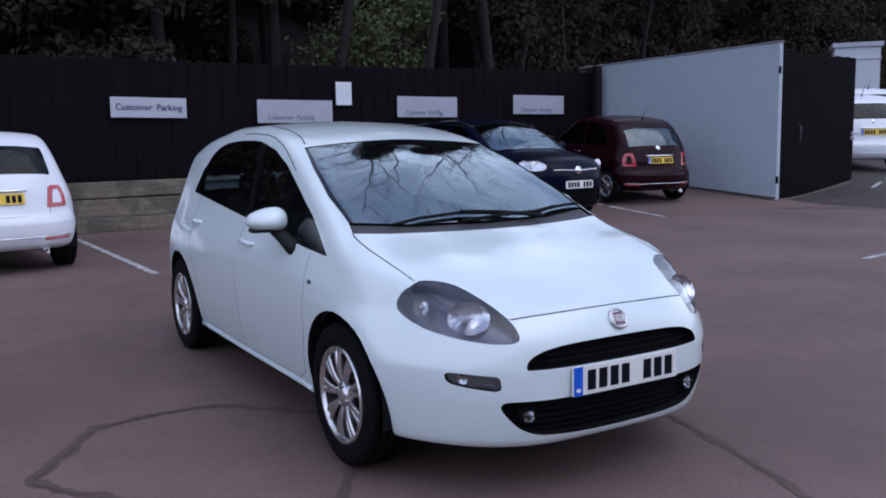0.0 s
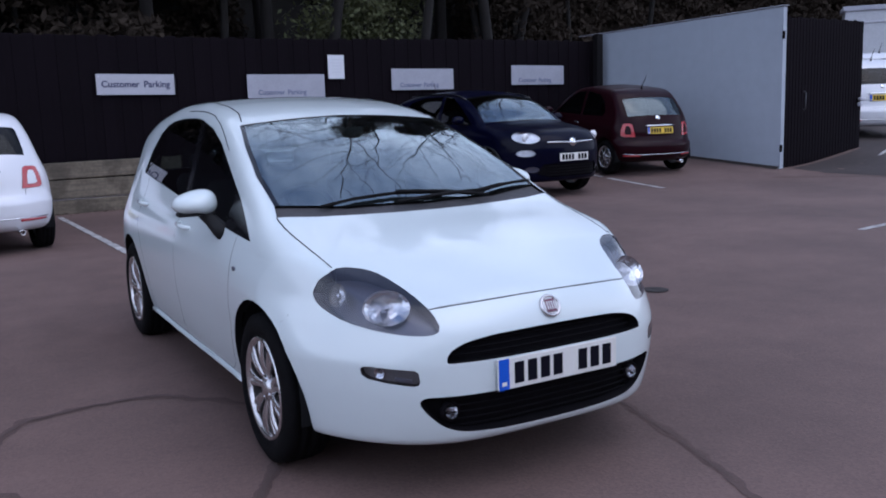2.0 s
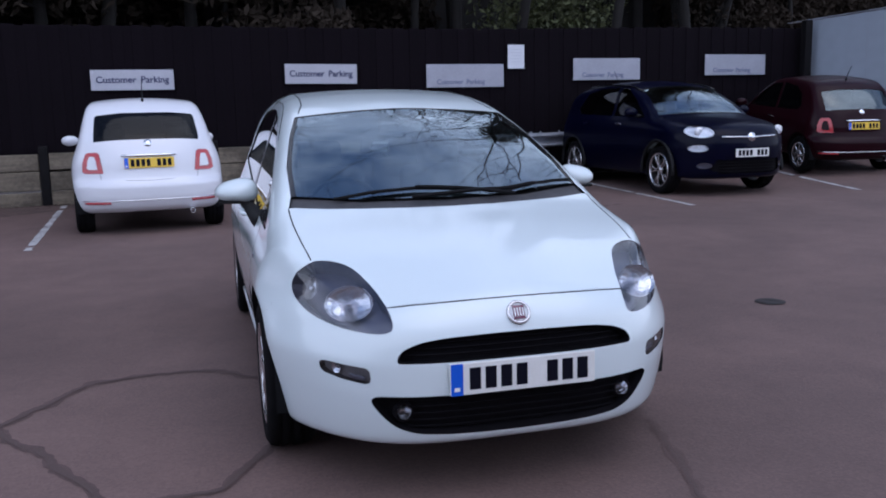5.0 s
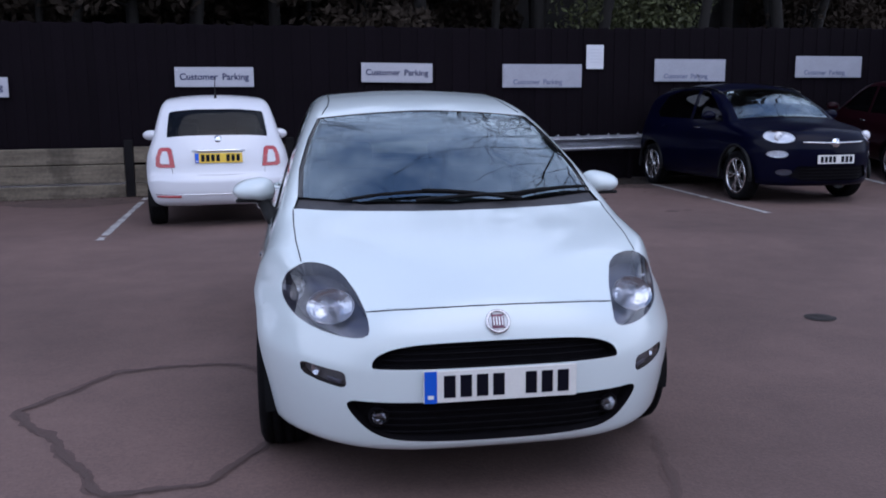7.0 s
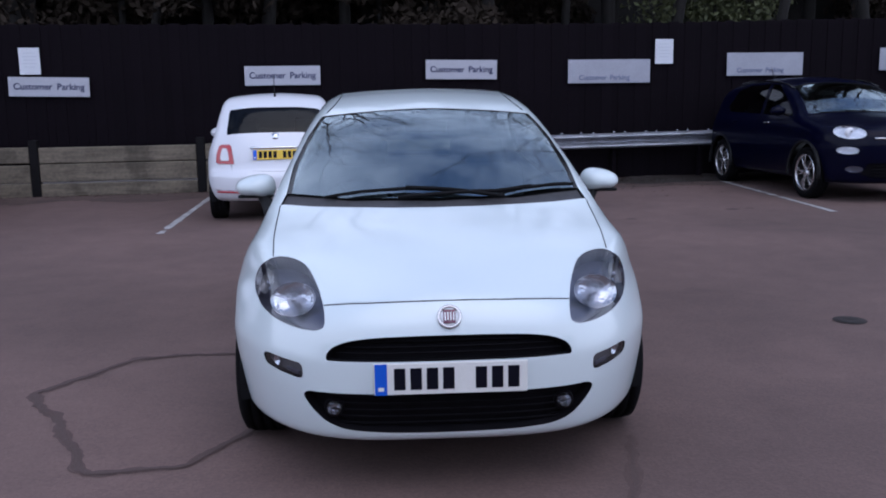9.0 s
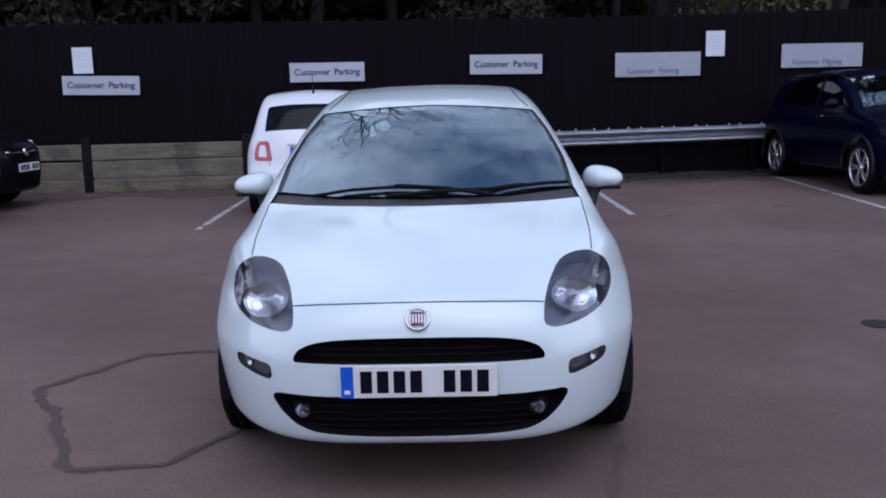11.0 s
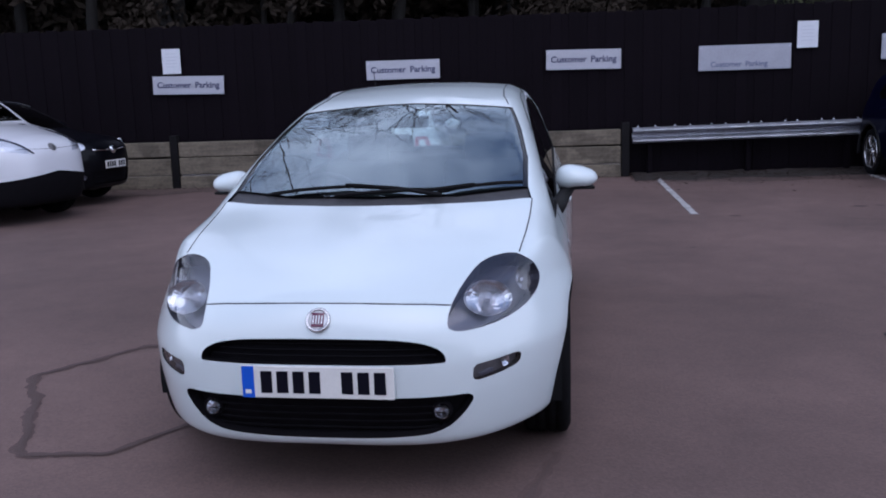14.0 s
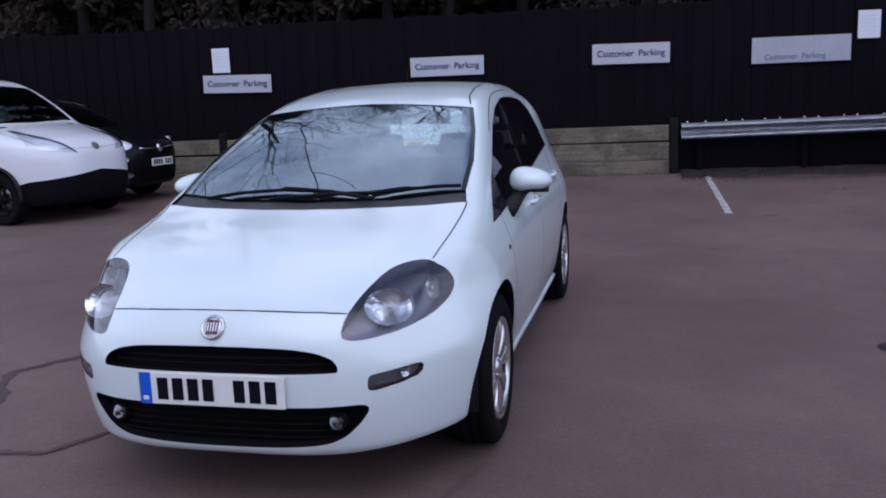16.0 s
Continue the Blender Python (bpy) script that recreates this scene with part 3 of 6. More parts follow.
def tarmac_pits(spots):
    """Small ragged pits and oil spots in the tarmac."""
    bm = bmesh.new()
    for x, y, r in spots:
        n = 13
        ring = [bm.verts.new((x + r * (1 + 0.7 * noise.noise(Vector((x * 9 + 3 * math.cos(t), y * 9 + 3 * math.sin(t), 2)))) * math.cos(t) * 1.5,
                              y + r * (1 + 0.7 * noise.noise(Vector((x * 9 + 3 * math.cos(t), y * 9 + 3 * math.sin(t), 7)))) * math.sin(t), ground_z(x, y) + 0.0031)) for t in (2 * math.pi * i / n for i in range(n))]
        bm.faces.new(ring)
    tagged(mesh_object("tarmac_pits", bm, M_TAR), "small dark pits and spots in the tarmac", "tarmac stain", kind="structure")


M_TAR = mat("old_tar_joint", (0.064, 0.042, 0.038), 0.95, vary=0.4, scale=7, tint=(0.092, 0.060, 0.054), bump=0.3, bump_scale=120)
M_STAIN = mat("tar_stained_tarmac", (0.102, 0.065, 0.058), 0.95, vary=0.2, scale=9, bump=0.25, bump_scale=120)
PATCH = [(-0.60, 1.50), (-0.98, 1.92), (-1.30, 1.98), (-1.62, 1.93), (-1.80, 1.62), (-1.97, 1.37), (-1.75, 1.02), (-1.60, 0.74), (-1.38, 0.36), (-1.02, 0.39), (-0.86, 0.66), (-0.74, 0.92)]
CRACKS = ([(0.78, 0.55), (0.70, 0.2), (0.64, -0.05), (0.50, -0.42), (0.42, -0.9)],)
tar_joint("tar_stain", PATCH, 0.065, "faint tar stain along a tarmac joint", 0.0, M_STAIN)
tar_joint("tar_joint", PATCH[:5], 0.019, "dark tar joint round a square tarmac patch", 0.0)
tar_joint("tar_joint", PATCH[4:], 0.036, "dark tar joint round a square tarmac patch", 0.2)
for way in CRACKS:
    tar_joint("tar_stain", way, 0.055, "faint tar stain along a tarmac crack", 0.0, M_STAIN)
    tar_joint("tar_joint", way, 0.022, "dark crack in the tarmac", 0.42)
tarmac_pits([(2.6, 7.2, 0.05), (4.1, 7.9, 0.07), (4.35, 7.95, 0.04), (1.9, 5.2, 0.02)])
tar_joint("tar_joint", [(10.9, 8.05), (11.6, 7.5), (12.4, 6.6), (14.0, 6.4), (17.5, 7.3)], 0.085, "dark joint where the ramp begins")


def ramp_road():
    """The surface of the ramp, coloured darker than the yard."""
    xs, ts = np.arange(12.3, 30.1, 0.6), np.linspace(0, 1, 15)
    near = spline((9.5, 6.3), (11.5, 6.15), (14.0, 6.45), (17.5, 7.35), (30.0, 11.0))
    far = spline((12.0, 8.75), (14.8, 9.0), (16.0, 13.5), (20.0, 17.5), (30.0, 19.5))
    verts = []
    for t_ in ts:
        for x in xs:
            y = float(near(x) + (far(x) - near(x)) * t_)
            verts.append((x, y, ground_z(x, y) + 0.006))
    n = len(xs)
    faces = [(j * n + i, j * n + i + 1, (j + 1) * n + i + 1, (j + 1) * n + i) for j in range(len(ts) - 1) for i in range(n - 1)]
    me = bpy.data.meshes.new("road_ramp")
    me.from_pydata(verts, [], faces)
    me.polygons.foreach_set("use_smooth", [True] * len(me.polygons))
    me.materials.append(mat("dark_ramp_tarmac", (0.044, 0.032, 0.030), 0.8, vary=0.3, scale=0.8, bump=0.25, bump_scale=70))
    tagged(new("road_ramp", me), "darker tarmac ramp leading out of the yard", "road", kind="structure")


ramp_road()


def drain_cover():
    bm = bmesh.new()
    lathe(bm, [(0.0, 0.001), (0.004, 0.05), (0.006, 0.085), (0.002, 0.10)], 24, "Z")
    ob = mesh_object("drain_cover", bm, mat("rusty_iron", (0.035, 0.028, 0.026), 0.7, 0.3, vary=0.4, scale=20))
    ob.location = (2.65, 2.30, 0.003)
    tagged(ob, "small round dark iron drain cover in tarmac", "drain cover")


drain_cover()


def sign(cx, z, w, h, label, words, faded=False, lean=0.0):
    """A board screwed to the fence, with its words."""
    y = fence_y(cx) - 0.055
    turn = math.atan(FENCE_B)
    m = Matrix.Translation((cx, y, z)) @ Matrix.Rotation(turn, 4, "Z") @ Matrix.Rotation(lean, 4, "Y")
    t = thing("parking_sign", label, "sign", m, "parking signs")
    part("board", box_bm((w, 0.012, h), None, 0.003), M_SIGN2 if faded else M_SIGN, t, smooth=False)
    for sx in (-1, 1):
        bm = bmesh.new()
        lathe(bm, [(-0.009, 0.0005), (-0.009, 0.008), (-0.005, 0.01)], 8, "Y", Matrix.Translation((sx * (w / 2 - 0.035), 0, h / 2 - 0.04)))
        part("screw", bm, M_GALV, t)
    size, made = 0.135 if not faded else 0.115, []
    for word in words.split():
        cu = bpy.data.curves.new("word", "FONT")
        cu.body, cu.size, cu.align_y, cu.extrude, cu.bevel_depth, cu.bevel_resolution = word, size, "CENTER", 0.001, 0.0026, 0
        ob = bpy.data.objects.new("word", cu)
        scene.collection.objects.link(ob)
        me = bpy.data.meshes.new_from_object(ob.evaluated_get(bpy.context.evaluated_depsgraph_get()))
        bpy.data.objects.remove(ob)
        me.materials.clear()
        me.materials.append(M_TEXT2 if faded else M_TEXT)
        made.append((me, max(v.co.x for v in me.vertices)))
    total = sum(w_ for _, w_ in made) + size * 0.45
    k, at = w * (0.88 if not faded else 0.62) / total, -total / 2
    for me, wide in made:
        txt = new("word", me)
        txt.parent = t
        txt.matrix_local = Matrix.Translation((at * k - w * (0.0 if not faded else 0.06), -0.0075, 0.0 if not faded else -h * 0.27)) @ Matrix.Rotation(math.pi / 2, 4, "X") @ Matrix.Diagonal((k, min(k, 1.05), 1, 1))
        at += wide + size * 0.45
    return t


WORDS = "Customer Parking"
sign(-5.55, 1.72, 1.21, 0.30, "white customer parking sign with navy letters on black fence", WORDS, lean=0.02)
sign(-1.94, 1.86, 1.22, 0.31, "white customer parking sign with navy letters on black fence", WORDS, lean=0.0)
sign(1.02, 1.93, 1.22, 0.32, "white customer parking sign with navy letters on black fence", WORDS, lean=0.01)
sign(3.61, 1.88, 1.48, 0.40, "larger pale parking sign with faded letters on black fence", WORDS, True, 0.0)
sign(6.49, 1.98, 1.45, 0.40, "larger pale parking sign with faded letters on black fence", WORDS, True)
sign(9.45, 2.05, 1.48, 0.40, "larger pale parking sign with faded letters on black fence", WORDS, True)


def notice(cx, z, w, h):
    m = Matrix.Translation((cx, fence_y(cx) - 0.05, z)) @ Matrix.Rotation(math.atan(FENCE_B), 4, "Z")
    t = thing("paper_notice", "small white laminated notice pinned to black fence", "notice", m, "notices")
    part("sheet", box_bm((w, 0.006, h), None, 0.001), M_PAPER, t, smooth=False)
    for i in range(5):
        part("bar", box_bm((w * (0.7 if i % 2 else 0.55), 0.002, 0.012), Matrix.Translation((0, -0.004, h * (0.3 - 0.13 * i)))), M_FAINT, t, smooth=False)


notice(-5.81, 2.12, 0.31, 0.41)
notice(4.60, 2.21, 0.33, 0.42)


def fence():
    """Tall black close-boarded fence: upright boards over a low wall of sleepers."""
    x0, x1 = -16.0, 11.25
    turn = math.atan(FENCE_B)
    t = tagged(new("fence"), "tall black-stained close-boarded timber fence", "fence", kind="structure")
    step, i = 0.15, 0
    shared = []
    for k in range(4):
        bm = bmesh.new()
        add_box(bm, (step + 0.03, 0.022, 1.0), Matrix.Translation((0, 0, 0.5)), 0.003, 1)
        me = bpy.data.meshes.new("board")
        bm.to_mesh(me)
        bm.free()
        me.materials.append(M_FENCE)
        shared.append(me)
    n = int((x1 - x0) / step)
    for i in range(n):
        x = x0 + (i + 0.5) * step
        ob = new("board", shared[i % 4])
        ob.parent = t
        top = 2.68 + 0.012 * math.sin(i * 2.7) + 0.10 * smooth01((x - 2) / 8)
        foot = 0.45 if x < 1.7 else -0.05
        ob.location = (x, fence_y(x) + (0.012 if i % 2 else 0.0), foot)
        ob.rotation_euler = (0, 0, turn)
        ob.scale = (1, 1, top - foot)
    for zz in (0.9, 2.2):
        c = (x0 + x1) / 2
        part("rail", box_bm(((x1 - x0) * math.hypot(1, FENCE_B), 0.05, 0.09), Matrix.Translation((c, fence_y(c) + 0.06, zz)) @ Matrix.Rotation(turn, 4, "Z")), M_FENCE, t, smooth=False)


def low_wall():
    """Sleeper planks slotted between dark posts along the foot of the fence."""
    turn = math.atan(FENCE_B)
    posts = [-10.8, -8.3, -5.82, -3.28, -0.8, 1.69]
    for k, x in enumerate(posts):
        bm = box_bm((0.13, 0.14, 0.98), Matrix.Translation((x, fence_y(x) - 0.16, 0.40)) @ Matrix.Rotation(turn, 4, "Z"), 0.008, 1)
        tagged(mesh_object("steel_post", bm, M_POST, None, False), "dark steel post between sleeper planks", "post", "plank wall posts")
    for a, b in zip(posts, posts[1:]):
        c = (a + b) / 2
        t = thing("plank_panel", "weathered brown-grey sleeper planks stacked between posts", "retaining wall", Matrix.Translation((c, fence_y(c) - 0.17, 0)) @ Matrix.Rotation(turn, 4, "Z"), "plank wall panels")
        w = (b - a) * math.hypot(1, FENCE_B) - 0.14
        z = -0.05
        for r, h in enumerate((0.27, 0.30, 0.27)):
            bm = box_bm((w, 0.075, h - 0.02), None, 0.014, 2)
            for v in bm.verts:
                v.co.y += 0.006 * noise.noise(Vector((v.co.x * 3 + c, v.co.z * 5, r)))
                v.co.z += 0.006 * math.sin(v.co.x * 2 + r * 3 + c)
            p = part("plank", bm, M_SLEEPER, t, smooth=False)
            p.location = (0, (r - 1) * 0.008, z + h / 2)
            z += h


def guard_rail():
    """A galvanised W-profile crash barrier on short posts, with studs on its top edge."""
    x0, x1 = 1.80, 10.6
    m0 = math.atan(FENCE_B)
    t = thing("crash_barrier", "galvanised steel W-beam crash barrier in front of fence", "barrier", Matrix.Translation((x0, fence_y(x0) - 0.20, 0.0)) @ Matrix.Rotation(m0, 4, "Z"))
    L = (x1 - x0) * math.hypot(1, FENCE_B)
    prof = [(0.0, -0.150), (-0.06, -0.146), (-0.105, -0.128), (-0.115, -0.105), (-0.105, -0.082), (0.0, -0.034), (0.008, 0.0), (0.0, 0.040), (-0.105, 0.070), (-0.115, 0.092), (-0.105, 0.115), (-0.06, 0.142), (0.0, 0.150)]
    bm = bmesh.new()
    n = 24
    rows = []
    for i in range(n + 1):
        x = L * i / n
        rows.append([bm.verts.new((x, y, 0.67 + 0.011 * x + z * 0.85)) for y, z in prof])
    for a, b in zip(rows, rows[1:]):
        for j in range(len(prof) - 1):
            bm.faces.new((a[j], b[j], b[j + 1], a[j + 1]))
    bmesh.ops.solidify(bm, geom=bm.faces[:], thickness=0.004)
    part("beam", bm, M_GALV, t, smooth=False)
    for k in range(6):
        x = 0.3 + k * 1.6
        part("post", box_bm((0.08, 0.10, 0.85), Matrix.Translation((x, 0.06, 0.42)), 0.005, 1), M_FENCE, t, smooth=False)
    for k in range(30):
        x = 0.1 + k * 0.29 + 0.05 * math.sin(k * 3.3)
        bm = bmesh.new()
        lathe(bm, [(0, 0.016), (0.022, 0.014), (0.03, 0.001)], 8, "Z", Matrix.Translation((x, 0.0, 0.80 + 0.011 * x)))
        part("stud", bm, M_GALV, t)


def dirt_strip():
    """Fallen leaves and soil below the barrier, widened and darkened to paint its shade."""
    bm = bmesh.new()
    random.seed(5)
    rows = []
    for i in range(60):
        x = 1.8 + i * 0.15
        y1 = fence_y(x) - 0.05
        y0 = y1 - 0.95 - 0.35 * noise.noise(Vector((x * 1.3, 0, 0)))
        r = []
        for j in range(5):
            y = y0 + (y1 - y0) * j / 4
            r.append(bm.verts.new((x, y, ground_z(x, y) + 0.008 + 0.04 * (j / 4) ** 1.3 + (0.03 * noise.noise(Vector((x * 4, y * 4, 0))) if j else 0))))
        rows.append(r)
    for a, b in zip(rows, rows[1:]):
        for j in range(4):
            bm.faces.new((a[j], b[j], b[j + 1], a[j + 1]))
    tagged(mesh_object("soil_strip", bm, M_SOIL), "strip of dark soil and leaf litter below barrier", "soil", kind="stuff")


def litter():
    """Dead leaves by the fence, thinning outwards, added to darken the tarmac like shade."""
    rng = np.random.default_rng(17)
    n = 3600
    x = np.concatenate([rng.uniform(1.75, 11.0, 2800), rng.uniform(-11.0, 1.7, 800)])
    d = np.concatenate([rng.exponential(0.45, 2800), rng.exponential(0.12, 800)])
    y = fence_y(x) - np.where(x > 1.7, 0.15, 0.22) - d
    size = rng.uniform(0.012, 0.035, n)
    turn = rng.uniform(0, 6.283, n)
    verts, faces = [], []
    for i in range(n):
        z = ground_z(x[i], y[i]) + 0.010 + (0.035 * max(0.0, 1 - d[i] / 0.9) if x[i] > 1.7 else 0.0)
        c, s = math.cos(turn[i]) * size[i], math.sin(turn[i]) * size[i]
        k = len(verts)
        verts += [(x[i] - c, y[i] - s, z), (x[i] + s * 0.5, y[i] - c * 0.5, z + size[i] * 0.25), (x[i] + c, y[i] + s, z + size[i] * 0.1), (x[i] - s * 0.5, y[i] + c * 0.5, z + size[i] * 0.2)]
        faces.append((k, k + 1, k + 2, k + 3))
    me = bpy.data.meshes.new("leaf_litter")
    me.from_pydata(verts, [], faces)
    me.materials.append(mat("dead_brown_leaves", (0.040, 0.026, 0.019), 0.9, vary=0.6, scale=4, island=True, spec=0.15))
    tagged(new("leaf_litter", me), "scattered dead brown leaves along the fence foot", "leaf litter", kind="stuff")


def dirt_stain(x0, x1, reach, label):
    """A ragged sheet of darker tarmac that paints the fence's shade, with some dirt."""
    bm = bmesh.new()
    last = None
    for i in range(int((x1 - x0) / 0.04) + 1):
        x = x0 + i * 0.04
        ends = smooth01(min(x - x0, x1 - x) / 0.8)
        y1 = fence_y(x) - 0.2
        y0 = y1 - 0.1 - reach * ends - 0.55 * ends * noise.noise(Vector((x * 0.9, 3.0, 0))) - 0.25 * ends * noise.noise(Vector((x * 4.0, 3.0, 0))) - 0.12 * ends * noise.noise(Vector((x * 13.0, 5.0, 0)))
        row = [bm.verts.new((x, y, ground_z(x, y) + 0.0045)) for y in (y0, (y0 + y1) / 2, y1)]
        if last:
            for j in range(2):
                bm.faces.new((last[j], row[j], row[j + 1], last[j + 1]))
        last = row
    tagged(mesh_object("dirt_stain", bm, mat("shade_toned_tarmac", (0.088, 0.055, 0.047), 0.85, vary=0.4, scale=2.5, bump=0.3, bump_scale=90)), label, "dirt", kind="stuff")


low_wall()
guard_rail()
dirt_stain(1.8, 11.0, 1.15, "damp dark dirt washed over tarmac below the barrier")
dirt_stain(-11.5, -2.2, 1.0, "damp dark dirt washed over tarmac below the sleepers")
dirt_strip()
litter()

WALL_F, WALL_B = (12.03, 8.83), (11.32, 13.35)


def light_block_wall():
    """An unseen wall added behind the camera to keep low light off the ground."""
    t = tagged(new("wall_yard"), "plain grey wall that closes the yard", "wall", kind="structure")
    part("wall_face", box_bm((46.0, 0.3, 5.2), Matrix.Translation((2.0, -15.0, 2.55)), 0.02, 1), mat("grey_roughcast", (0.16, 0.15, 0.14), 0.9, vary=0.3, scale=1.2, bump=0.5, bump_scale=35), t, smooth=False)
    part("coping", box_bm((46.2, 0.4, 0.12), Matrix.Translation((2.0, -15.0, 5.21)), 0.02, 1), M_SLEEPER, t, smooth=False)


light_block_wall()


def white_wall():
    """A tall white-painted panel wall that closes the parking bays."""
    a, b = Vector((*WALL_F, 0)), Vector((*WALL_B, 0))
    d = b - a
    L, turn = d.length, math.atan2(d.y, d.x)
    t = tagged(new("wall_white"), "tall smooth white-painted panel wall", "wall", kind="structure")
    t.matrix_world = Matrix.Translation(a) @ Matrix.Rotation(turn, 4, "Z")
    bm = bmesh.new()
    h0, h1, th = 3.06, 2.93, 0.12
    pts = [(0, 0.0), (L, 0.0), (L, h1), (0, h0)]
    lo = [bm.verts.new((x, 0.0, z - (0.12 if z == 0 else 0))) for x, z in pts]
    hi = [bm.verts.new((x, -th, z - (0.12 if z == 0 else 0))) for x, z in pts]
    bm.faces.new(lo[::-1])
    bm.faces.new(hi)
    for i in range(4):
        bm.faces.new((lo[i], lo[(i + 1) % 4], hi[(i + 1) % 4], hi[i]))
    bmesh.ops.recalc_face_normals(bm, faces=bm.faces[:])
    part("panel", bm, M_WALL, t, smooth=False)
    for x in (L * 0.33, L * 0.66):
        part("panel_joint", box_bm((0.006, 0.004, 2.8), Matrix.Translation((x, 0.001, 1.45))), M_SIGN2, t, smooth=False)
    for zz in (0.45, 2.55):
        part("hinge", box_bm((0.05, 0.03, 0.14), Matrix.Translation((-0.015, 0.0, zz)), 0.006, 1), M_POST, t, smooth=False)
    part("coping", box_bm((L + 0.5, 0.16, 0.014), Matrix.Translation((L / 2 + 0.22, -0.06, (h0 + h1) / 2 + 0.02)) @ Matrix.Rotation(math.atan((h0 - h1) / L), 4, "Y"), 0.004, 1), M_SIGN2, t, smooth=False)
    bm = box_bm((0.16, 0.16, 2.95), Matrix.Translation((WALL_B[0] - 0.22, WALL_B[1] - 0.35, 1.45)), 0.006, 1)
    tagged(mesh_object("steel_post", bm, M_POST, None, False), "tall dark steel post beside white wall", "post")

    bm = bmesh.new()
    last = None
    for i in range(46):
        q = a.lerp(b, i / 45)
        out = Vector((-d.y, d.x, 0)).normalized()
        w = 0.10 + 0.16 * abs(noise.noise(Vector((q.y * 2.3, 1.0, 0)))) + 0.05 * noise.noise(Vector((q.y * 9.0, 4.0, 0)))
        row = []
        for along, up in ((-0.02, 0.05), (w * 0.45, 0.025), (w, 0.006)):
            e = q + out * along
            row.append(bm.verts.new((e.x, e.y, ground_z(e.x, e.y) + up)))
        if last:
            for j in range(2):
                bm.faces.new((last[j], last[j + 1], row[j + 1], row[j]))
        last = row
    bmesh.ops.recalc_face_normals(bm, faces=bm.faces[:])
    tagged(mesh_object("soil_strip", bm, M_SOIL), "narrow strip of dark soil at the white wall's foot", "soil", kind="stuff")


white_wall()


def side_fence():
    """A black ribbed fence that goes on from the wall's corner beside the ramp."""
    a, b = Vector((12.12, 8.87)), Vector((14.8, 9.08))
    d = b - a
    turn = math.atan2(d.y, d.x)
    t = thing("ribbed_fence", "black ribbed steel fence beside the ramp", "fence", Matrix.Translation((*a, 0)) @ Matrix.Rotation(turn, 4, "Z"))
    n = int(d.length / 0.10)
    me = None
    for i in range(n):
        if me is None:
            bm = bmesh.new()
            add_box(bm, (0.094, 0.014, 2.9), Matrix.Translation((0, 0.014, 1.45)), 0.006, 1)
            me = bpy.data.meshes.new("rib")
            bm.to_mesh(me)
            bm.free()
            me.materials.append(M_FENCE)
        ob = new("rib", me)
        ob.parent = t
        ob.location = (0.05 + i * 0.10, 0.0, -0.02 + 0.02 * math.sin(i * 1.7))
    part("backing", box_bm((d.length, 0.03, 2.88), Matrix.Translation((d.length / 2, 0.04, 1.44))), M_FENCE, t, smooth=False)
    part("latch", box_bm((0.20, 0.06, 0.07), Matrix.Translation((d.length - 0.10, -0.055, 1.32)), 0.015, 2), M_SIGN, t, "pale latch plate")
    part("latch_knob", box_bm((0.07, 0.07, 0.09), Matrix.Translation((d.length - 0.20, -0.07, 1.22)), 0.02, 2), M_SIGN2, t)
    bm = bmesh.new()
    tube(bm, [(0.62, -0.03, 1.15), (0.62, -0.075, 1.18), (0.62, -0.075, 1.48), (0.62, -0.03, 1.51)], 0.012, 6)
    part("pull_handle", bm, M_HANDLE, t, "slim dull steel pull handle")


side_fence()
fence()

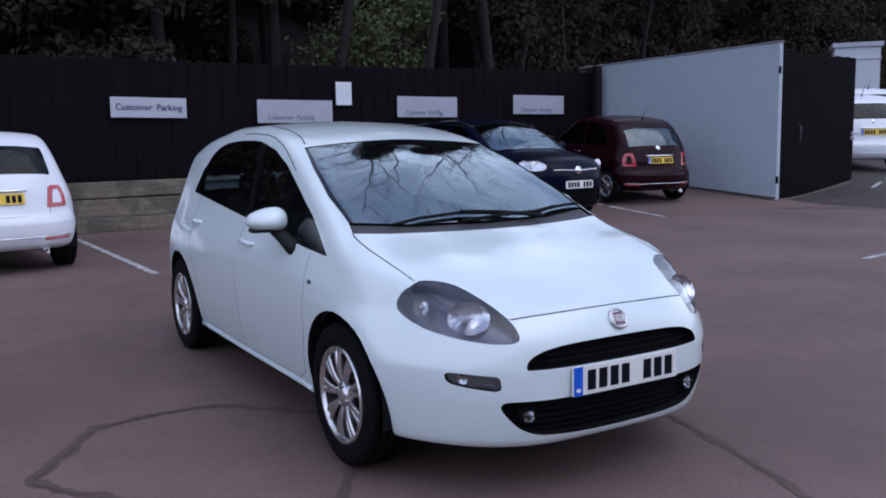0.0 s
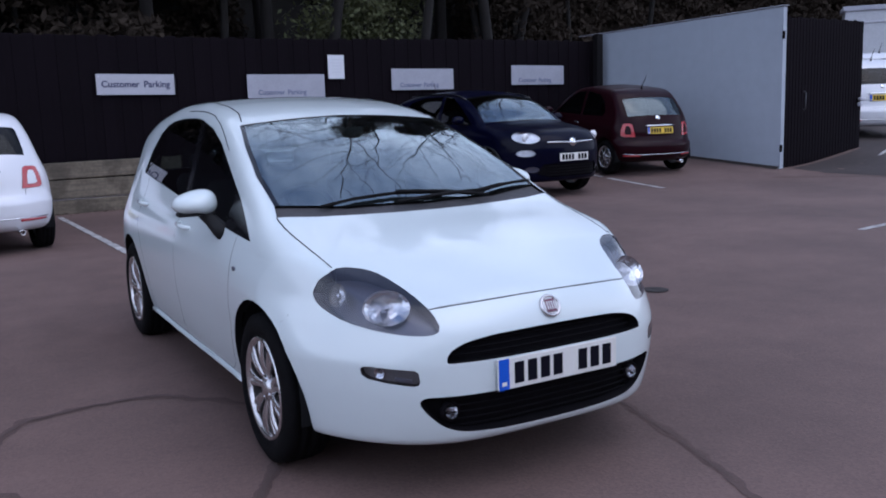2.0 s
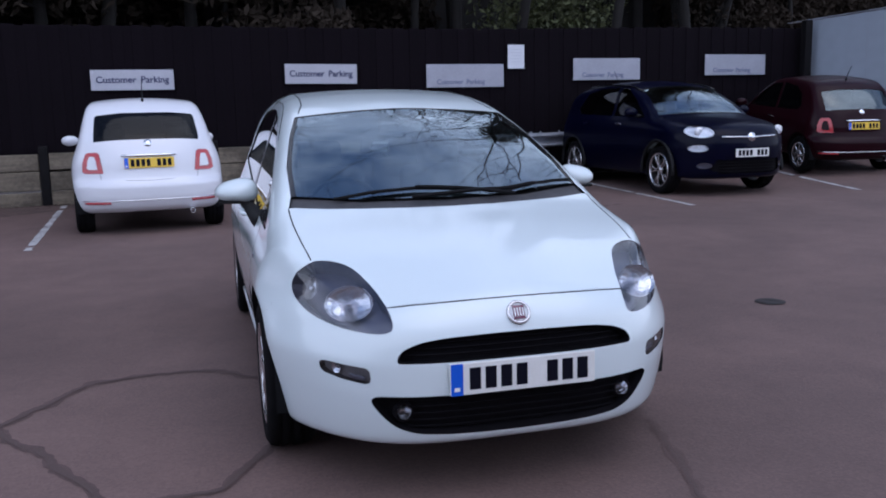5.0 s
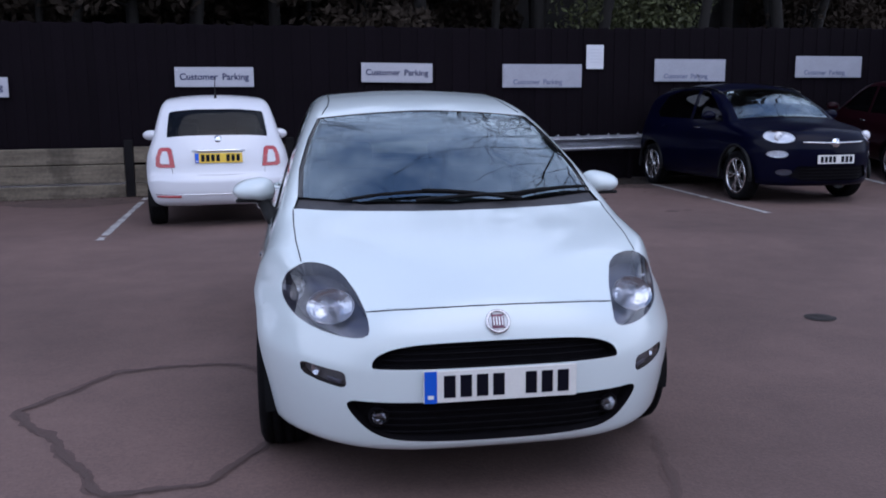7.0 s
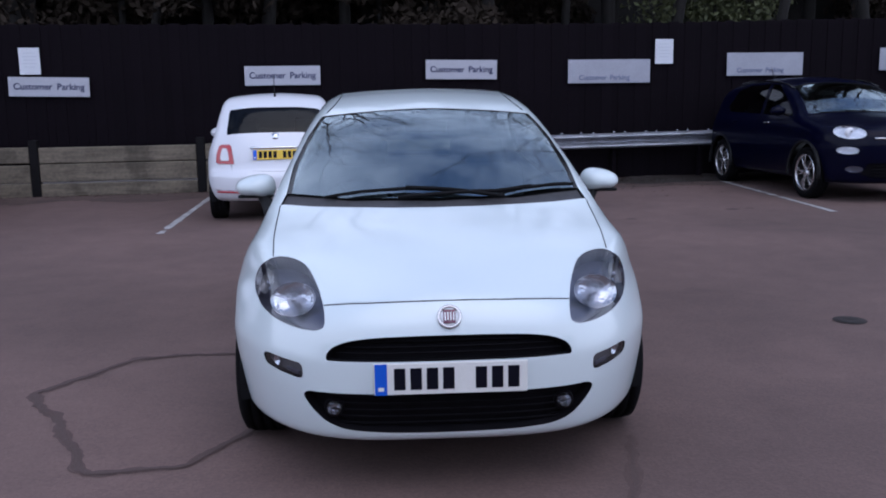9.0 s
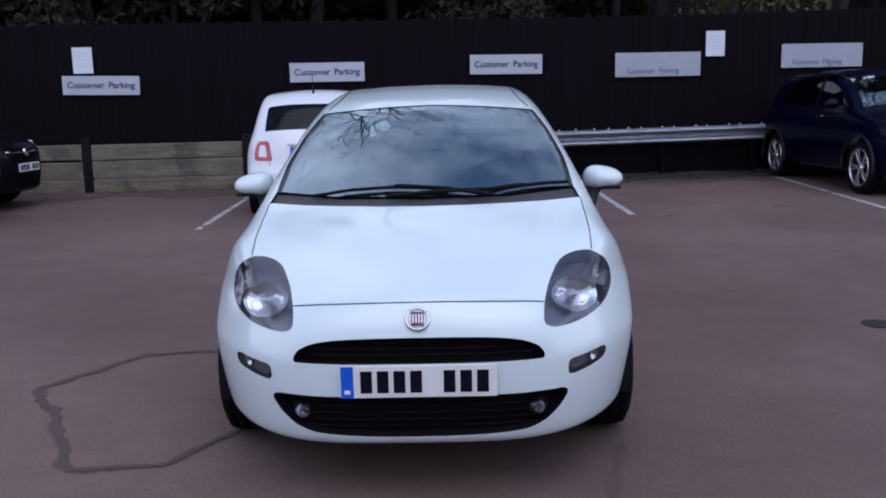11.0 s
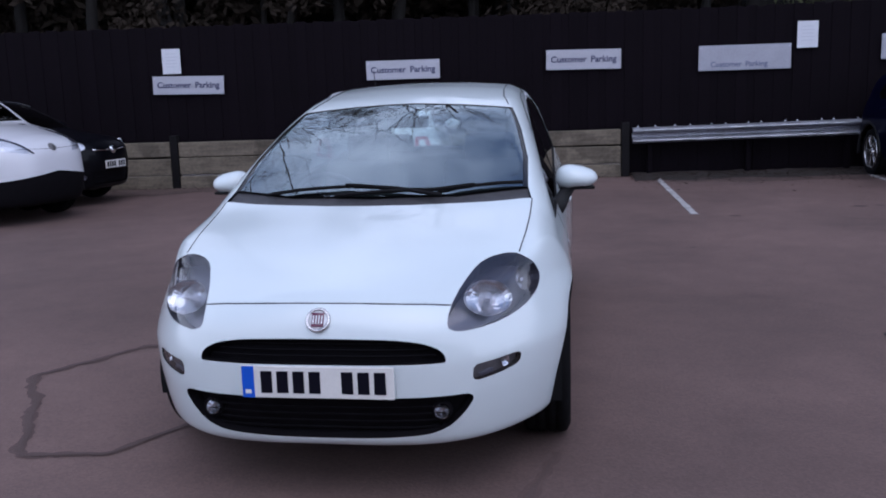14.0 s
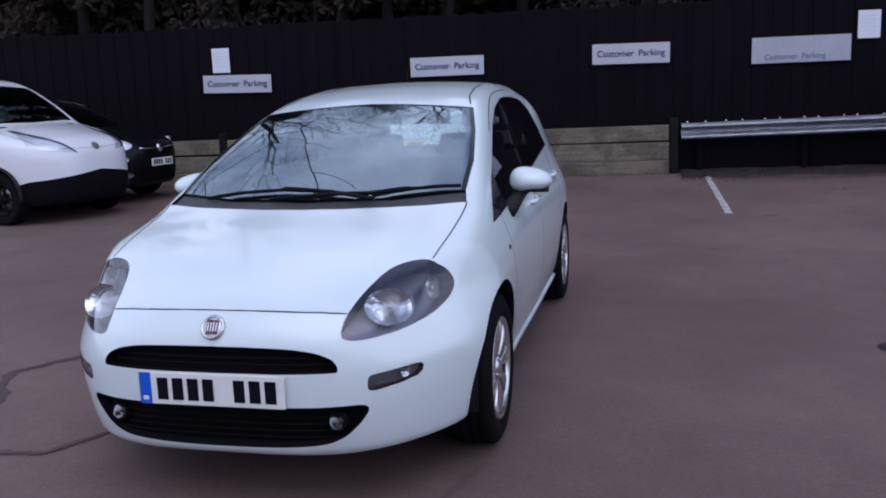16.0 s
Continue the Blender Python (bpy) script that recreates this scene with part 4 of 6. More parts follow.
# ---- the white hatchback ----
def hatchback_skin():
    top = spline((0.0, 0.655), (0.04, 0.685), (0.09, 0.715), (0.2, 0.764), (0.4, 0.833), (0.6, 0.888), (0.8, 0.934), (0.90, 0.962), (1.05, 1.03), (1.3, 1.15), (1.55, 1.258), (1.80, 1.349),
                 (2.0, 1.402), (2.3, 1.448), (2.6, 1.470), (2.9, 1.470), (3.2, 1.447), (3.55, 1.395), (3.72, 1.34), (3.85, 1.15), (4.0, 0.9))
    crown = spline((0.0, 0.30), (0.16, 0.28), (0.3, 0.19), (0.47, 0.11), (0.9, 0.08), (1.3, 0.085), (1.88, 0.10), (2.5, 0.10), (3.6, 0.2))
    side = spline((0.15, 0.755), (0.22, 0.785), (0.32, 0.812), (0.45, 0.832), (0.6, 0.843), (0.72, 0.837), (0.80, 0.818), (0.87, 0.787), (0.95, 0.751), (1.1, 0.692), (1.3, 0.612), (1.42, 0.555), (1.5, 0.50))
    plan = spline((0.1, 0.95), (0.5, 0.985), (0.85, 1.0), (1.5, 0.99), (2.2, 0.995), (3.3, 0.995), (3.7, 0.96), (4.0, 0.90))
    nose = spline((0.15, 0.075), (0.2, 0.055), (0.27, 0.03), (0.34, 0.015), (0.42, 0.006), (0.50, 0.007), (0.56, 0.016), (0.62, 0.032), (0.67, 0.054), (0.71, 0.078), (0.9, 0.22))
    tail = spline((0.15, 3.88), (0.3, 3.97), (0.5, 4.0), (0.62, 3.98), (0.75, 3.94), (1.0, 3.88), (1.2, 3.8), (1.4, 3.68))
    sweep = spline((0.2, 1.28), (0.28, 1.22), (0.36, 1.17), (0.5, 1.10), (0.62, 1.25), (0.72, 1.40), (0.9, 1.4))

    ys = np.linspace(0.96, 1.90, 40)
    curve = np.polyfit(ys, top(ys), 3)

    def ridge(y):
        """The roofline, with one even curve along the windscreen."""
        u = np.clip(np.minimum((y - 0.93) / 0.12, (1.97 - y) / 0.14), 0, 1)
        u = u * u * (3 - 2 * u)
        return top(y) * (1 - u) + np.polyval(curve, y) * u

    def F(x, y, z):
        ax = np.abs(x)
        f_top = (z - (ridge(y) - crown(y) * x * x)) * 0.9
        shoulder = 0.03 * np.clip((z - 0.66) / 0.15, 0, 1) * np.exp(-(((y - 0.75) / 0.45) ** 2))
        f_side = ax - side(z) * plan(y) + shoulder
        f_nose = (nose(z) + sweep(z) * ax ** 3.8 - y) * 0.8
        f_tail = y - (tail(z) - 0.7 * ax ** 4)
        f = smax(f_top, f_side, 0.075)
        f = smax(f, smax(f_nose, f_tail, 0.02), 0.045)
        return smax(f, 0.205 - z, 0.04)

    return Shell(F, 0.86, -0.05, 4.05, 0.15, 1.5, (0.75, 3.2), 0.60, 0.024)


HEADLIGHT = [(0.428, 0.625), (0.432, 0.678), (0.460, 0.735), (0.505, 0.785), (0.545, 0.803), (0.60, 0.811), (0.648, 0.808), (0.697, 0.778), (0.720, 0.735), (0.722, 0.705), (0.712, 0.678), (0.675, 0.645), (0.605, 0.622), (0.525, 0.610), (0.46, 0.609)]


def softened(pts):
    """Cut the corners of a convex outline once."""
    out = []
    for a, b in zip(pts, pts[1:] + pts[:1]):
        out += [tuple(p + (q - p) * k for p, q in zip(a, b)) for k in (0.22, 0.78)]
    return out


def circle_yz(cy, cz, r, n=36):
    return [(0, cy + r * math.cos(2 * math.pi * i / n), cz + r * math.sin(2 * math.pi * i / n)) for i in range(n)]


def build_hatchback():
    car = thing("hatchback_car", "white five-door hatchback car with silver alloy wheels on tarmac", "car")
    S = hatchback_skin()
    FRONT = (0, -1, 0)
    xz = lambda pts: [(p[0], 0.0, p[1]) for p in pts]
    front_half = lambda c: c.y < 0.9
    # openings
    half = [(0.420, 0.513), (0.427, 0.521), (0.424, 0.538), (0.405, 0.560), (0.352, 0.582), (0.265, 0.595), (0.12, 0.599)]
    grille = half + [(-x, z) for x, z in half[::-1]] + [(0.0, 0.514)]
    half = [(0.500, 0.397), (0.511, 0.386), (0.509, 0.370), (0.482, 0.332), (0.438, 0.290), (0.395, 0.270), (0.35, 0.259), (0.2, 0.2505), (0.0, 0.247)]
    intake = half + [(-x, z) for x, z in half[-2::-1]] + [(-0.475, 0.401), (0.475, 0.401)]
    g = S.cut("grille", [xz(softened(softened(grille)))], FRONT, front_half)
    i_ = S.cut("intake", [xz(softened(softened(intake)))], FRONT, front_half)
    lamps, vents = {}, {}
    vent = [(0.664, 0.495), (0.661, 0.476), (0.648, 0.463), (0.60, 0.451), (0.53, 0.441), (0.516, 0.445), (0.511, 0.457), (0.514, 0.486), (0.525, 0.496), (0.64, 0.506), (0.657, 0.504)]
    for s in (-1, 1):
        lamps[s] = S.cut(f"lamp{s}", [xz([(p[0] * s, p[1]) for p in softened(HEADLIGHT)])], FRONT, front_half)
        vents[s] = S.cut(f"vent{s}", [xz([(p[0] * s, p[1]) for p in vent])], FRONT, front_half)
    WS = (0, -0.45, 0.9)
    base = [(-0.673, 0.969, 0.954), (-0.52, 0.917, 0.948), (-0.36, 0.879, 0.943), (-0.18, 0.846, 0.942), (0, 0.835, 0.942), (0.18, 0.846, 0.942), (0.36, 0.879, 0.943), (0.52, 0.917, 0.948), (0.673, 0.969, 0.954)]
    glass_base = [(-0.655, 1.05, 0.99), (-0.366, 0.958, 0.973), (0, 0.925, 0.97), (0.366, 0.958, 0.973), (0.655, 1.05, 0.99)]
    half = [(0.645, 1.285, 1.10), (0.600, 1.56, 1.222), (0.545, 1.80, 1.318), (0.518, 1.858, 1.337), (0.49, 1.856, 1.343), (0.3, 1.840, 1.351), (0.12, 1.830, 1.356)]
    screen = glass_base + half + mirror_x(half)
    upper = lambda c: 0.8 < c.y < 2.2 and c.z > 0.85
    ws = S.cut("screen", [[(x * 0.966, y, z) for x, y, z in screen]], WS, upper)
    fr = S.cut("screen_border", [screen], WS, upper)
    cw = S.cut("cowl", [base + [(0.655, 1.05, 0.99), (-0.655, 1.05, 0.99)]], WS, upper)
    rs = S.cut("rear_screen", [[(-0.52, 3.84, 1.02), (0.52, 3.84, 1.02), (0.47, 3.7, 1.30), (-0.47, 3.7, 1.30)]], (0, 1, 0.25), lambda c: c.y > 3.3 and c.z > 0.95)
    panes = {}
    for s in (-1, 1):
        side = (s, 0, 0)
        ok = lambda c, s=s: c.x * s > 0.2
        yz = lambda pts: [(s * 0.8, *p) for p in pts]
        panes[s, "sail"] = S.cut(f"sail{s}", [yz([(1.03, 0.857), (1.40, 0.882), (1.40, 1.052), (1.30, 1.007)])], side, ok)
        panes[s, "front"] = S.cut(f"pf{s}", [yz([(1.40, 0.882), (2.10, 0.942), (2.235, 1.34), (2.05, 1.308), (1.80, 1.230), (1.55, 1.118), (1.40, 1.052)])], side, ok)
        panes[s, "pillar"] = S.cut(f"pp{s}", [yz([(2.10, 0.942), (2.185, 0.948), (2.34, 1.356), (2.235, 1.34)])], side, ok)
        panes[s, "rear"] = S.cut(f"pr{s}", [yz([(2.185, 0.948), (2.55, 0.977), (3.295, 1.038), (3.29, 1.07), (3.25, 1.18), (3.15, 1.28), (3.05, 1.325), (2.93, 1.348), (2.70, 1.363), (2.45, 1.362), (2.34, 1.356)])], side, ok)
        for nm, cy in (("af", 0.825), ("ar", 3.325)):
            S.cut(f"{nm}{s}", [[(s * 0.8, p[1], p[2]) for p in circle_yz(cy, 0.305, 0.352)]], side, lambda c, s=s: c.x * s > 0.55)
            wheel_well(car, 0.80, cy, 0.305, 0.352, 0.50, s)
    half = [(0.13, 0.096), (0.25, 0.108), (0.434, 0.151), (0.60, 0.30), (0.655, 0.45), (0.664, 0.64), (0.673, 0.815), (0.676, 0.985)]
    bonnet = [(0, 0.093)] + half + [(-x, y) for x, y in half[::-1]]
    bn = S.cut("bonnet", [[(p[0], p[1], 0.9) for p in bonnet]], (0, 0, 1), lambda c: c.y < 1.1 and c.z > 0.66)
    rest = S.rest()
    under = [f for f in rest if f.normal.z < -0.97 and f.calc_center_median().z < 0.26]
    us = set(under)
    body = [f for f in rest if f not in us]
    S.mesh("body_shell", body, M_PAINT, car, "white painted body panels")
    S.mesh("underbody", under, M_LINER, car)
    S.mesh("cabin_lining", body + bn, M_LINER, car, offset=-0.022, flip=True)
    S.mesh("bonnet", bn, M_PAINT, car, "white painted bonnet", offset=0.0008)
    S.mesh("scuttle", cw, M_COWL, car, "dark grey plastic scuttle below windscreen", offset=-0.012)
    S.rim("scuttle_edge", cw, 0.014, M_SEAL, car)
    S.mesh("windscreen", ws, M_WINDSCREEN, car, "tinted glass windscreen", offset=-0.003).visible_shadow = False
    S.mesh("windscreen_border", fr, M_GLOSSBLACK, car, "black printed edge of the windscreen", offset=-0.003)
    S.rim("windscreen_seal", ws + fr, 0.02, M_SEAL, car)
    S.mesh("rear_screen", rs, M_REARGLASS, car, "dark rear window", offset=-0.003).visible_shadow = False
    S.rim("rear_screen_seal", rs, 0.02, M_SEAL, car)
    for s in (-1, 1):
        S.mesh("mirror_sail", panes[s, "sail"], M_GLOSSBLACK, car, "black trim triangle", offset=-0.004)
        S.mesh("side_pillar", panes[s, "pillar"], M_GLOSSBLACK, car, "black door pillar", offset=-0.004)
        for q in ("front", "rear"):
            S.mesh("side_window", panes[s, q], M_SIDEGLASS, car, "dark tinted side window", offset=-0.006).visible_shadow = False
        S.rim("window_seal", panes[s, "sail"] + panes[s, "front"] + panes[s, "pillar"] + panes[s, "rear"], 0.02, M_SEAL, car)
        for nm in ("af", "ar"):
            S.rim("arch_lip", S.cuts[f"{nm}{s}"], 0.03, M_LINER, car, way=(s, 0, 0))
    # grille and intake
    for name, faces, zs in (("upper_grille", g, (0.535, 0.555, 0.575)), ("lower_grille", i_, (0.28, 0.305, 0.33, 0.355, 0.38))):
        back = S.mesh(name, faces, M_GRILLE, car, "black plastic grille", offset=-0.045)
        S.rim("grille_edge", faces, 0.05, M_GRILLE, car)
        for z in zs:
            half = 0.385 if zs[0] > 0.5 else (0.36 if z < 0.28 else 0.42)
            if name == "upper_grille":
                half = 0.41 - 1.3 * (z - 0.52)
            pts = [(-half + 2 * half * k / 16, -0.6, z) for k in range(17)]
            Q = S.drop(pts, (0, 1, 0)) + np.array([0, 0.03, 0])
            bm = bmesh.new()
            tube(bm, [tuple(q) for q in Q], 0.0035, 5)
            part("slat", bm, M_GRILLE, back)
    for s in (-1, 1):
        # fog lamp
        p = S.drop([(0.405 * s, -0.6, 0.338)], (0, 1, 0))[0]
        fog = new("fog_lamp")
        fog.parent, fog.location = car, (p[0], p[1] + 0.018, p[2])
        bm = bmesh.new()
        lathe(bm, [(0.022, 0.003), (0.019, 0.011), (0.010, 0.019), (0.0, 0.025), (0.002, 0.026)], 12, "Y", Matrix.Rotation(-0.35, 4, "X"))
        for v_ in bm.verts:
            v_.co += noise.noise_vector(v_.co * 300) * 0.0012
        part("reflector", bm, M_REFLECTOR, fog, smooth=False)
        bm = bmesh.new()
        lathe(bm, [(-0.004, 0.0005), (-0.003, 0.014), (0.0, 0.0255)], 28, "Y")
        part("lens", bm, M_LAMPGLASS, fog).visible_shadow = False
        bm = bmesh.new()
        lathe(bm, [(0.004, 0.0255), (-0.002, 0.028), (0.0, 0.034), (0.02, 0.036)], 28, "Y")
        part("surround", bm, M_GRILLE, fog)
        # side vent with reflector strip
        v = S.mesh("side_lamp", vents[s], M_LAMPDARK, car, "dark recessed side lamp", offset=-0.024)
        S.rim("side_lamp_edge", vents[s], 0.026, M_BLACK, car)
        S.mesh("lens", vents[s], M_LAMPGLASS, v, offset=-0.003).visible_shadow = False
        for x, z, r in ((0.622, 0.481, 0.019),):
            c = S.drop([(x * s, -0.6, z)], (0, 1, 0))[0]
            n = Vector(S.normals([c])[0])
            bm = bmesh.new()
            lathe(bm, [(-0.004, 0.0005), (0.0, r * 0.7), (0.008, r), (0.008, r * 1.1)], 12, "Z", Matrix.Translation(Vector(c) - n * 0.022) @ n.to_track_quat("Z", "Y").to_matrix().to_4x4())
            part("bulb_cup", bm, M_REFLECTOR, v)
        c = S.drop([(0.560 * s, -0.6, 0.456)], (0, 1, 0))[0]
        n = Vector(S.normals([c])[0])
        part("reflector_strip", box_bm((0.062, 0.016, 0.008), Matrix.Translation(Vector(c) - n * 0.018) @ n.to_track_quat("Z", "Y").to_matrix().to_4x4() @ Matrix.Rotation(0.12 * s, 4, "Z"), 0.003, 2), M_LAMPGREY, v)
        # headlight
        hl = new("headlight")
        hl.parent = car
        tagged(hl, "clear headlight with smoked housing")
        S.mesh("lens", lamps[s], M_LAMPGLASS, hl, offset=-0.0015).visible_shadow = False
        S.mesh("housing", lamps[s], M_LAMPGREY, hl, "smoked grey housing", offset=-0.056)
        S.rim("bezel", lamps[s], 0.058, M_LAMPGREY, hl)
        for nm, x, z, r, turn, mt in (("reflector", 0.556, 0.698, 0.073, 0.22, M_LAMPSATIN), ("small_reflector", 0.672, 0.728, 0.038, 0.55, M_LAMPDARK)):
            c = S.drop([(x * s, -0.6, z)], (0, 1, 0))[0]
            n = Vector(S.normals([c])[0])
            at = Vector(c) - n * 0.010
            sit = Matrix.Translation(at) @ Matrix.Rotation(turn * s, 4, "Z") @ Matrix.Rotation(-0.5, 4, "X") @ Matrix.Diagonal((1.16 if r > 0.05 else 0.8, 1, 0.90 if r > 0.05 else 1.15, 1))
            big = r > 0.05

            def bright(i):
                """Does sector i get the brighter metal that paints a glint on the bowl?"""
                t = 2 * math.pi * (i + 0.5) / 26
                towards = -math.cos(t) * s
                return towards > 0.35 or (big and towards < -0.45 and math.sin(t) < 0.25)

            for flank in (False, True):
                bm = bmesh.new()
                lathe(bm, [(r * a_, r * b_) for a_, b_ in ((0.46, 0.05), (0.45, 0.2), (0.41, 0.38), (0.34, 0.56), (0.25, 0.73), (0.13, 0.89), (0.0, 1.0))], 26, "Y", sit)
                bm.faces.ensure_lookup_table()
                for v in bm.verts:
                    v.co += noise.noise_vector(v.co * 260) * 0.0018
                bmesh.ops.delete(bm, geom=[f for k, f in enumerate(bm.faces) if (bright(k % 26) and k // 26 > 1) != flank], context="FACES")
                if flank:
                    part("mirror_flank", bm, M_REFLECTOR, hl, "bright mirror flank", smooth=False)
                else:
                    part(nm, bm, mt, hl, "faceted satin bowl" if big else "dark side lamp bowl", smooth=False)
            bm = bmesh.new()
            lathe(bm, [(r * 0.45, r * 0.16), (r * 0.10, r * 0.18), (r * 0.02, r * 0.12), (0.0, 0.0005)], 14, "Y", sit)
            part("bulb_shield", bm, M_LAMPSATIN, hl)
        # bright fluted strips beside the main bowl
        for k in range(3):
            c = S.drop([((0.606 + 0.011 * k) * s, -0.6, 0.672 + 0.004 * k)], (0, 1, 0))[0]
            n = Vector(S.normals([c])[0])
            fl = box_bm((0.005, 0.040 - 0.006 * k, 0.006), Matrix.Translation(Vector(c) - n * 0.052) @ n.to_track_quat("Z", "Y").to_matrix().to_4x4() @ Matrix.Rotation(0.25 * s, 4, "Z"), 0.002, 2)
            part("flute", fl, M_REFLECTOR, hl)
        # panel gaps
        S.line("bonnet_gap", [(0.648 * s, 0.480, 2.0), (0.664 * s, 0.64, 2.0), (0.673 * s, 0.815, 2.0), (0.675 * s, 0.967, 2.0)], (0, 0, -1), 0.0032, M_SEAL, car, lift=-0.001)
        S.line("bumper_gap", [(s * 1.5, 0.487, 0.695), (s * 1.5, 0.545, 0.672), (s * 1.5, 0.60, 0.610)], (-s, 0, 0), 0.0012, M_SEAL, car, lift=-0.0012)
        S.line("door_gap", [(s * 1.5, 1.20, 0.86), (s * 1.5, 1.17, 0.7), (s * 1.5, 1.18, 0.5), (s * 1.5, 1.25, 0.30), (s * 1.5, 1.34, 0.255)], (-s, 0, 0), 0.002, M_SEAL, car, lift=-0.0012)
        S.line("door_gap", [(s * 1.5, 2.15, 0.935), (s * 1.5, 2.14, 0.6), (s * 1.5, 2.13, 0.255)], (-s, 0, 0), 0.002, M_SEAL, car, lift=-0.0012)
        S.line("door_gap", [(s * 1.5, 1.34, 0.255), (s * 1.5, 2.13, 0.255), (s * 1.5, 2.85, 0.27)], (-s, 0, 0), 0.002, M_SEAL, car, lift=-0.0012)
        S.line("door_gap", [(s * 1.5, 3.12, 1.02), (s * 1.5, 3.08, 0.78), (s * 1.5, 2.93, 0.55), (s * 1.5, 2.85, 0.27)], (-s, 0, 0), 0.002, M_SEAL, car, lift=-0.0012)
        S.line("roof_channel", [(s * 0.520, 1.85, 2.0), (s * 0.485, 2.0, 2.0), (s * 0.470, 2.2, 2.0), (s * 0.465, 2.8, 2.0), (s * 0.465, 3.4, 2.0)], (0, 0, -1), 0.004, M_SEAL, car, lift=-0.001)
        S.line("door_gap", [(s * 1.5, y, z) for y, z in ((2.70, 1.402), (2.5, 1.401), (2.3, 1.391), (2.15, 1.371), (2.0, 1.334), (1.9, 1.301), (1.8, 1.262), (1.68, 1.208))], (-s, 0, 0), 0.0028, M_SEAL, car, lift=-0.0005)
        S.line("sill", [(s * 1.5, 1.19, 0.232), (s * 1.5, 2.0, 0.230), (s * 1.5, 2.96, 0.238)], (-s, 0, 0), 0.014, M_PAINT, car, steps=10, lift=0.004, label="white sill edge")
        # door handles
        for hy, hz in ((2.0, 0.835), (3.02, 0.875)):
            c = S.drop([(s * 1.5, hy, hz)], (-s, 0, 0))[0]
            bm = bmesh.new()
            tube(bm, [(c[0] - s * 0.004, hy - 0.10, hz - 0.006), (c[0] + s * 0.022, hy - 0.075, hz - 0.003), (c[0] + s * 0.027, hy, hz), (c[0] + s * 0.022, hy + 0.075, hz + 0.003), (c[0] - s * 0.004, hy + 0.10, hz + 0.006)], [0.008, 0.012, 0.013, 0.012, 0.008], 8)
            part("door_handle", bm, M_PAINT, car, "white door handle")
        # side repeater
        c = S.drop([(s * 1.5, 1.12, 0.740)], (-s, 0, 0))[0]
        bm = bmesh.new()
        bmesh.ops.create_uvsphere(bm, u_segments=12, v_segments=8, radius=1.0, matrix=Matrix.Translation((c[0], 1.12, 0.740)) @ Matrix.Diagonal((0.006, 0.024, 0.011, 1)))
        part("side_repeater", bm, M_LAMPGREY, car, "small smoked side repeater")
        # door mirror
        mir = new("door_mirror")
        mir.parent = car
        tagged(mir, "white door mirror on black stalk")
        bm = bmesh.new()
        bmesh.ops.create_uvsphere(bm, u_segments=28, v_segments=18, radius=1.0)
        for v in bm.verts:
            x, y, z = v.co
            if y > 0:
                y *= 0.45
            e = 2.5 if z > 0 else 4.5
            z = z * (1.0 if z > 0 else 0.58)
            sq = (abs(x) ** e + abs(z) ** e) ** (1 / e) if abs(x) + abs(z) > 1e-6 else 1
            rad = math.hypot(x, z)
            k = rad / sq if sq > 1e-6 else 1
            v.co = Vector((x * k * 0.100, y * 0.095, z * k * 0.066 * (1 - 0.26 * x * s)))
        bmesh.ops.transform(bm, matrix=Matrix.Translation((s * 0.862, 1.525, 0.978)) @ Matrix.Rotation(s * 0.10, 4, "Z"), verts=bm.verts)
        part("cap", bm, M_PAINT, mir, "white mirror cap")
        bm = box_bm((0.165, 0.088, 0.016), Matrix.Translation((s * 0.862, 1.517, 0.9385)) @ Matrix.Rotation(s * 0.10, 4, "Z"), 0.0075, 3)
        part("lower_trim", bm, M_BLACK, mir, "black lower mirror trim")
        bm = box_bm((0.140, 0.010, 0.075), Matrix.Translation((s * 0.860, 1.563, 0.982)) @ Matrix.Rotation(s * 0.10, 4, "Z"), 0.004, 2)
        part("mirror_glass", bm, M_CHROME, mir, "mirror glass")
        bm = bmesh.new()
        tube(bm, [(s * 0.755, 1.40, 0.840), (s * 0.782, 1.435, 0.872), (s * 0.806, 1.48, 0.912), (s * 0.828, 1.512, 0.942)], [0.043, 0.037, 0.030, 0.030], 10)
        part("stalk", bm, M_BLACK, mir, "black mirror stalk")
    S.line("bonnet_gap", [(-0.434, 0, 0.687), (-0.35, 0, 0.695), (-0.25, 0, 0.7005), (-0.12, 0, 0.705), (0, 0, 0.706), (0.12, 0, 0.705), (0.25, 0, 0.7005), (0.35, 0, 0.695), (0.434, 0, 0.687)], (0, 1, 0), 0.003, M_SEAL, car, lift=-0.001)
    # badge
    c = S.drop([(0, -0.6, 0.656)], (0, 1, 0))[0]
    n = Vector(S.normals([c])[0])
    bd = new("badge")
    bd.parent = car
    bd.matrix_local = Matrix.Translation(Vector(c) + n * 0.004) @ n.to_track_quat("Z", "Y").to_matrix().to_4x4()
    tagged(bd, "round chrome badge with dark red centre")
    bm = bmesh.new()
    lathe(bm, [(-0.006, 0.043), (0.004, 0.043), (0.008, 0.039), (0.006, 0.033), (0.003, 0.032)], 36, "Z")
    part("ring", bm, M_ALLOY, bd)
    bm = bmesh.new()
    lathe(bm, [(0.004, 0.0005), (0.004, 0.033), (0.0, 0.034)], 36, "Z")
    part("disc", bm, M_LAMPSILVER, bd, "silver disc")
    part("shield", box_bm((0.042, 0.050, 0.004), Matrix.Translation((0, 0, 0.005)), 0.0015, 2), M_BADGERED, bd, "dark red enamel shield")
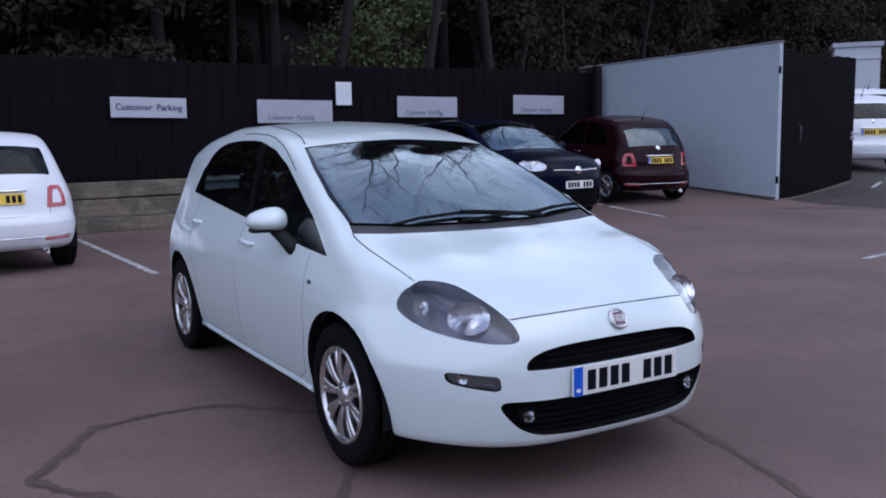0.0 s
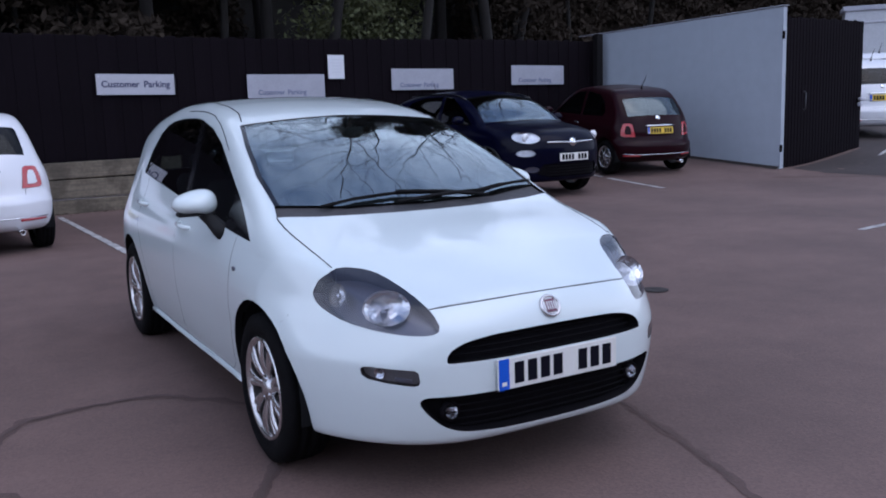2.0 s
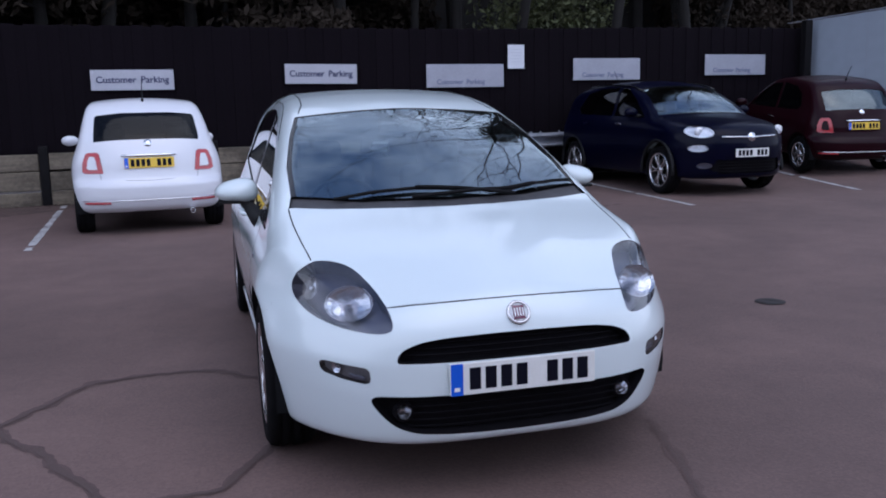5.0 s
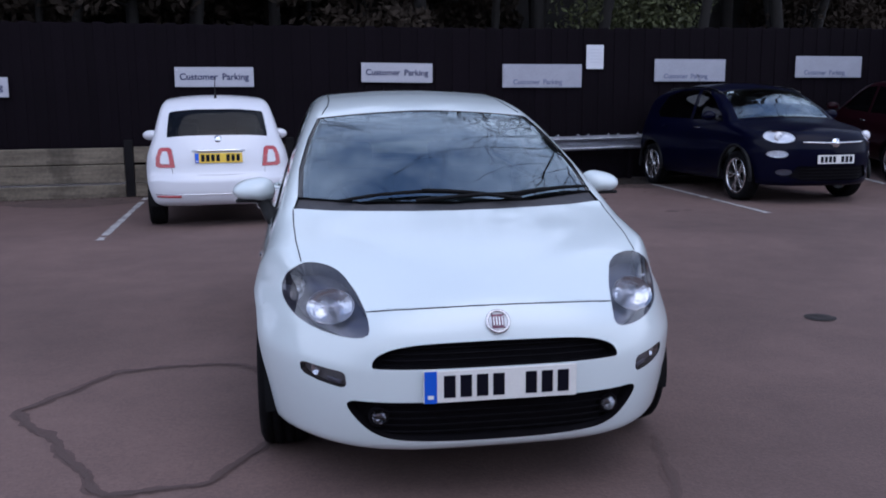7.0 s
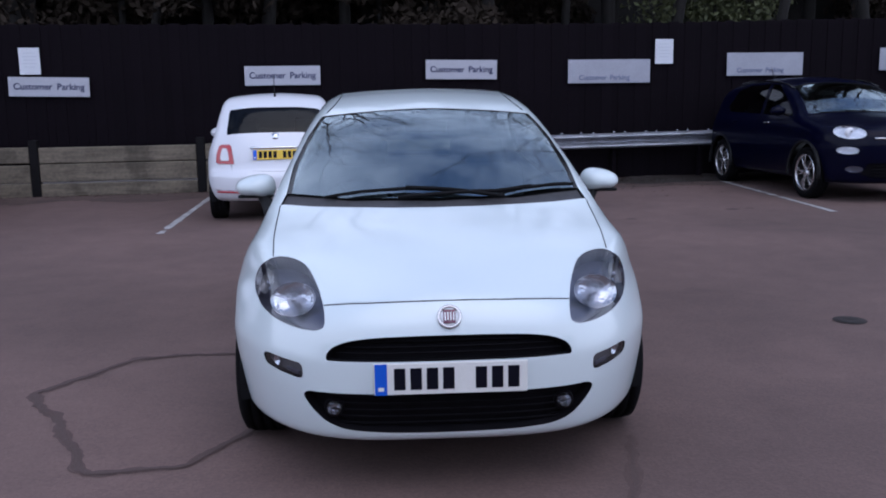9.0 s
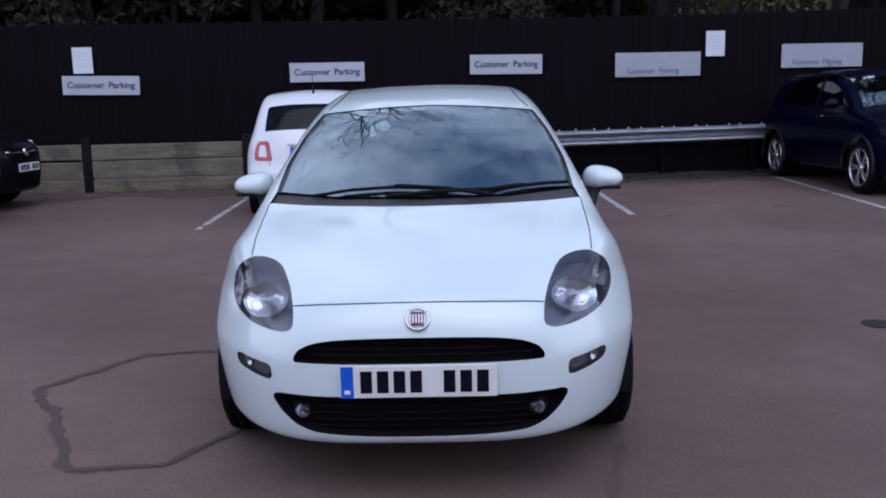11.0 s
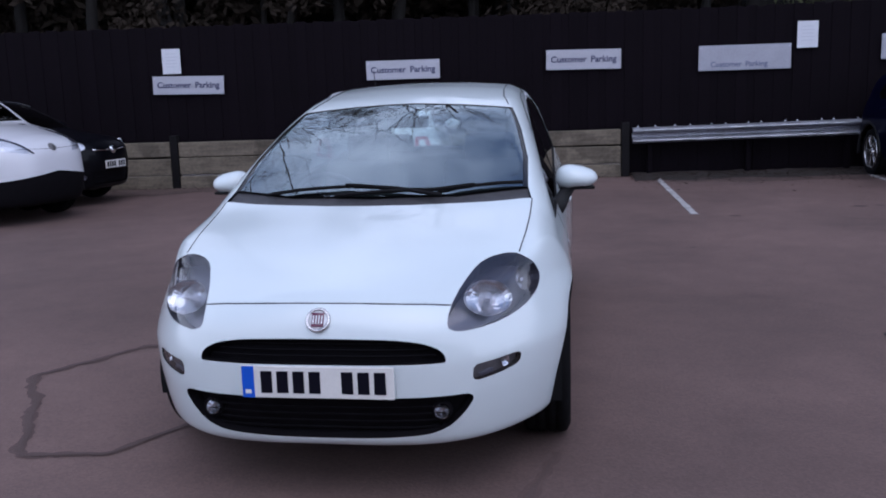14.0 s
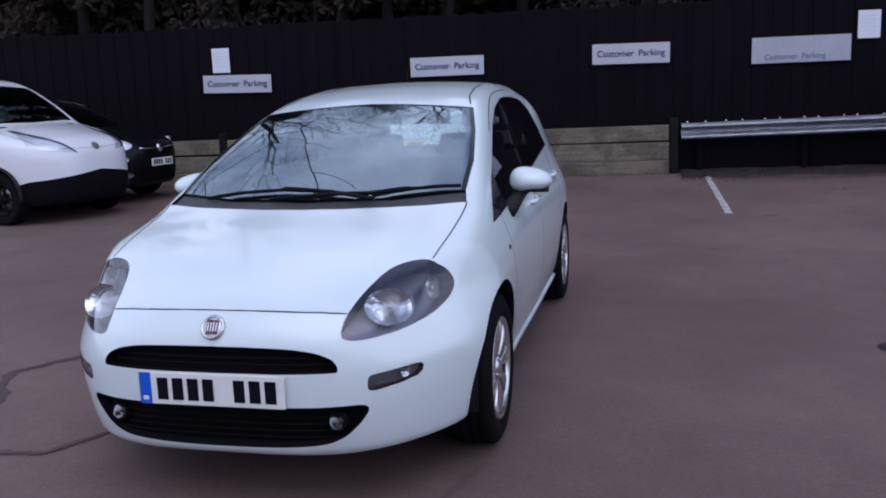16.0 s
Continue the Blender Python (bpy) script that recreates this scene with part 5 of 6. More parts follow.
    for k in range(4):
        part("bar", box_bm((0.0042, 0.030, 0.002), Matrix.Translation((-0.0147 + 0.0098 * k, 0, 0.0075)), 0.0006, 1), M_LAMPSILVER, bd, smooth=False)
    # number plate
    plate_bars(car, 8, 0.525, 0.111, -0.004, 0.458)
    part("plate_holder", box_bm((0.50, 0.02, 0.10), Matrix.Translation((0, 0.010, 0.458)), 0.004, 1), M_GLOSSBLACK, car, smooth=False)
    # wipers
    for pts, arm in (([(-0.481, 0.966), (-0.323, 0.987), (-0.125, 0.992), (0.072, 0.972), (0.262, 0.946)], [(0.30, 0.905), (0.10, 0.955), (-0.125, 0.985)]),
                     ([(0.278, 0.946), (0.36, 0.985), (0.441, 1.012), (0.54, 1.04), (0.632, 1.058)], [(-0.16, 0.900), (0.10, 0.935), (0.278, 0.952), (0.43, 1.0)])):
        w = new("wiper")
        w.parent = car
        tagged(w, "black windscreen wiper")
        for nm, way, rad, lift, mt in (("blade", pts, 0.008, 0.012, M_SEAL), ("arm", arm, 0.009, 0.024, M_SEAL)):
            dense = [Vector((*a, 2.0)).lerp(Vector((*b, 2.0)), k / 5) for a, b in zip(way, way[1:]) for k in range(5)] + [Vector((*way[-1], 2.0))]
            Q = S.drop([tuple(p) for p in dense], (0, 0, -1))
            N = S.normals(Q)
            bm = bmesh.new()
            tube(bm, [tuple(q + n_ * lift) for q, n_ in zip(Q, N)], rad, 6)
            part(nm, bm, mt, w)
    # wheels
    for s in (-1, 1):
        for cy in (0.825, 3.325):
            make_wheel("wheel", 0.302, 0.19, 0.200, 9, car, (s * 0.735, cy, 0.302), s, 0.11)
    # cabin
    cabin(car, 0.40, 1.35, 2.9, 0.26, -1)
    return car


def cabin(car, half, y0, y1, floor, driver, k=1.0):
    """Seats, dashboard and steering wheel."""
    def seat(x, y, w, rear=False):
        seat_ = new("rear_seat" if rear else "front_seat")
        seat_.parent, seat_.location = car, (x, y, floor)
        part("cushion", box_bm((w, 0.52, 0.16), Matrix.Translation((0, 0, 0.20)) @ Matrix.Rotation(0.12, 4, "X"), 0.05, 3), M_TRIMGREY, seat_)
        part("backrest", box_bm((w, 0.14, 0.60), Matrix.Translation((0, 0.33, 0.48)) @ Matrix.Rotation(-0.32, 4, "X"), 0.05, 3), M_TRIMGREY, seat_)
        for hx in ((0,) if not rear else (-0.34, 0.34)):
            part("headrest", box_bm((0.25, 0.09, 0.17), Matrix.Translation((hx, 0.47, 0.83 if not rear else 0.80)) @ Matrix.Rotation(-0.25, 4, "X"), 0.035, 3), M_TRIMGREY, seat_)
    for x in (-0.35, 0.35):
        seat(x, y0 + 0.55, 0.48)
    seat(0, y1 - 0.25, 1.15, True)
    bm = box_bm((1.26, 0.42, 0.24), Matrix.Translation((0, y0 - 0.20, floor + 0.56)), 0.07, 3)
    part("dashboard", bm, M_LINER, car, "dark dashboard")
    bm = bmesh.new()
    m = Matrix.Translation((driver * 0.36, y0 + 0.20, floor + 0.60)) @ Matrix.Rotation(radians(-65), 4, "X")
    lathe(bm, [(0.014 * math.cos(2 * math.pi * i / 8), 0.18 + 0.014 * math.sin(2 * math.pi * i / 8)) for i in range(8)], 30, "Z", m, closed=True)
    for a in (0, 2.1, 4.2):
        tube(bm, [m @ Vector((0, 0, -0.02)), m @ Vector((0.18 * math.cos(a), 0.18 * math.sin(a), 0))], 0.012, 6)
    part("steering_wheel", bm, M_BLACK, car, "black steering wheel")
    part("rear_view_mirror", box_bm((0.22, 0.03, 0.06), Matrix.Translation((0, y0 + 0.45, floor + 1.0)), 0.012, 2), M_BLACK, car)


build_hatchback()

# ---- the parked cars ----
def car_skin(P, cell):
    def F(x, y, z):
        ax = np.abs(x)
        f_top = (z - (P["top"](y) - P["crown"](y) * x * x)) * 0.9
        f_side = ax - P["side"](z) * P["plan"](y)
        f_nose = (P["nose"](z) + P["sweep"] * ax ** 3.4 - y) * 0.85
        f_tail = (y - (P["tail"](z) - P["sweep_tail"] * ax ** 3.4)) * 0.9
        f = smax(f_top, f_side, P["edge"])
        f = smax(f, smax(f_nose, f_tail, 0.02), 0.07)
        return smax(f, P["low"] - z, 0.06)

    L, W, H = P["size"]
    return Shell(F, W / 2 + 0.02, -0.04, L + 0.04, P["low"] - 0.05, H + 0.03, (L * 0.22, L * 0.78), 0.62, cell)


def shut(S, outline, way_in, car, radius=0.003):
    S.line("panel_gap", outline, way_in, radius, M_SEAL, car, lift=-0.001)


def shell_parts(S, car, paint, panes, arches, wheel, label, face=None, screen=None, rear=None):
    """The body, its glass and its wheels, common to every parked car."""
    for s in (-1, 1):
        for cy in arches:
            S.cut(f"arch{s}{cy}", [[(s * 0.8, p[1], p[2]) for p in circle_yz(cy, wheel[0] + 0.01, wheel[0] + 0.05, 28)]], (s, 0, 0), lambda c, s=s: c.x * s > 0.5)
            wheel_well(car, 0.78, cy, wheel[0] + 0.01, wheel[0] + 0.05, 0.46, s)
    rest = S.rest()
    under = [f for f in rest if f.normal.z < -0.95 and f.calc_center_median().z < 0.35]
    us = set(under)
    body = [f for f in rest if f not in us]
    S.mesh("body_shell", body, paint, car, label)
    S.mesh("underbody", under, M_LINER, car)
    S.mesh("cabin_lining", body, M_LINER, car, offset=-0.03, flip=True)
    for nm, faces in panes:
        S.mesh(nm, faces, M_DARKGLASS if nm == "side_window" else rear if nm == "rear_window" else screen or M_WINDSCREEN, car, "dark tinted glass", offset=-0.005).visible_shadow = False
        S.rim("window_seal", faces, 0.03, M_SEAL, car)
    for s in (-1, 1):
        for cy in arches:
            make_wheel("wheel", wheel[0], 0.19, wheel[1], wheel[2], car, (s * wheel[3], cy, wheel[0]), s, wheel[4], face=face)


def blob(size, m, n=20):
    bm = bmesh.new()
    bmesh.ops.create_uvsphere(bm, u_segments=n, v_segments=max(6, n * 2 // 3), radius=1.0, matrix=m @ Matrix.Diagonal((*size, 1)))
    return bm


def small_mirror(car, paint, s, x, y, z):
    mir = new("door_mirror")
    mir.parent = car
    part("cap", blob((0.105, 0.07, 0.068), Matrix.Translation((s * x, y, z))), paint, mir)
    bm = bmesh.new()
    tube(bm, [(s * (x - 0.19), y - 0.04, z - 0.07), (s * (x - 0.06), y, z - 0.03)], 0.022, 8)
    part("stalk", bm, M_BLACK, mir)


def city_car(paint, label, m, group=""):
    """A small rounded city car, about 3.57 m long, seen mostly from behind."""
    P = dict(size=(3.57, 1.627, 1.488), low=0.235, edge=0.07, sweep=0.75, sweep_tail=0.62,
             top=spline((0.05, 0.72), (0.15, 0.79), (0.4, 0.875), (0.7, 0.935), (0.95, 0.975), (1.3, 1.21), (1.6, 1.39), (1.85, 1.455), (2.2, 1.488), (2.6, 1.478), (2.95, 1.44), (3.1, 1.40), (3.4, 1.2)),
             crown=spline((0, 0.35), (0.5, 0.2), (1.0, 0.14), (1.7, 0.12), (3.0, 0.13)),
             side=spline((0.18, 0.74), (0.3, 0.785), (0.5, 0.812), (0.66, 0.812), (0.8, 0.795), (0.9, 0.76), (1.0, 0.722), (1.2, 0.665), (1.4, 0.60), (1.5, 0.565)),
             plan=spline((0, 0.95), (0.7, 1.0), (1.6, 0.99), (2.8, 1.0), (3.57, 0.95)),
             nose=spline((0.2, 0.07), (0.4, 0.0), (0.55, 0.01), (0.7, 0.07), (0.85, 0.2)),
             tail=spline((0.2, 3.42), (0.32, 3.54), (0.42, 3.57), (0.54, 3.565), (0.60, 3.50), (0.80, 3.45), (1.0, 3.365), (1.2, 3.20), (1.38, 2.99), (1.46, 2.85), (1.55, 2.62)))
    S = car_skin(P, 0.045)
    car = thing("city_car", label, "car", None, group)
    B = (0, 1, 0)
    xz = lambda pts: [(p[0], 3.4, p[1]) for p in pts]
    rear = lambda c: c.y > 2.6
    half = [(0.552, 1.040), (0.552, 1.10), (0.535, 1.29), (0.526, 1.365), (0.508, 1.392), (0.25, 1.410)]
    win = half + [(-x, z) for x, z in half[::-1]]
    panes = [("rear_window", S.cut("rw", [xz(win)], (0, 1, 0.3), rear))]
    panes.append(("windscreen", S.cut("ws", [[(-0.62, 1.02, 1.0), (0.62, 1.02, 1.0), (0.5, 1.62, 1.39), (-0.5, 1.62, 1.39)]], (0, -0.5, 0.9), lambda c: 0.8 < c.y < 2.0 and c.z > 0.9)))
    for s in (-1, 1):
        ok = lambda c, s=s: c.x * s > 0.2
        yz = lambda pts: [(s * 0.8, *p) for p in pts]
        panes.append(("side_window", S.cut(f"f{s}", [yz([(1.15, 0.94), (2.02, 0.955), (2.02, 1.375), (1.75, 1.34), (1.5, 1.21)])], (s, 0, 0), ok)))
        panes.append(("side_window", S.cut(f"r{s}", [yz([(2.1, 0.957), (2.75, 0.985), (2.82, 1.05), (2.70, 1.24), (2.5, 1.34), (2.1, 1.378)])], (s, 0, 0), ok)))
    tails = {}
    for s in (-1, 1):
        o = [(0.475, 0.672), (0.655, 0.672), (0.685, 0.69), (0.68, 0.78), (0.645, 0.875), (0.615, 0.893), (0.53, 0.895), (0.505, 0.875)]
        tails[s] = S.cut(f"t{s}", [[(p[0] * s, 3.4, p[1]) for p in o]], B, rear)
    shell_parts(S, car, paint, panes, (0.68, 2.98), (0.29, 0.19, 8, 0.70, 0.0), "painted body panels", rear=M_SKYGLASS if paint is M_RED else M_DARKGLASS)
    for s in (-1, 1):
        lamp = S.mesh("tail_lamp", tails[s], M_REDLENS, car, "red tail lamp with pale centre", offset=0.006)
        S.rim("tail_lamp_edge", tails[s], 0.01, M_CHROME, car)
        o = [(0.532, 0.712), (0.615, 0.712), (0.632, 0.730), (0.622, 0.80), (0.600, 0.850), (0.555, 0.850), (0.540, 0.80)]
        Q = S.drop([(x * s, 4.2, z) for x, z in o], (0, -1, 0))
        N = S.normals(Q)
        bm = bmesh.new()
        low = [bm.verts.new(tuple(q)) for q in Q]
        high = [bm.verts.new(tuple(q + n_ * 0.013)) for q, n_ in zip(Q, N)]
        bm.faces.new(high)
        for i in range(len(o)):
            bm.faces.new((low[i], low[(i + 1) % len(o)], high[(i + 1) % len(o)], high[i]))
        bmesh.ops.recalc_face_normals(bm, faces=bm.faces[:])
        part("lamp_centre", bm, paint, lamp, "body-coloured lamp centre", smooth=False)
        small_mirror(car, paint, s, 0.86, 1.05, 0.97)
        c = S.drop([(s * 1.5, 1.98, 0.82)], (-s, 0, 0))[0]
        part("door_handle", blob((0.02, 0.09, 0.014), Matrix.Translation(c), 12), M_CHROME, car, "chrome door handle")
        shut(S, [(s * 1.5, 2.06, 0.95), (s * 1.5, 2.05, 0.5), (s * 1.5, 2.0, 0.25)], (-s, 0, 0), car)
        shut(S, [(s * 1.5, 1.12, 0.93), (s * 1.5, 1.05, 0.6), (s * 1.5, 1.1, 0.25)], (-s, 0, 0), car)
        # rear reflector in the bumper
        Q = S.drop([(x * s, 4.2, 0.355) for x in (0.42, 0.52, 0.62, 0.68)], (0, -1, 0))
        bm = bmesh.new()
        tube(bm, [tuple(q) for q in Q], 0.013, 6)
        part("bumper_reflector", bm, M_REDLENS, car, "red bumper reflector")
    shut(S, [(-0.55, 3.9, 0.90), (-0.50, 3.9, 0.60), (0, 3.9, 0.585), (0.50, 3.9, 0.60), (0.55, 3.9, 0.90)], (0, -1, 0), car)
    Q = S.drop([(-0.70 + 1.4 * k / 14, 4.2, 0.378) for k in range(15)], (0, -1, 0))
    bm = bmesh.new()
    tube(bm, [tuple(q) for q in Q], 0.007, 6)
    part("bumper_strip", bm, M_CHROME, car, "chrome bumper strip")
    Q = S.drop([(-0.29 + 0.58 * k / 8, 4.2, 0.855) for k in range(9)], (0, -1, 0))
    bm = bmesh.new()
    tube(bm, [tuple(q + np.array([0, 0.012, 0])) for q in Q], [0.008] + [0.016] * 7 + [0.008], 8)
    part("tailgate_handle", bm, M_CHROME, car, "chrome tailgate handle")
    c = S.drop([(0, 4.2, 0.775)], (0, -1, 0))[0]
    plate_bars(car, 8, 0.52, 0.111, c[1] + 0.012, 0.775, side=1, rake=0.2, yellow=True)
    c = S.drop([(0, 4.2, 0.985)], (0, -1, 0))[0]
    n = Vector(S.normals([c])[0])
    bm = bmesh.new()
    lathe(bm, [(0.0, 0.045), (0.008, 0.04), (0.010, 0.0005)], 20, "Z", Matrix.Translation(c) @ n.to_track_quat("Z", "Y").to_matrix().to_4x4())
    part("badge", bm, M_CHROME, car, "round chrome badge")
    bm = bmesh.new()
    tube(bm, [(0, 2.85, 1.43), (0, 2.86, 1.50), (0, 2.98, 1.68)], [0.018, 0.008, 0.003], 6)
    part("aerial", bm, M_BLACK, car, "black roof aerial")
    bm = bmesh.new()
    lathe(bm, [(3.42, 0.028), (3.56, 0.028), (3.56, 0.022), (3.45, 0.022)], 14, "Y", Matrix.Translation((-0.42, 0, 0.235)))
    part("exhaust", bm, M_CHROME, car)
    cabin(car, 0.40, 1.25, 2.6, 0.28, -1)
    car.matrix_world = m
    return car


def crossover(paint, label, m, low_trim=True):
    """A tall rounded crossover, about 4.25 m long, seen from the front."""
    P = dict(size=(4.25, 1.796, 1.60), low=0.24, edge=0.085, sweep=0.95, sweep_tail=0.5,
             top=spline((0.03, 0.88), (0.15, 0.945), (0.4, 1.01), (0.8, 1.065), (1.08, 1.105), (1.4, 1.30), (1.75, 1.475), (2.0, 1.55), (2.4, 1.595), (2.9, 1.60), (3.4, 1.565), (3.8, 1.48), (4.1, 1.2)),
             crown=spline((0, 0.2), (0.5, 0.16), (1.1, 0.10), (1.9, 0.15), (4.0, 0.2)),
             side=spline((0.2, 0.80), (0.4, 0.865), (0.65, 0.897), (0.85, 0.89), (0.98, 0.86), (1.08, 0.815), (1.3, 0.745), (1.5, 0.675), (1.62, 0.62)),
             plan=spline((0, 0.95), (0.9, 1.0), (1.8, 0.985), (3.4, 1.0), (4.25, 0.93)),
             nose=spline((0.2, 0.09), (0.35, 0.03), (0.5, 0.01), (0.65, 0.0), (0.8, 0.02), (0.92, 0.09), (1.0, 0.2)),
             tail=spline((0.2, 4.1), (0.4, 4.22), (0.6, 4.25), (0.85, 4.2), (1.1, 4.1), (1.4, 3.92), (1.6, 3.7)))
    S = car_skin(P, 0.05)
    car = thing("crossover_car", label, "car")
    front = lambda c: c.y < 0.9
    FW = (0, -1, 0)
    ell = lambda cx, cz, rx, rz, n=18: [(cx + rx * math.cos(2 * math.pi * i / n), 0.0, cz + rz * math.sin(2 * math.pi * i / n)) for i in range(n)]
    panes = [("windscreen", S.cut("ws", [[(-0.70, 1.16, 1.09), (0, 1.08, 1.1), (0.70, 1.16, 1.09), (0.56, 1.88, 1.49), (0, 1.84, 1.51), (-0.56, 1.88, 1.49)]], (0, -0.5, 0.9), lambda c: 0.9 < c.y < 2.2 and c.z > 1.0))]
    for s in (-1, 1):
        ok = lambda c, s=s: c.x * s > 0.2
        yz = lambda pts: [(s * 0.8, *p) for p in pts]
        panes.append(("side_window", S.cut(f"f{s}", [yz([(1.35, 1.06), (2.25, 1.075), (2.25, 1.50), (2.05, 1.48), (1.75, 1.33)])], (s, 0, 0), ok)))
        panes.append(("side_window", S.cut(f"r{s}", [yz([(2.33, 1.077), (3.35, 1.10), (3.45, 1.18), (3.25, 1.42), (2.9, 1.49), (2.33, 1.505)])], (s, 0, 0), ok)))
    lamps = {}
    for s in (-1, 1):
        lamps[s, "headlight"] = S.cut(f"h{s}", [ell(0.63 * s, 0.868, 0.135, 0.078)], FW, front)
        lamps[s, "lower_lamp"] = S.cut(f"l{s}", [ell(0.665 * s, 0.650, 0.090, 0.046)], FW, front)
        lamps[s, "fog_lamp"] = S.cut(f"g{s}", [ell(0.60 * s, 0.42, 0.075, 0.04)], FW, front)
    low = S.cut("intake", [[(-0.48, 0, 0.50), (0.48, 0, 0.50), (0.55, 0, 0.36), (0.4, 0, 0.31), (-0.4, 0, 0.31), (-0.55, 0, 0.36)]], FW, front)
    shell_parts(S, car, paint, panes, (0.90, 3.47), (0.335, 0.235, 5, 0.775, 0.2), "dark painted body panels", screen=M_DARKGLASS if paint is M_NIGHT else None)
    for (s, nm), faces in lamps.items():
        lp = S.mesh(nm, faces, M_LAMPPALE if nm != "fog_lamp" else M_LAMPGREY, car, "bright round lamp", offset=-0.03)
        S.rim("lamp_ring", faces, 0.035, M_CHROME, lp)
        S.mesh("lens", faces, M_LAMPGLASS, lp, offset=0.002).visible_shadow = False
        if nm == "headlight":
            c = S.drop([(0.63 * s, -0.6, 0.868)], (0, 1, 0))[0]
            bm = bmesh.new()
            lathe(bm, [(0.03, 0.06), (0.0, 0.065), (-0.004, 0.03), (-0.006, 0.001)], 20, "Y", Matrix.Translation((c[0], c[1] + 0.025, c[2])))
            part("projector", bm, M_LAMPSILVER, lp)
        if nm == "fog_lamp":
            continue
    S.mesh("lower_grille", low, M_GRILLE, car, "black lower grille", offset=-0.03)
    S.rim("grille_edge", low, 0.035, M_GLOSSBLACK, car)
    for z in (0.34, 0.38, 0.42, 0.46):
        Q = S.drop([(-0.44 + 0.88 * k / 10, -0.6, z) for k in range(11)], (0, 1, 0))
        bm = bmesh.new()
        tube(bm, [tuple(q + np.array([0, 0.015, 0])) for q in Q], 0.006, 5)
        part("slat", bm, M_GRILLE, car)
    Q = S.drop([(-0.43 + 0.86 * k / 14, -0.6, 0.790 + 0.012 * abs(k - 7) / 7) for k in range(15)], (0, 1, 0))
    bm = bmesh.new()
    tube(bm, [tuple(q - np.array([0, 0.006, 0])) for q in Q], 0.012, 6)
    part("nose_bar", bm, M_CHROME, car, "chrome bar across the nose")
    c = S.drop([(0, -0.6, 0.793)], (0, 1, 0))[0]
    n = Vector(S.normals([c])[0])
    bm = bmesh.new()
    lathe(bm, [(0.0, 0.06), (0.014, 0.055), (0.018, 0.0005)], 22, "Z", Matrix.Translation(c) @ n.to_track_quat("Z", "Y").to_matrix().to_4x4())
    part("badge", bm, M_CHROME, car, "round chrome badge")
    c = S.drop([(0, -0.6, 0.585)], (0, 1, 0))[0]
    plate_bars(car, 8, 0.52, 0.111, c[1] - 0.012, 0.585, band=False)
    shut(S, [(-0.62, 0.25, 2.0), (-0.68, 0.6, 2.0), (-0.70, 1.08, 2.0)], (0, 0, -1), car)
    shut(S, [(0.62, 0.25, 2.0), (0.68, 0.6, 2.0), (0.70, 1.08, 2.0)], (0, 0, -1), car)
    for s in (-1, 1):
        small_mirror(car, paint, s, 0.96, 1.50, 1.13)
        shut(S, [(s * 1.5, 1.33, 1.05), (s * 1.5, 1.30, 0.7), (s * 1.5, 1.4, 0.32)], (-s, 0, 0), car)
        shut(S, [(s * 1.5, 2.29, 1.07), (s * 1.5, 2.27, 0.7), (s * 1.5, 2.27, 0.32)], (-s, 0, 0), car)
        for y in (2.05, 3.05):
            c = S.drop([(s * 1.5, y, 0.96)], (-s, 0, 0))[0]
            part("door_handle", blob((0.022, 0.10, 0.016), Matrix.Translation(c), 12), M_CHROME if y < 2.5 else paint, car, "door handle")
        for cy in (0.90, 3.47):
            bm = bmesh.new()
            pts = [(s * 0.885, cy + 0.40 * math.cos(a), 0.345 + 0.40 * math.sin(a)) for a in np.linspace(-0.15, math.pi + 0.15, 24)]
            tube(bm, pts, 0.022, 6)
            part("arch_trim", bm, M_BLACK, car, "black plastic arch trim")
        Q = S.drop([(s * 0.62, 1.75 + 0.2 * k, 2.2) for k in range(9)], (0, 0, -1))
        bm = bmesh.new()
        tube(bm, [tuple(q + np.array([0, 0, 0.02])) for q in Q], 0.013, 6)
        part("roof_rail", bm, M_GLOSSBLACK, car)
    bm = bmesh.new()
    tube(bm, [(0, 3.5, 1.55), (0, 3.55, 1.62), (0, 3.7, 1.80)], [0.018, 0.007, 0.003], 6)
    part("aerial", bm, M_BLACK, car)
    cabin(car, 0.45, 1.55, 3.2, 0.36, -1)
    car.matrix_world = m
    return car


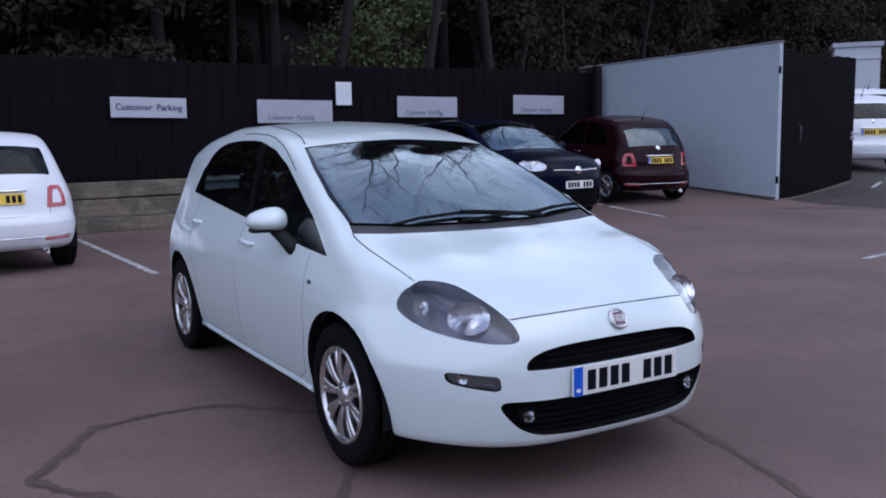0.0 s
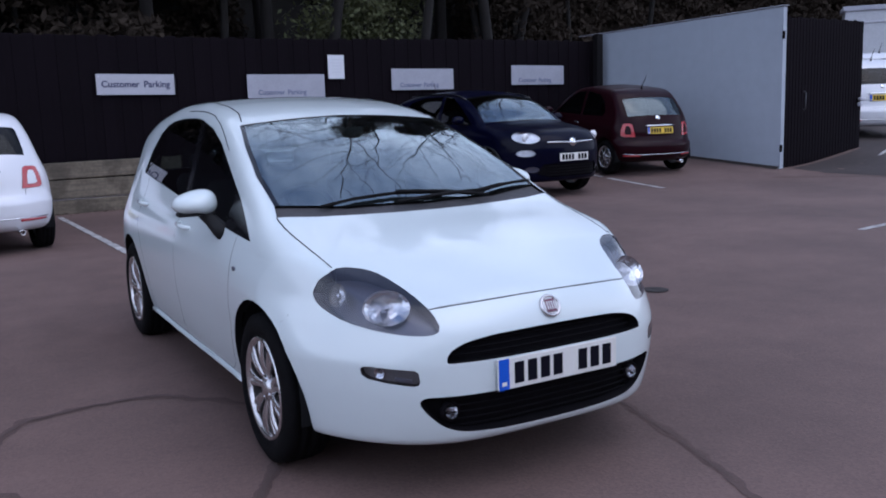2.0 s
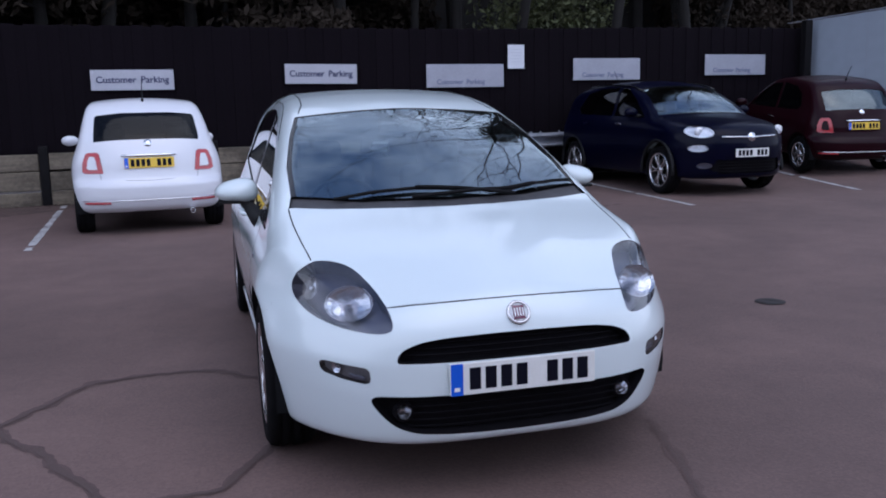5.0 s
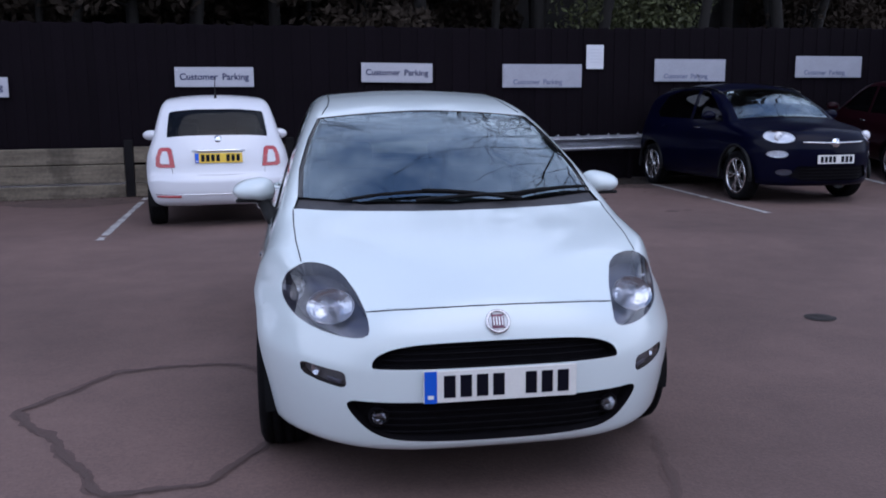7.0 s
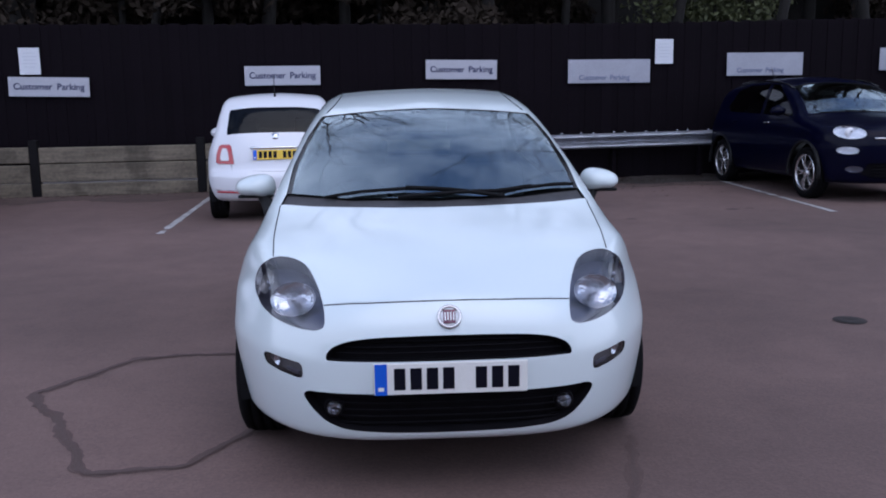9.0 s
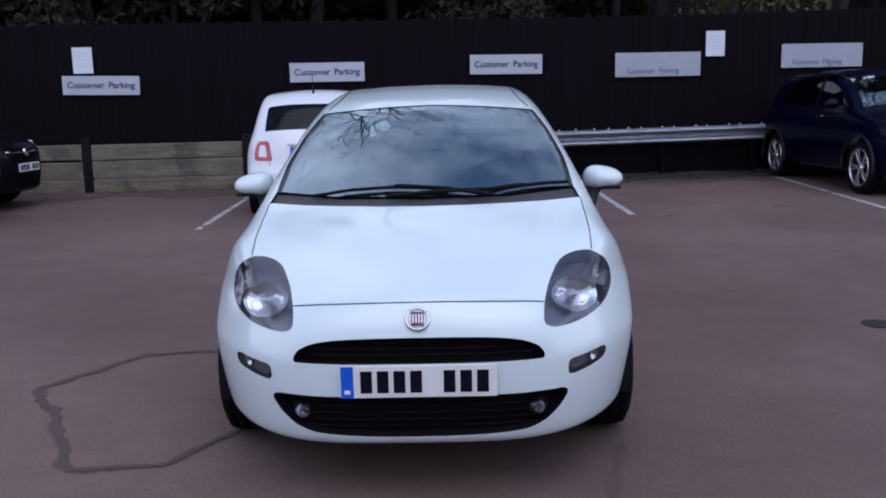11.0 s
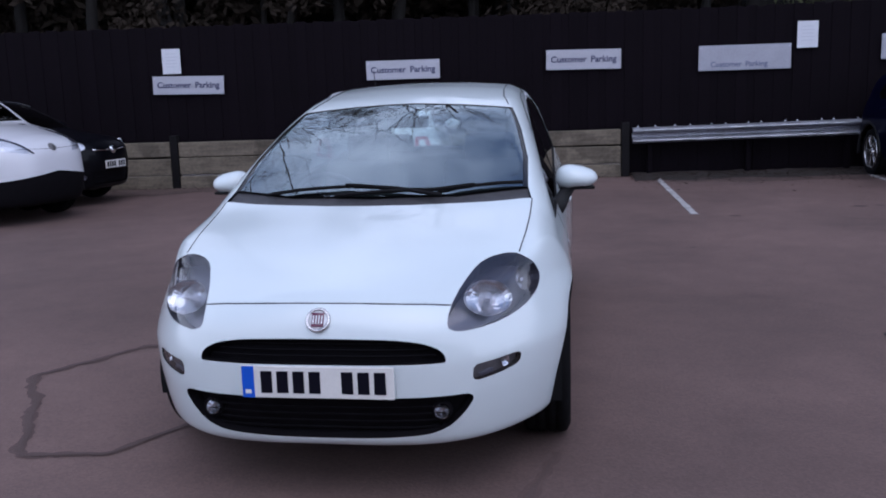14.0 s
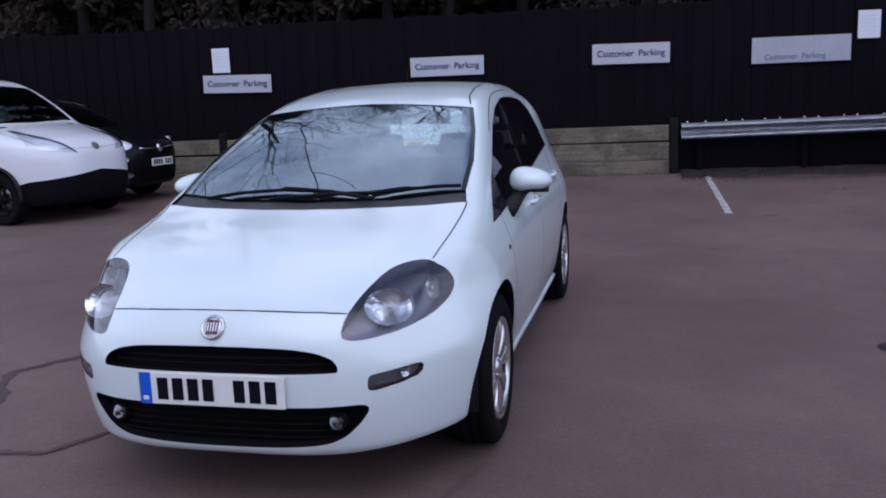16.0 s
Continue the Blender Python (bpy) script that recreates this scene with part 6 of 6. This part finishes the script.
def small_van(label, m):
    """A white electric van with a short sloping nose and a black lower bumper."""
    P = dict(size=(4.56, 1.755, 1.85), low=0.22, edge=0.10, sweep=0.85, sweep_tail=0.2,
             top=spline((0.05, 0.92), (0.15, 1.0), (0.4, 1.08), (0.7, 1.145), (1.06, 1.21), (1.42, 1.46), (1.82, 1.70), (2.08, 1.79), (2.5, 1.84), (3.2, 1.85), (4.3, 1.82), (4.5, 1.75)),
             crown=spline((0, 0.22), (0.5, 0.16), (1.0, 0.08), (2.0, 0.08), (4.5, 0.08)),
             side=spline((0.2, 0.80), (0.4, 0.86), (0.7, 0.877), (1.0, 0.87), (1.15, 0.85), (1.4, 0.80), (1.7, 0.735), (1.9, 0.68)),
             plan=spline((0, 0.95), (0.8, 1.0), (3.0, 1.0), (4.56, 0.98)),
             nose=spline((0.2, 0.10), (0.35, 0.03), (0.55, 0.0), (0.75, 0.01), (0.92, 0.06), (1.0, 0.14), (1.1, 0.3)),
             tail=spline((0.2, 4.5), (0.5, 4.56), (1.0, 4.54), (1.8, 4.42)))
    S = car_skin(P, 0.05)
    car = thing("small_van", label, "van")
    FW = (0, -1, 0)
    front = lambda c: c.y < 1.0
    panes = [("windscreen", S.cut("ws", [[(-0.72, 1.17, 1.2), (0, 1.06, 1.21), (0.72, 1.17, 1.2), (0.60, 1.90, 1.70), (0, 1.84, 1.71), (-0.60, 1.90, 1.70)]], (0, -0.5, 0.8), lambda c: 0.6 < c.y < 2.2 and c.z > 1.1))]
    for s in (-1, 1):
        panes.append(("side_window", S.cut(f"f{s}", [[(s * 0.8, *p) for p in [(1.34, 1.11), (2.25, 1.13), (2.25, 1.62), (1.97, 1.62), (1.52, 1.34)]]], (s, 0, 0), lambda c, s=s: c.x * s > 0.3)))
    lower = S.cut("lower", [[(-0.98, 0, 0.50), (-0.78, 0, 0.525), (-0.58, 0, 0.635), (-0.43, 0, 0.665), (0.43, 0, 0.665), (0.58, 0, 0.635), (0.78, 0, 0.525), (0.98, 0, 0.50), (0.98, 0, 0.1), (-0.98, 0, 0.1)]], FW, lambda c: c.y < 0.5)
    lamps = {s: S.cut(f"h{s}", [[(s * p[0], 0, p[1]) for p in [(0.30, 0.842), (0.42, 0.848), (0.53, 0.868), (0.66, 0.895), (0.755, 0.928), (0.72, 1.00), (0.61, 1.135), (0.56, 1.128), (0.49, 1.05)]]], FW, lambda c: c.y < 1.1) for s in (-1, 1)}
    shell_parts(S, car, M_PAINT2, panes, (0.80, 3.52), (0.32, 0.20, 6, 0.76, 0.0), "white painted body panels", M_GRILLE, M_DARKGLASS)
    S.mesh("lower_bumper", lower, M_GRILLE, car, "black lower bumper", offset=-0.004)
    for s in (-1, 1):
        lp = S.mesh("headlight", lamps[s], M_LAMPPALE, car, "long swept headlight", offset=-0.03)
        S.rim("headlight_edge", lamps[s], 0.033, M_LAMPGREY, lp)
        S.mesh("lens", lamps[s], M_LAMPGLASS, lp, offset=0.001).visible_shadow = False
        small_mirror(car, M_PAINT2, s, 0.98, 1.60, 1.22)
        bm = bmesh.new()
        pts = [(s * 0.872, 0.80 + 0.375 * math.cos(a), 0.33 + 0.375 * math.sin(a)) for a in np.linspace(-0.1, math.pi + 0.1, 24)]
        tube(bm, pts, 0.02, 6)
        part("arch_trim", bm, M_BLACK, car)
        shut(S, [(s * 0.66, 0.30, 2.2), (s * 0.72, 0.6, 2.2), (s * 0.73, 0.9, 2.2)], (0, 0, -1), car)
        shut(S, [(s * 1.5, 1.34, 1.1), (s * 1.5, 1.30, 0.7), (s * 1.5, 1.25, 0.3)], (-s, 0, 0), car)
        shut(S, [(s * 1.5, 2.32, 1.65), (s * 1.5, 2.32, 0.7), (s * 1.5, 2.32, 0.3)], (-s, 0, 0), car)
    shut(S, [(-0.5, -0.6, 0.90), (0, -0.6, 0.885), (0.5, -0.6, 0.90)], (0, 1, 0), car)
    c = S.drop([(0, -0.6, 0.905)], (0, 1, 0))[0]
    n = Vector(S.normals([c])[0])
    bm = bmesh.new()
    lathe(bm, [(0.0, 0.055), (0.01, 0.05), (0.012, 0.0005)], 20, "Z", Matrix.Translation(c) @ n.to_track_quat("Z", "Y").to_matrix().to_4x4())
    part("badge", bm, M_LAMPDARK, car, "round dark grey badge")
    cabin(car, 0.42, 1.35, 2.6, 0.5, -1)
    car.matrix_world = m
    return car


def parked(x, y, heading, k=1.0):
    """The pose of a car whose nose is at (x, y); heading in degrees, 0 looks towards -y and turns anticlockwise."""
    a = radians(heading)
    z0, z1 = (ground_z(x - d * math.sin(a), y + d * math.cos(a)) for d in (0.7, 3.0))
    pitch = math.degrees(math.atan2(z1 - z0, 2.3))
    return pose(x, y, z0 - 0.7 * (z1 - z0) / 2.3, 0, 0, heading) @ pose(0, 0, 0, pitch) @ Matrix.Diagonal((k, k, k, 1))


city_car(M_PAINT2, "small white city car with yellow rear plate, nose to fence", parked(-1.915, 11.30, 185.5, 1.035))
city_car(M_RED, "small dark red city car parked beside the white wall", parked(9.87, 12.85, 172, 1.035))
far_car = city_car(M_PAINT2, "small white city car on the ramp beyond the black fence", parked(18.3, 13.1, 150, 1.16))
copy_thing(far_car, pose(22.4, 15.6, 0.85, 0, 0, 150))
crossover(M_BLUE, "dark blue crossover car parked nose outwards by the fence", parked(6.48, 8.065, 2.8, 1.06))
crossover(M_NIGHT, "black car parked behind the white van", pose(-5.80, 9.32, 0, 0, 0, 87))
small_van("white van with black lower bumper parked across the yard", parked(-5.49, 7.39, 80, 1.03))


def outbuilding():
    """White-rendered buildings at the top of the ramp, with a dark doorway between them."""
    for x, y, w, d, h, turn, lab in ((23.3, 14.9, 1.3, 1.2, 3.33, -50, "narrow white-rendered outbuilding with flat coping at ramp top"), (26.9, 12.6, 3.4, 3.0, 3.35, -33, "low white-rendered garage at ramp top")):
        t = thing("outbuilding", lab, "building", pose(x, y, 0.6, 0, 0, turn))
        part("wall", box_bm((w, d, h), Matrix.Translation((0, 0, h / 2)), 0.01, 1), M_RENDER, t, smooth=False)
        part("coping", box_bm((w + 0.14, d + 0.14, 0.14), Matrix.Translation((0, 0, h + 0.07)), 0.01, 1), M_SIGN2, t, smooth=False)
        part("cornice", box_bm((w + 0.06, d + 0.06, 0.06), Matrix.Translation((0, 0, h - 0.35)), 0.01, 1), M_SIGN, t, smooth=False)
        if w > 3:
            part("door", box_bm((2.3, 0.06, 2.0), Matrix.Translation((0.1, -d / 2 - 0.01, 1.0)), 0.01, 1), M_BLACK, t, "dark garage door", smooth=False)


outbuilding()

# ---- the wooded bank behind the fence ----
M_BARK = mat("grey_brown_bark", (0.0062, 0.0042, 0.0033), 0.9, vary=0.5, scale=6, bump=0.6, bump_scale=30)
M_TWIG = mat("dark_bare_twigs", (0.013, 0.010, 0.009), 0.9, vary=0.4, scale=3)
M_LEAF = mat("dark_evergreen_leaf", (0.040, 0.031, 0.0245), 0.85, vary=0.3, scale=3, island=True, spec=0.06)
M_LEAF2 = mat("yellow_green_leaf", (0.078, 0.086, 0.032), 0.7, vary=0.5, scale=3, island=True)
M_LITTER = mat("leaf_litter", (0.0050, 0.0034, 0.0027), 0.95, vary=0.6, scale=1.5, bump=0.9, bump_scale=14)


def bank_z(x, y):
    d = y - fence_y(x) - 0.4
    return 0.2 + 0.75 * max(0, d) * smooth01(d / 6 + 0.25) + 0.5 * noise.noise(Vector((x * 0.35, y * 0.35, 0))) * smooth01(d / 3)


def bank():
    xs, ds = np.arange(-46, 62, 1.0), [0.0, 0.5, 1, 1.6, 2.3, 3, 4, 5, 6.5, 8, 10, 12.5, 15, 18, 22, 27, 34]
    verts = [(x, fence_y(x) + 0.4 + d + (5.5 * smooth01((x - 11) / 4)), bank_z(x, fence_y(x) + 0.4 + d)) for d in ds for x in xs]
    n = len(xs)
    faces = [(j * n + i, j * n + i + 1, (j + 1) * n + i + 1, (j + 1) * n + i) for j in range(len(ds) - 1) for i in range(n - 1)]
    me = bpy.data.meshes.new("bank")
    me.from_pydata(verts, [], faces)
    me.polygons.foreach_set("use_smooth", [True] * len(me.polygons))
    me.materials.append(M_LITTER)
    tagged(new("ground_bank", me), "steep bank of dark leaf litter behind the fence", "bank", kind="structure")


def leaves(name, centres, count, spread, size, material, parent, seed):
    """Many small folded leaves, gathered in clumps."""
    rng = np.random.default_rng(seed)
    n = count * len(centres)
    c = np.repeat(np.array(centres, float), count, axis=0)
    d = rng.normal(size=(n, 3))
    d /= np.linalg.norm(d, axis=1)[:, None]
    r = rng.random(n) ** 0.45
    p = c + d * r[:, None] * np.repeat(np.array(spread, float), count, axis=0)[:, None] * np.array([1, 1, 0.8])
    a, b = rng.normal(size=(n, 3)), rng.normal(size=(n, 3))
    a /= np.linalg.norm(a, axis=1)[:, None]
    b -= a * (a * b).sum(1)[:, None]
    b /= np.linalg.norm(b, axis=1)[:, None]
    s = size * (0.6 + 0.8 * rng.random(n))[:, None]
    v = np.stack([p - a * s, p + b * s * 0.42 + np.cross(a, b) * s * 0.15, p + a * s, p - b * s * 0.42 + np.cross(a, b) * s * 0.15], 1).reshape(-1, 3)
    me = bpy.data.meshes.new(name)
    me.vertices.add(len(v))
    me.vertices.foreach_set("co", v.ravel())
    me.loops.add(n * 4)
    me.loops.foreach_set("vertex_index", np.arange(n * 4))
    me.polygons.add(n)
    me.polygons.foreach_set("loop_start", np.arange(0, n * 4, 4))
    me.update(calc_edges=True)
    me.materials.append(material)
    ob = new(name, me)
    ob.parent = parent
    return ob


def kinked(pts, rad, depth):
    """Split each stretch of a limb in three and bend it at the joints, as twigs grow."""
    if depth == 0:
        return pts, rad
    out, r = [pts[0]], [rad[0]]
    for a, b, ra, rb in zip(pts, pts[1:], rad, rad[1:]):
        span = (b - a).length
        for k in (1, 2):
            q = a.lerp(b, k / 3)
            out.append(q + noise.noise_vector(q * (5.0 / max(span, 0.2))) * span * 0.17)
            r.append(ra + (rb - ra) * k / 3)
        out.append(b)
        r.append(rb)
    return out, r


def bare_tree(seed, height, label, ivy=False):
    """A tapered trunk with forking limbs and a crown of fine bare twigs."""
    rng = random.Random(seed)
    t = thing("bare_tree", label, "tree", None, "trees on the bank")
    trunk, crown = bmesh.new(), bmesh.new()
    tips = []

    def limb(p, d, length, radius, depth):
        pts, rad = [p], [radius]
        n = 4 if depth else 7
        for i in range(n):
            d = (d + Vector((rng.uniform(-1, 1), rng.uniform(-1, 1), rng.uniform(-0.5, 0.9))) * (0.10 if depth == 0 else 0.24)).normalized()
            p = p + d * length / n
            pts.append(p)
            rad.append(radius * (1 - 0.62 * (i + 1) / n))
        tube(trunk if depth < 2 else crown, *kinked(pts, rad, depth), (9, 7, 5, 4, 3)[min(depth, 4)], cap=depth < 2)
        if depth >= 4:
            tips.append(p)
            return
        kids = (9, 5, 4, 4)[depth]
        for k in range(kids):
            f = 0.38 + 0.62 * (k + rng.random()) / kids if depth == 0 else 0.25 + 0.75 * (k + rng.random()) / kids
            j = min(n - 1, int(f * n))
            q = pts[j].lerp(pts[j + 1], f * n - j)
            dd = (pts[j + 1] - pts[j]).normalized()
            out = dd.orthogonal().normalized()
            out.rotate(Matrix.Rotation(rng.uniform(0, 6.28), 3, dd))
            nd = (dd * rng.uniform(0.3, 0.8) + out * rng.uniform(0.6, 1.0) + Vector((0, 0, 0.15))).normalized()
            limb(q, nd, length * rng.uniform(0.42, 0.62) * (0.8 if depth == 0 else 1), rad[j] * rng.uniform(0.45, 0.6), depth + 1)

    limb(Vector((0, 0, -0.4)), Vector((rng.uniform(-0.06, 0.06), rng.uniform(-0.10, 0.0), 1)).normalized(), height * 0.78, 0.0100 * height * 0.8, 0)
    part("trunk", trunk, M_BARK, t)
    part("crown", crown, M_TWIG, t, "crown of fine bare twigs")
    if ivy:
        cs = [(0.15 * math.sin(k * 2.1), 0.15 * math.cos(k * 1.7), 0.6 + k * height * 0.055) for k in range(12)]
        leaves("ivy", cs, 330, [0.55 + 0.35 * ((k * 7) % 5) / 5 for k in range(12)], 0.07, M_LEAF, t, seed)
    return t


def bush(seed, size, label, material, clumps=10, per=330, leaf=0.07):
    rng = random.Random(seed)
    t = thing("bush", label, "bush", None, "bushes on the bank")
    bm = bmesh.new()
    cs, sp = [], []
    for k in range(clumps):
        a = rng.uniform(0, 6.28)
        r = rng.random() ** 0.5 * 0.62 * size
        c = Vector((r * math.cos(a), r * math.sin(a), size * rng.uniform(0.25, 1.25)))
        cs.append(tuple(c))
        sp.append(size * rng.uniform(0.28, 0.5))
        tube(bm, [(0.1 * math.cos(a), 0.1 * math.sin(a), -0.3), (c.x * 0.4, c.y * 0.4, c.z * 0.55), tuple(c)], [0.03 * size, 0.018 * size, 0.006], 5)
    part("stem", bm, M_BARK, t)
    leaves("foliage", cs, per, sp, leaf, material, t, seed)
    return t


def set_in_woods(proto, spots, scale=(0.85, 1.25), seed=1, reach=0.0):
    rng = random.Random(seed)
    for i, (x, d) in enumerate(spots):
        y = fence_y(x) + 0.4 + d
        base = bank_z(x, y)
        y += 5.5 * smooth01((x - 11) / 4)
        k = rng.uniform(*scale)
        if reach:
            k = min(k, (d + 0.3) / reach)
        m = pose(x, y, base, 0, 0, rng.uniform(0, 360)) @ Matrix.Diagonal((k, k, k * rng.uniform(0.9, 1.15), 1))
        if i == 0:
            proto.matrix_world = m
        else:
            c = copy_thing(proto, m)
            c.matrix_basis = m


bank()
rng = random.Random(11)
set_in_woods(bare_tree(3, 14.5, "tall bare tree with grey-brown trunk on bank"), [(-6.5, 1.6), (10.0, 2.4), (5.3, 1.6), (4.4, 2.6), (7.2, 1.1), (9.6, 1.4), (-8.2, 1.5), (-4.6, 1.4), (16.0, 3.5), (-16, 3.0), (22, 3.0), (27, 4.0)], seed=2)
set_in_woods(bare_tree(8, 15.0, "tall ivy-clad bare tree on bank", True), [(10.2, 1.8), (-5.0, 3.2), (13.5, 2.5), (-11.5, 2.4), (-22, 4), (19, 3), (31, 4)], seed=3)
set_in_woods(bare_tree(12, 17.5, "very tall bare tree reaching over the fence"), [(-2.6, 1.5)], (1.0, 1.05), seed=9)
set_in_woods(bare_tree(21, 10.0, "slender bare sapling with pale trunk on bank"), [(-5.2, 2.4), (-0.4, 2.6), (3.4, 2.3), (7.4, 2.5), (10.6, 2.4), (-9.6, 2.5), (2.5, 5.0), (-2.0, 5.5), (6.6, 5.2), (11.5, 3.0), (-7.0, 2.6), (-12.6, 2.2), (14.6, 2.0), (17.6, 2.4), (4.4, 3.2), (0.6, 3.3), (8.6, 3.4)], seed=4)
ev = [(x + rng.uniform(-0.7, 0.7), d + rng.uniform(-0.4, 0.4)) for d, step in ((1.6, 2.3), (3.6, 2.4), (6.0, 2.8), (9.0, 3.4)) for x in np.arange(-20, 44, step)]
ev = [(x, d) for x, d in ev if not (4.4 < x < 10.4 and d < 5.2)]
set_in_woods(bush(5, 1.5, "dense dark evergreen bush on bank", M_LEAF, 11, 360, 0.085), ev[0::3], (0.9, 1.5), 5, 1.75)
set_in_woods(bush(6, 1.5, "dense dark evergreen bush on bank", M_LEAF, 11, 360, 0.085), ev[1::3], (0.9, 1.5), 6, 1.75)
set_in_woods(bush(7, 1.5, "dense dark evergreen bush on bank", M_LEAF, 11, 360, 0.085), ev[2::3], (0.9, 1.5), 7, 1.75)
set_in_woods(bush(9, 1.75, "yellow-green leafy bush on the bank above the fence", M_LEAF2, 14, 560, 0.05), [(6.75, 2.5)], (1.35, 1.35), 8)


def evergreen(seed, height, label, low=0.08):
    """A tall dark evergreen: a straight tapered trunk, short limbs and many leafy clumps."""
    rng = random.Random(seed)
    t = thing("evergreen_tree", label, "tree", None, "evergreens on the bank")
    bm = bmesh.new()
    tube(bm, [(0, 0, -0.4), (0.05, 0, height * 0.5), (0, 0.06, height)], [0.16, 0.10, 0.02], 9)
    cs, sp = [], []
    for k in range(46):
        z = height * (low + (1 - low) * k / 46)
        a = k * 2.4 + rng.uniform(-0.4, 0.4)
        r = (0.25 + 1.35 * (1 - z / height) ** 0.6) * rng.uniform(0.35, 1.0)
        c = (r * math.cos(a), r * math.sin(a), z)
        tube(bm, [(0, 0, z - 0.25), c], [0.03, 0.008], 4)
        cs.append(c)
        sp.append(rng.uniform(0.45, 0.8))
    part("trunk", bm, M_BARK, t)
    leaves("crown", cs, 210, sp, 0.10, M_LEAF, t, seed)
    return t


# evergreens fill the woods; their unseen tops are added to block sky light
far = [(-19 + 3.1 * k + rng.uniform(-0.6, 0.6), 3.2 + 2.2 * (k % 2) + rng.uniform(-0.4, 0.4)) for k in range(18)]
far = [(x, d) for x, d in far if not (4.2 < x < 10.0 and d < 5.6)] + [(9 + 2.6 * k, 8.5 + 2.5 * (k % 3)) for k in range(16)] + [(29.5, 1.0), (31.5, 0.6), (33.2, 1.2), (35.0, 0.8), (36.8, 1.3), (39.0, 1.0), (41.5, 1.4), (44.0, 1.2)]
set_in_woods(evergreen(31, 6.0, "dark evergreen tree on the wooded bank"), far[0::2], (0.9, 1.2), 12)
set_in_woods(evergreen(32, 7.0, "dark evergreen tree on the wooded bank"), far[1::2], (0.9, 1.2), 13)
set_in_woods(evergreen(33, 14.0, "tall dark pine with a bare lower trunk on bank", 0.55), [(8.7, 2.4), (12.4, 2.2), (15.5, 4.5)], (0.95, 1.1), 14)
# added trees with crowns out of view, there to shade the fence side
set_in_woods(evergreen(35, 7.4, "dark evergreen with a bare lower trunk by the fence", 0.42), [(-9.4, 1.4), (-6.6, 1.9), (-3.4, 1.4), (-1.0, 1.9), (1.7, 1.4), (4.2, 2.0), (10.8, 2.2), (-12.4, 1.9)], (0.9, 1.0), 16)
set_in_woods(evergreen(34, 11.0, "tall dark evergreen tree above the ramp"), [(33.0, 2.6), (35.6, 3.2), (38.2, 2.6), (41.0, 3.4), (44.0, 3.0)], (0.95, 1.15), 15)
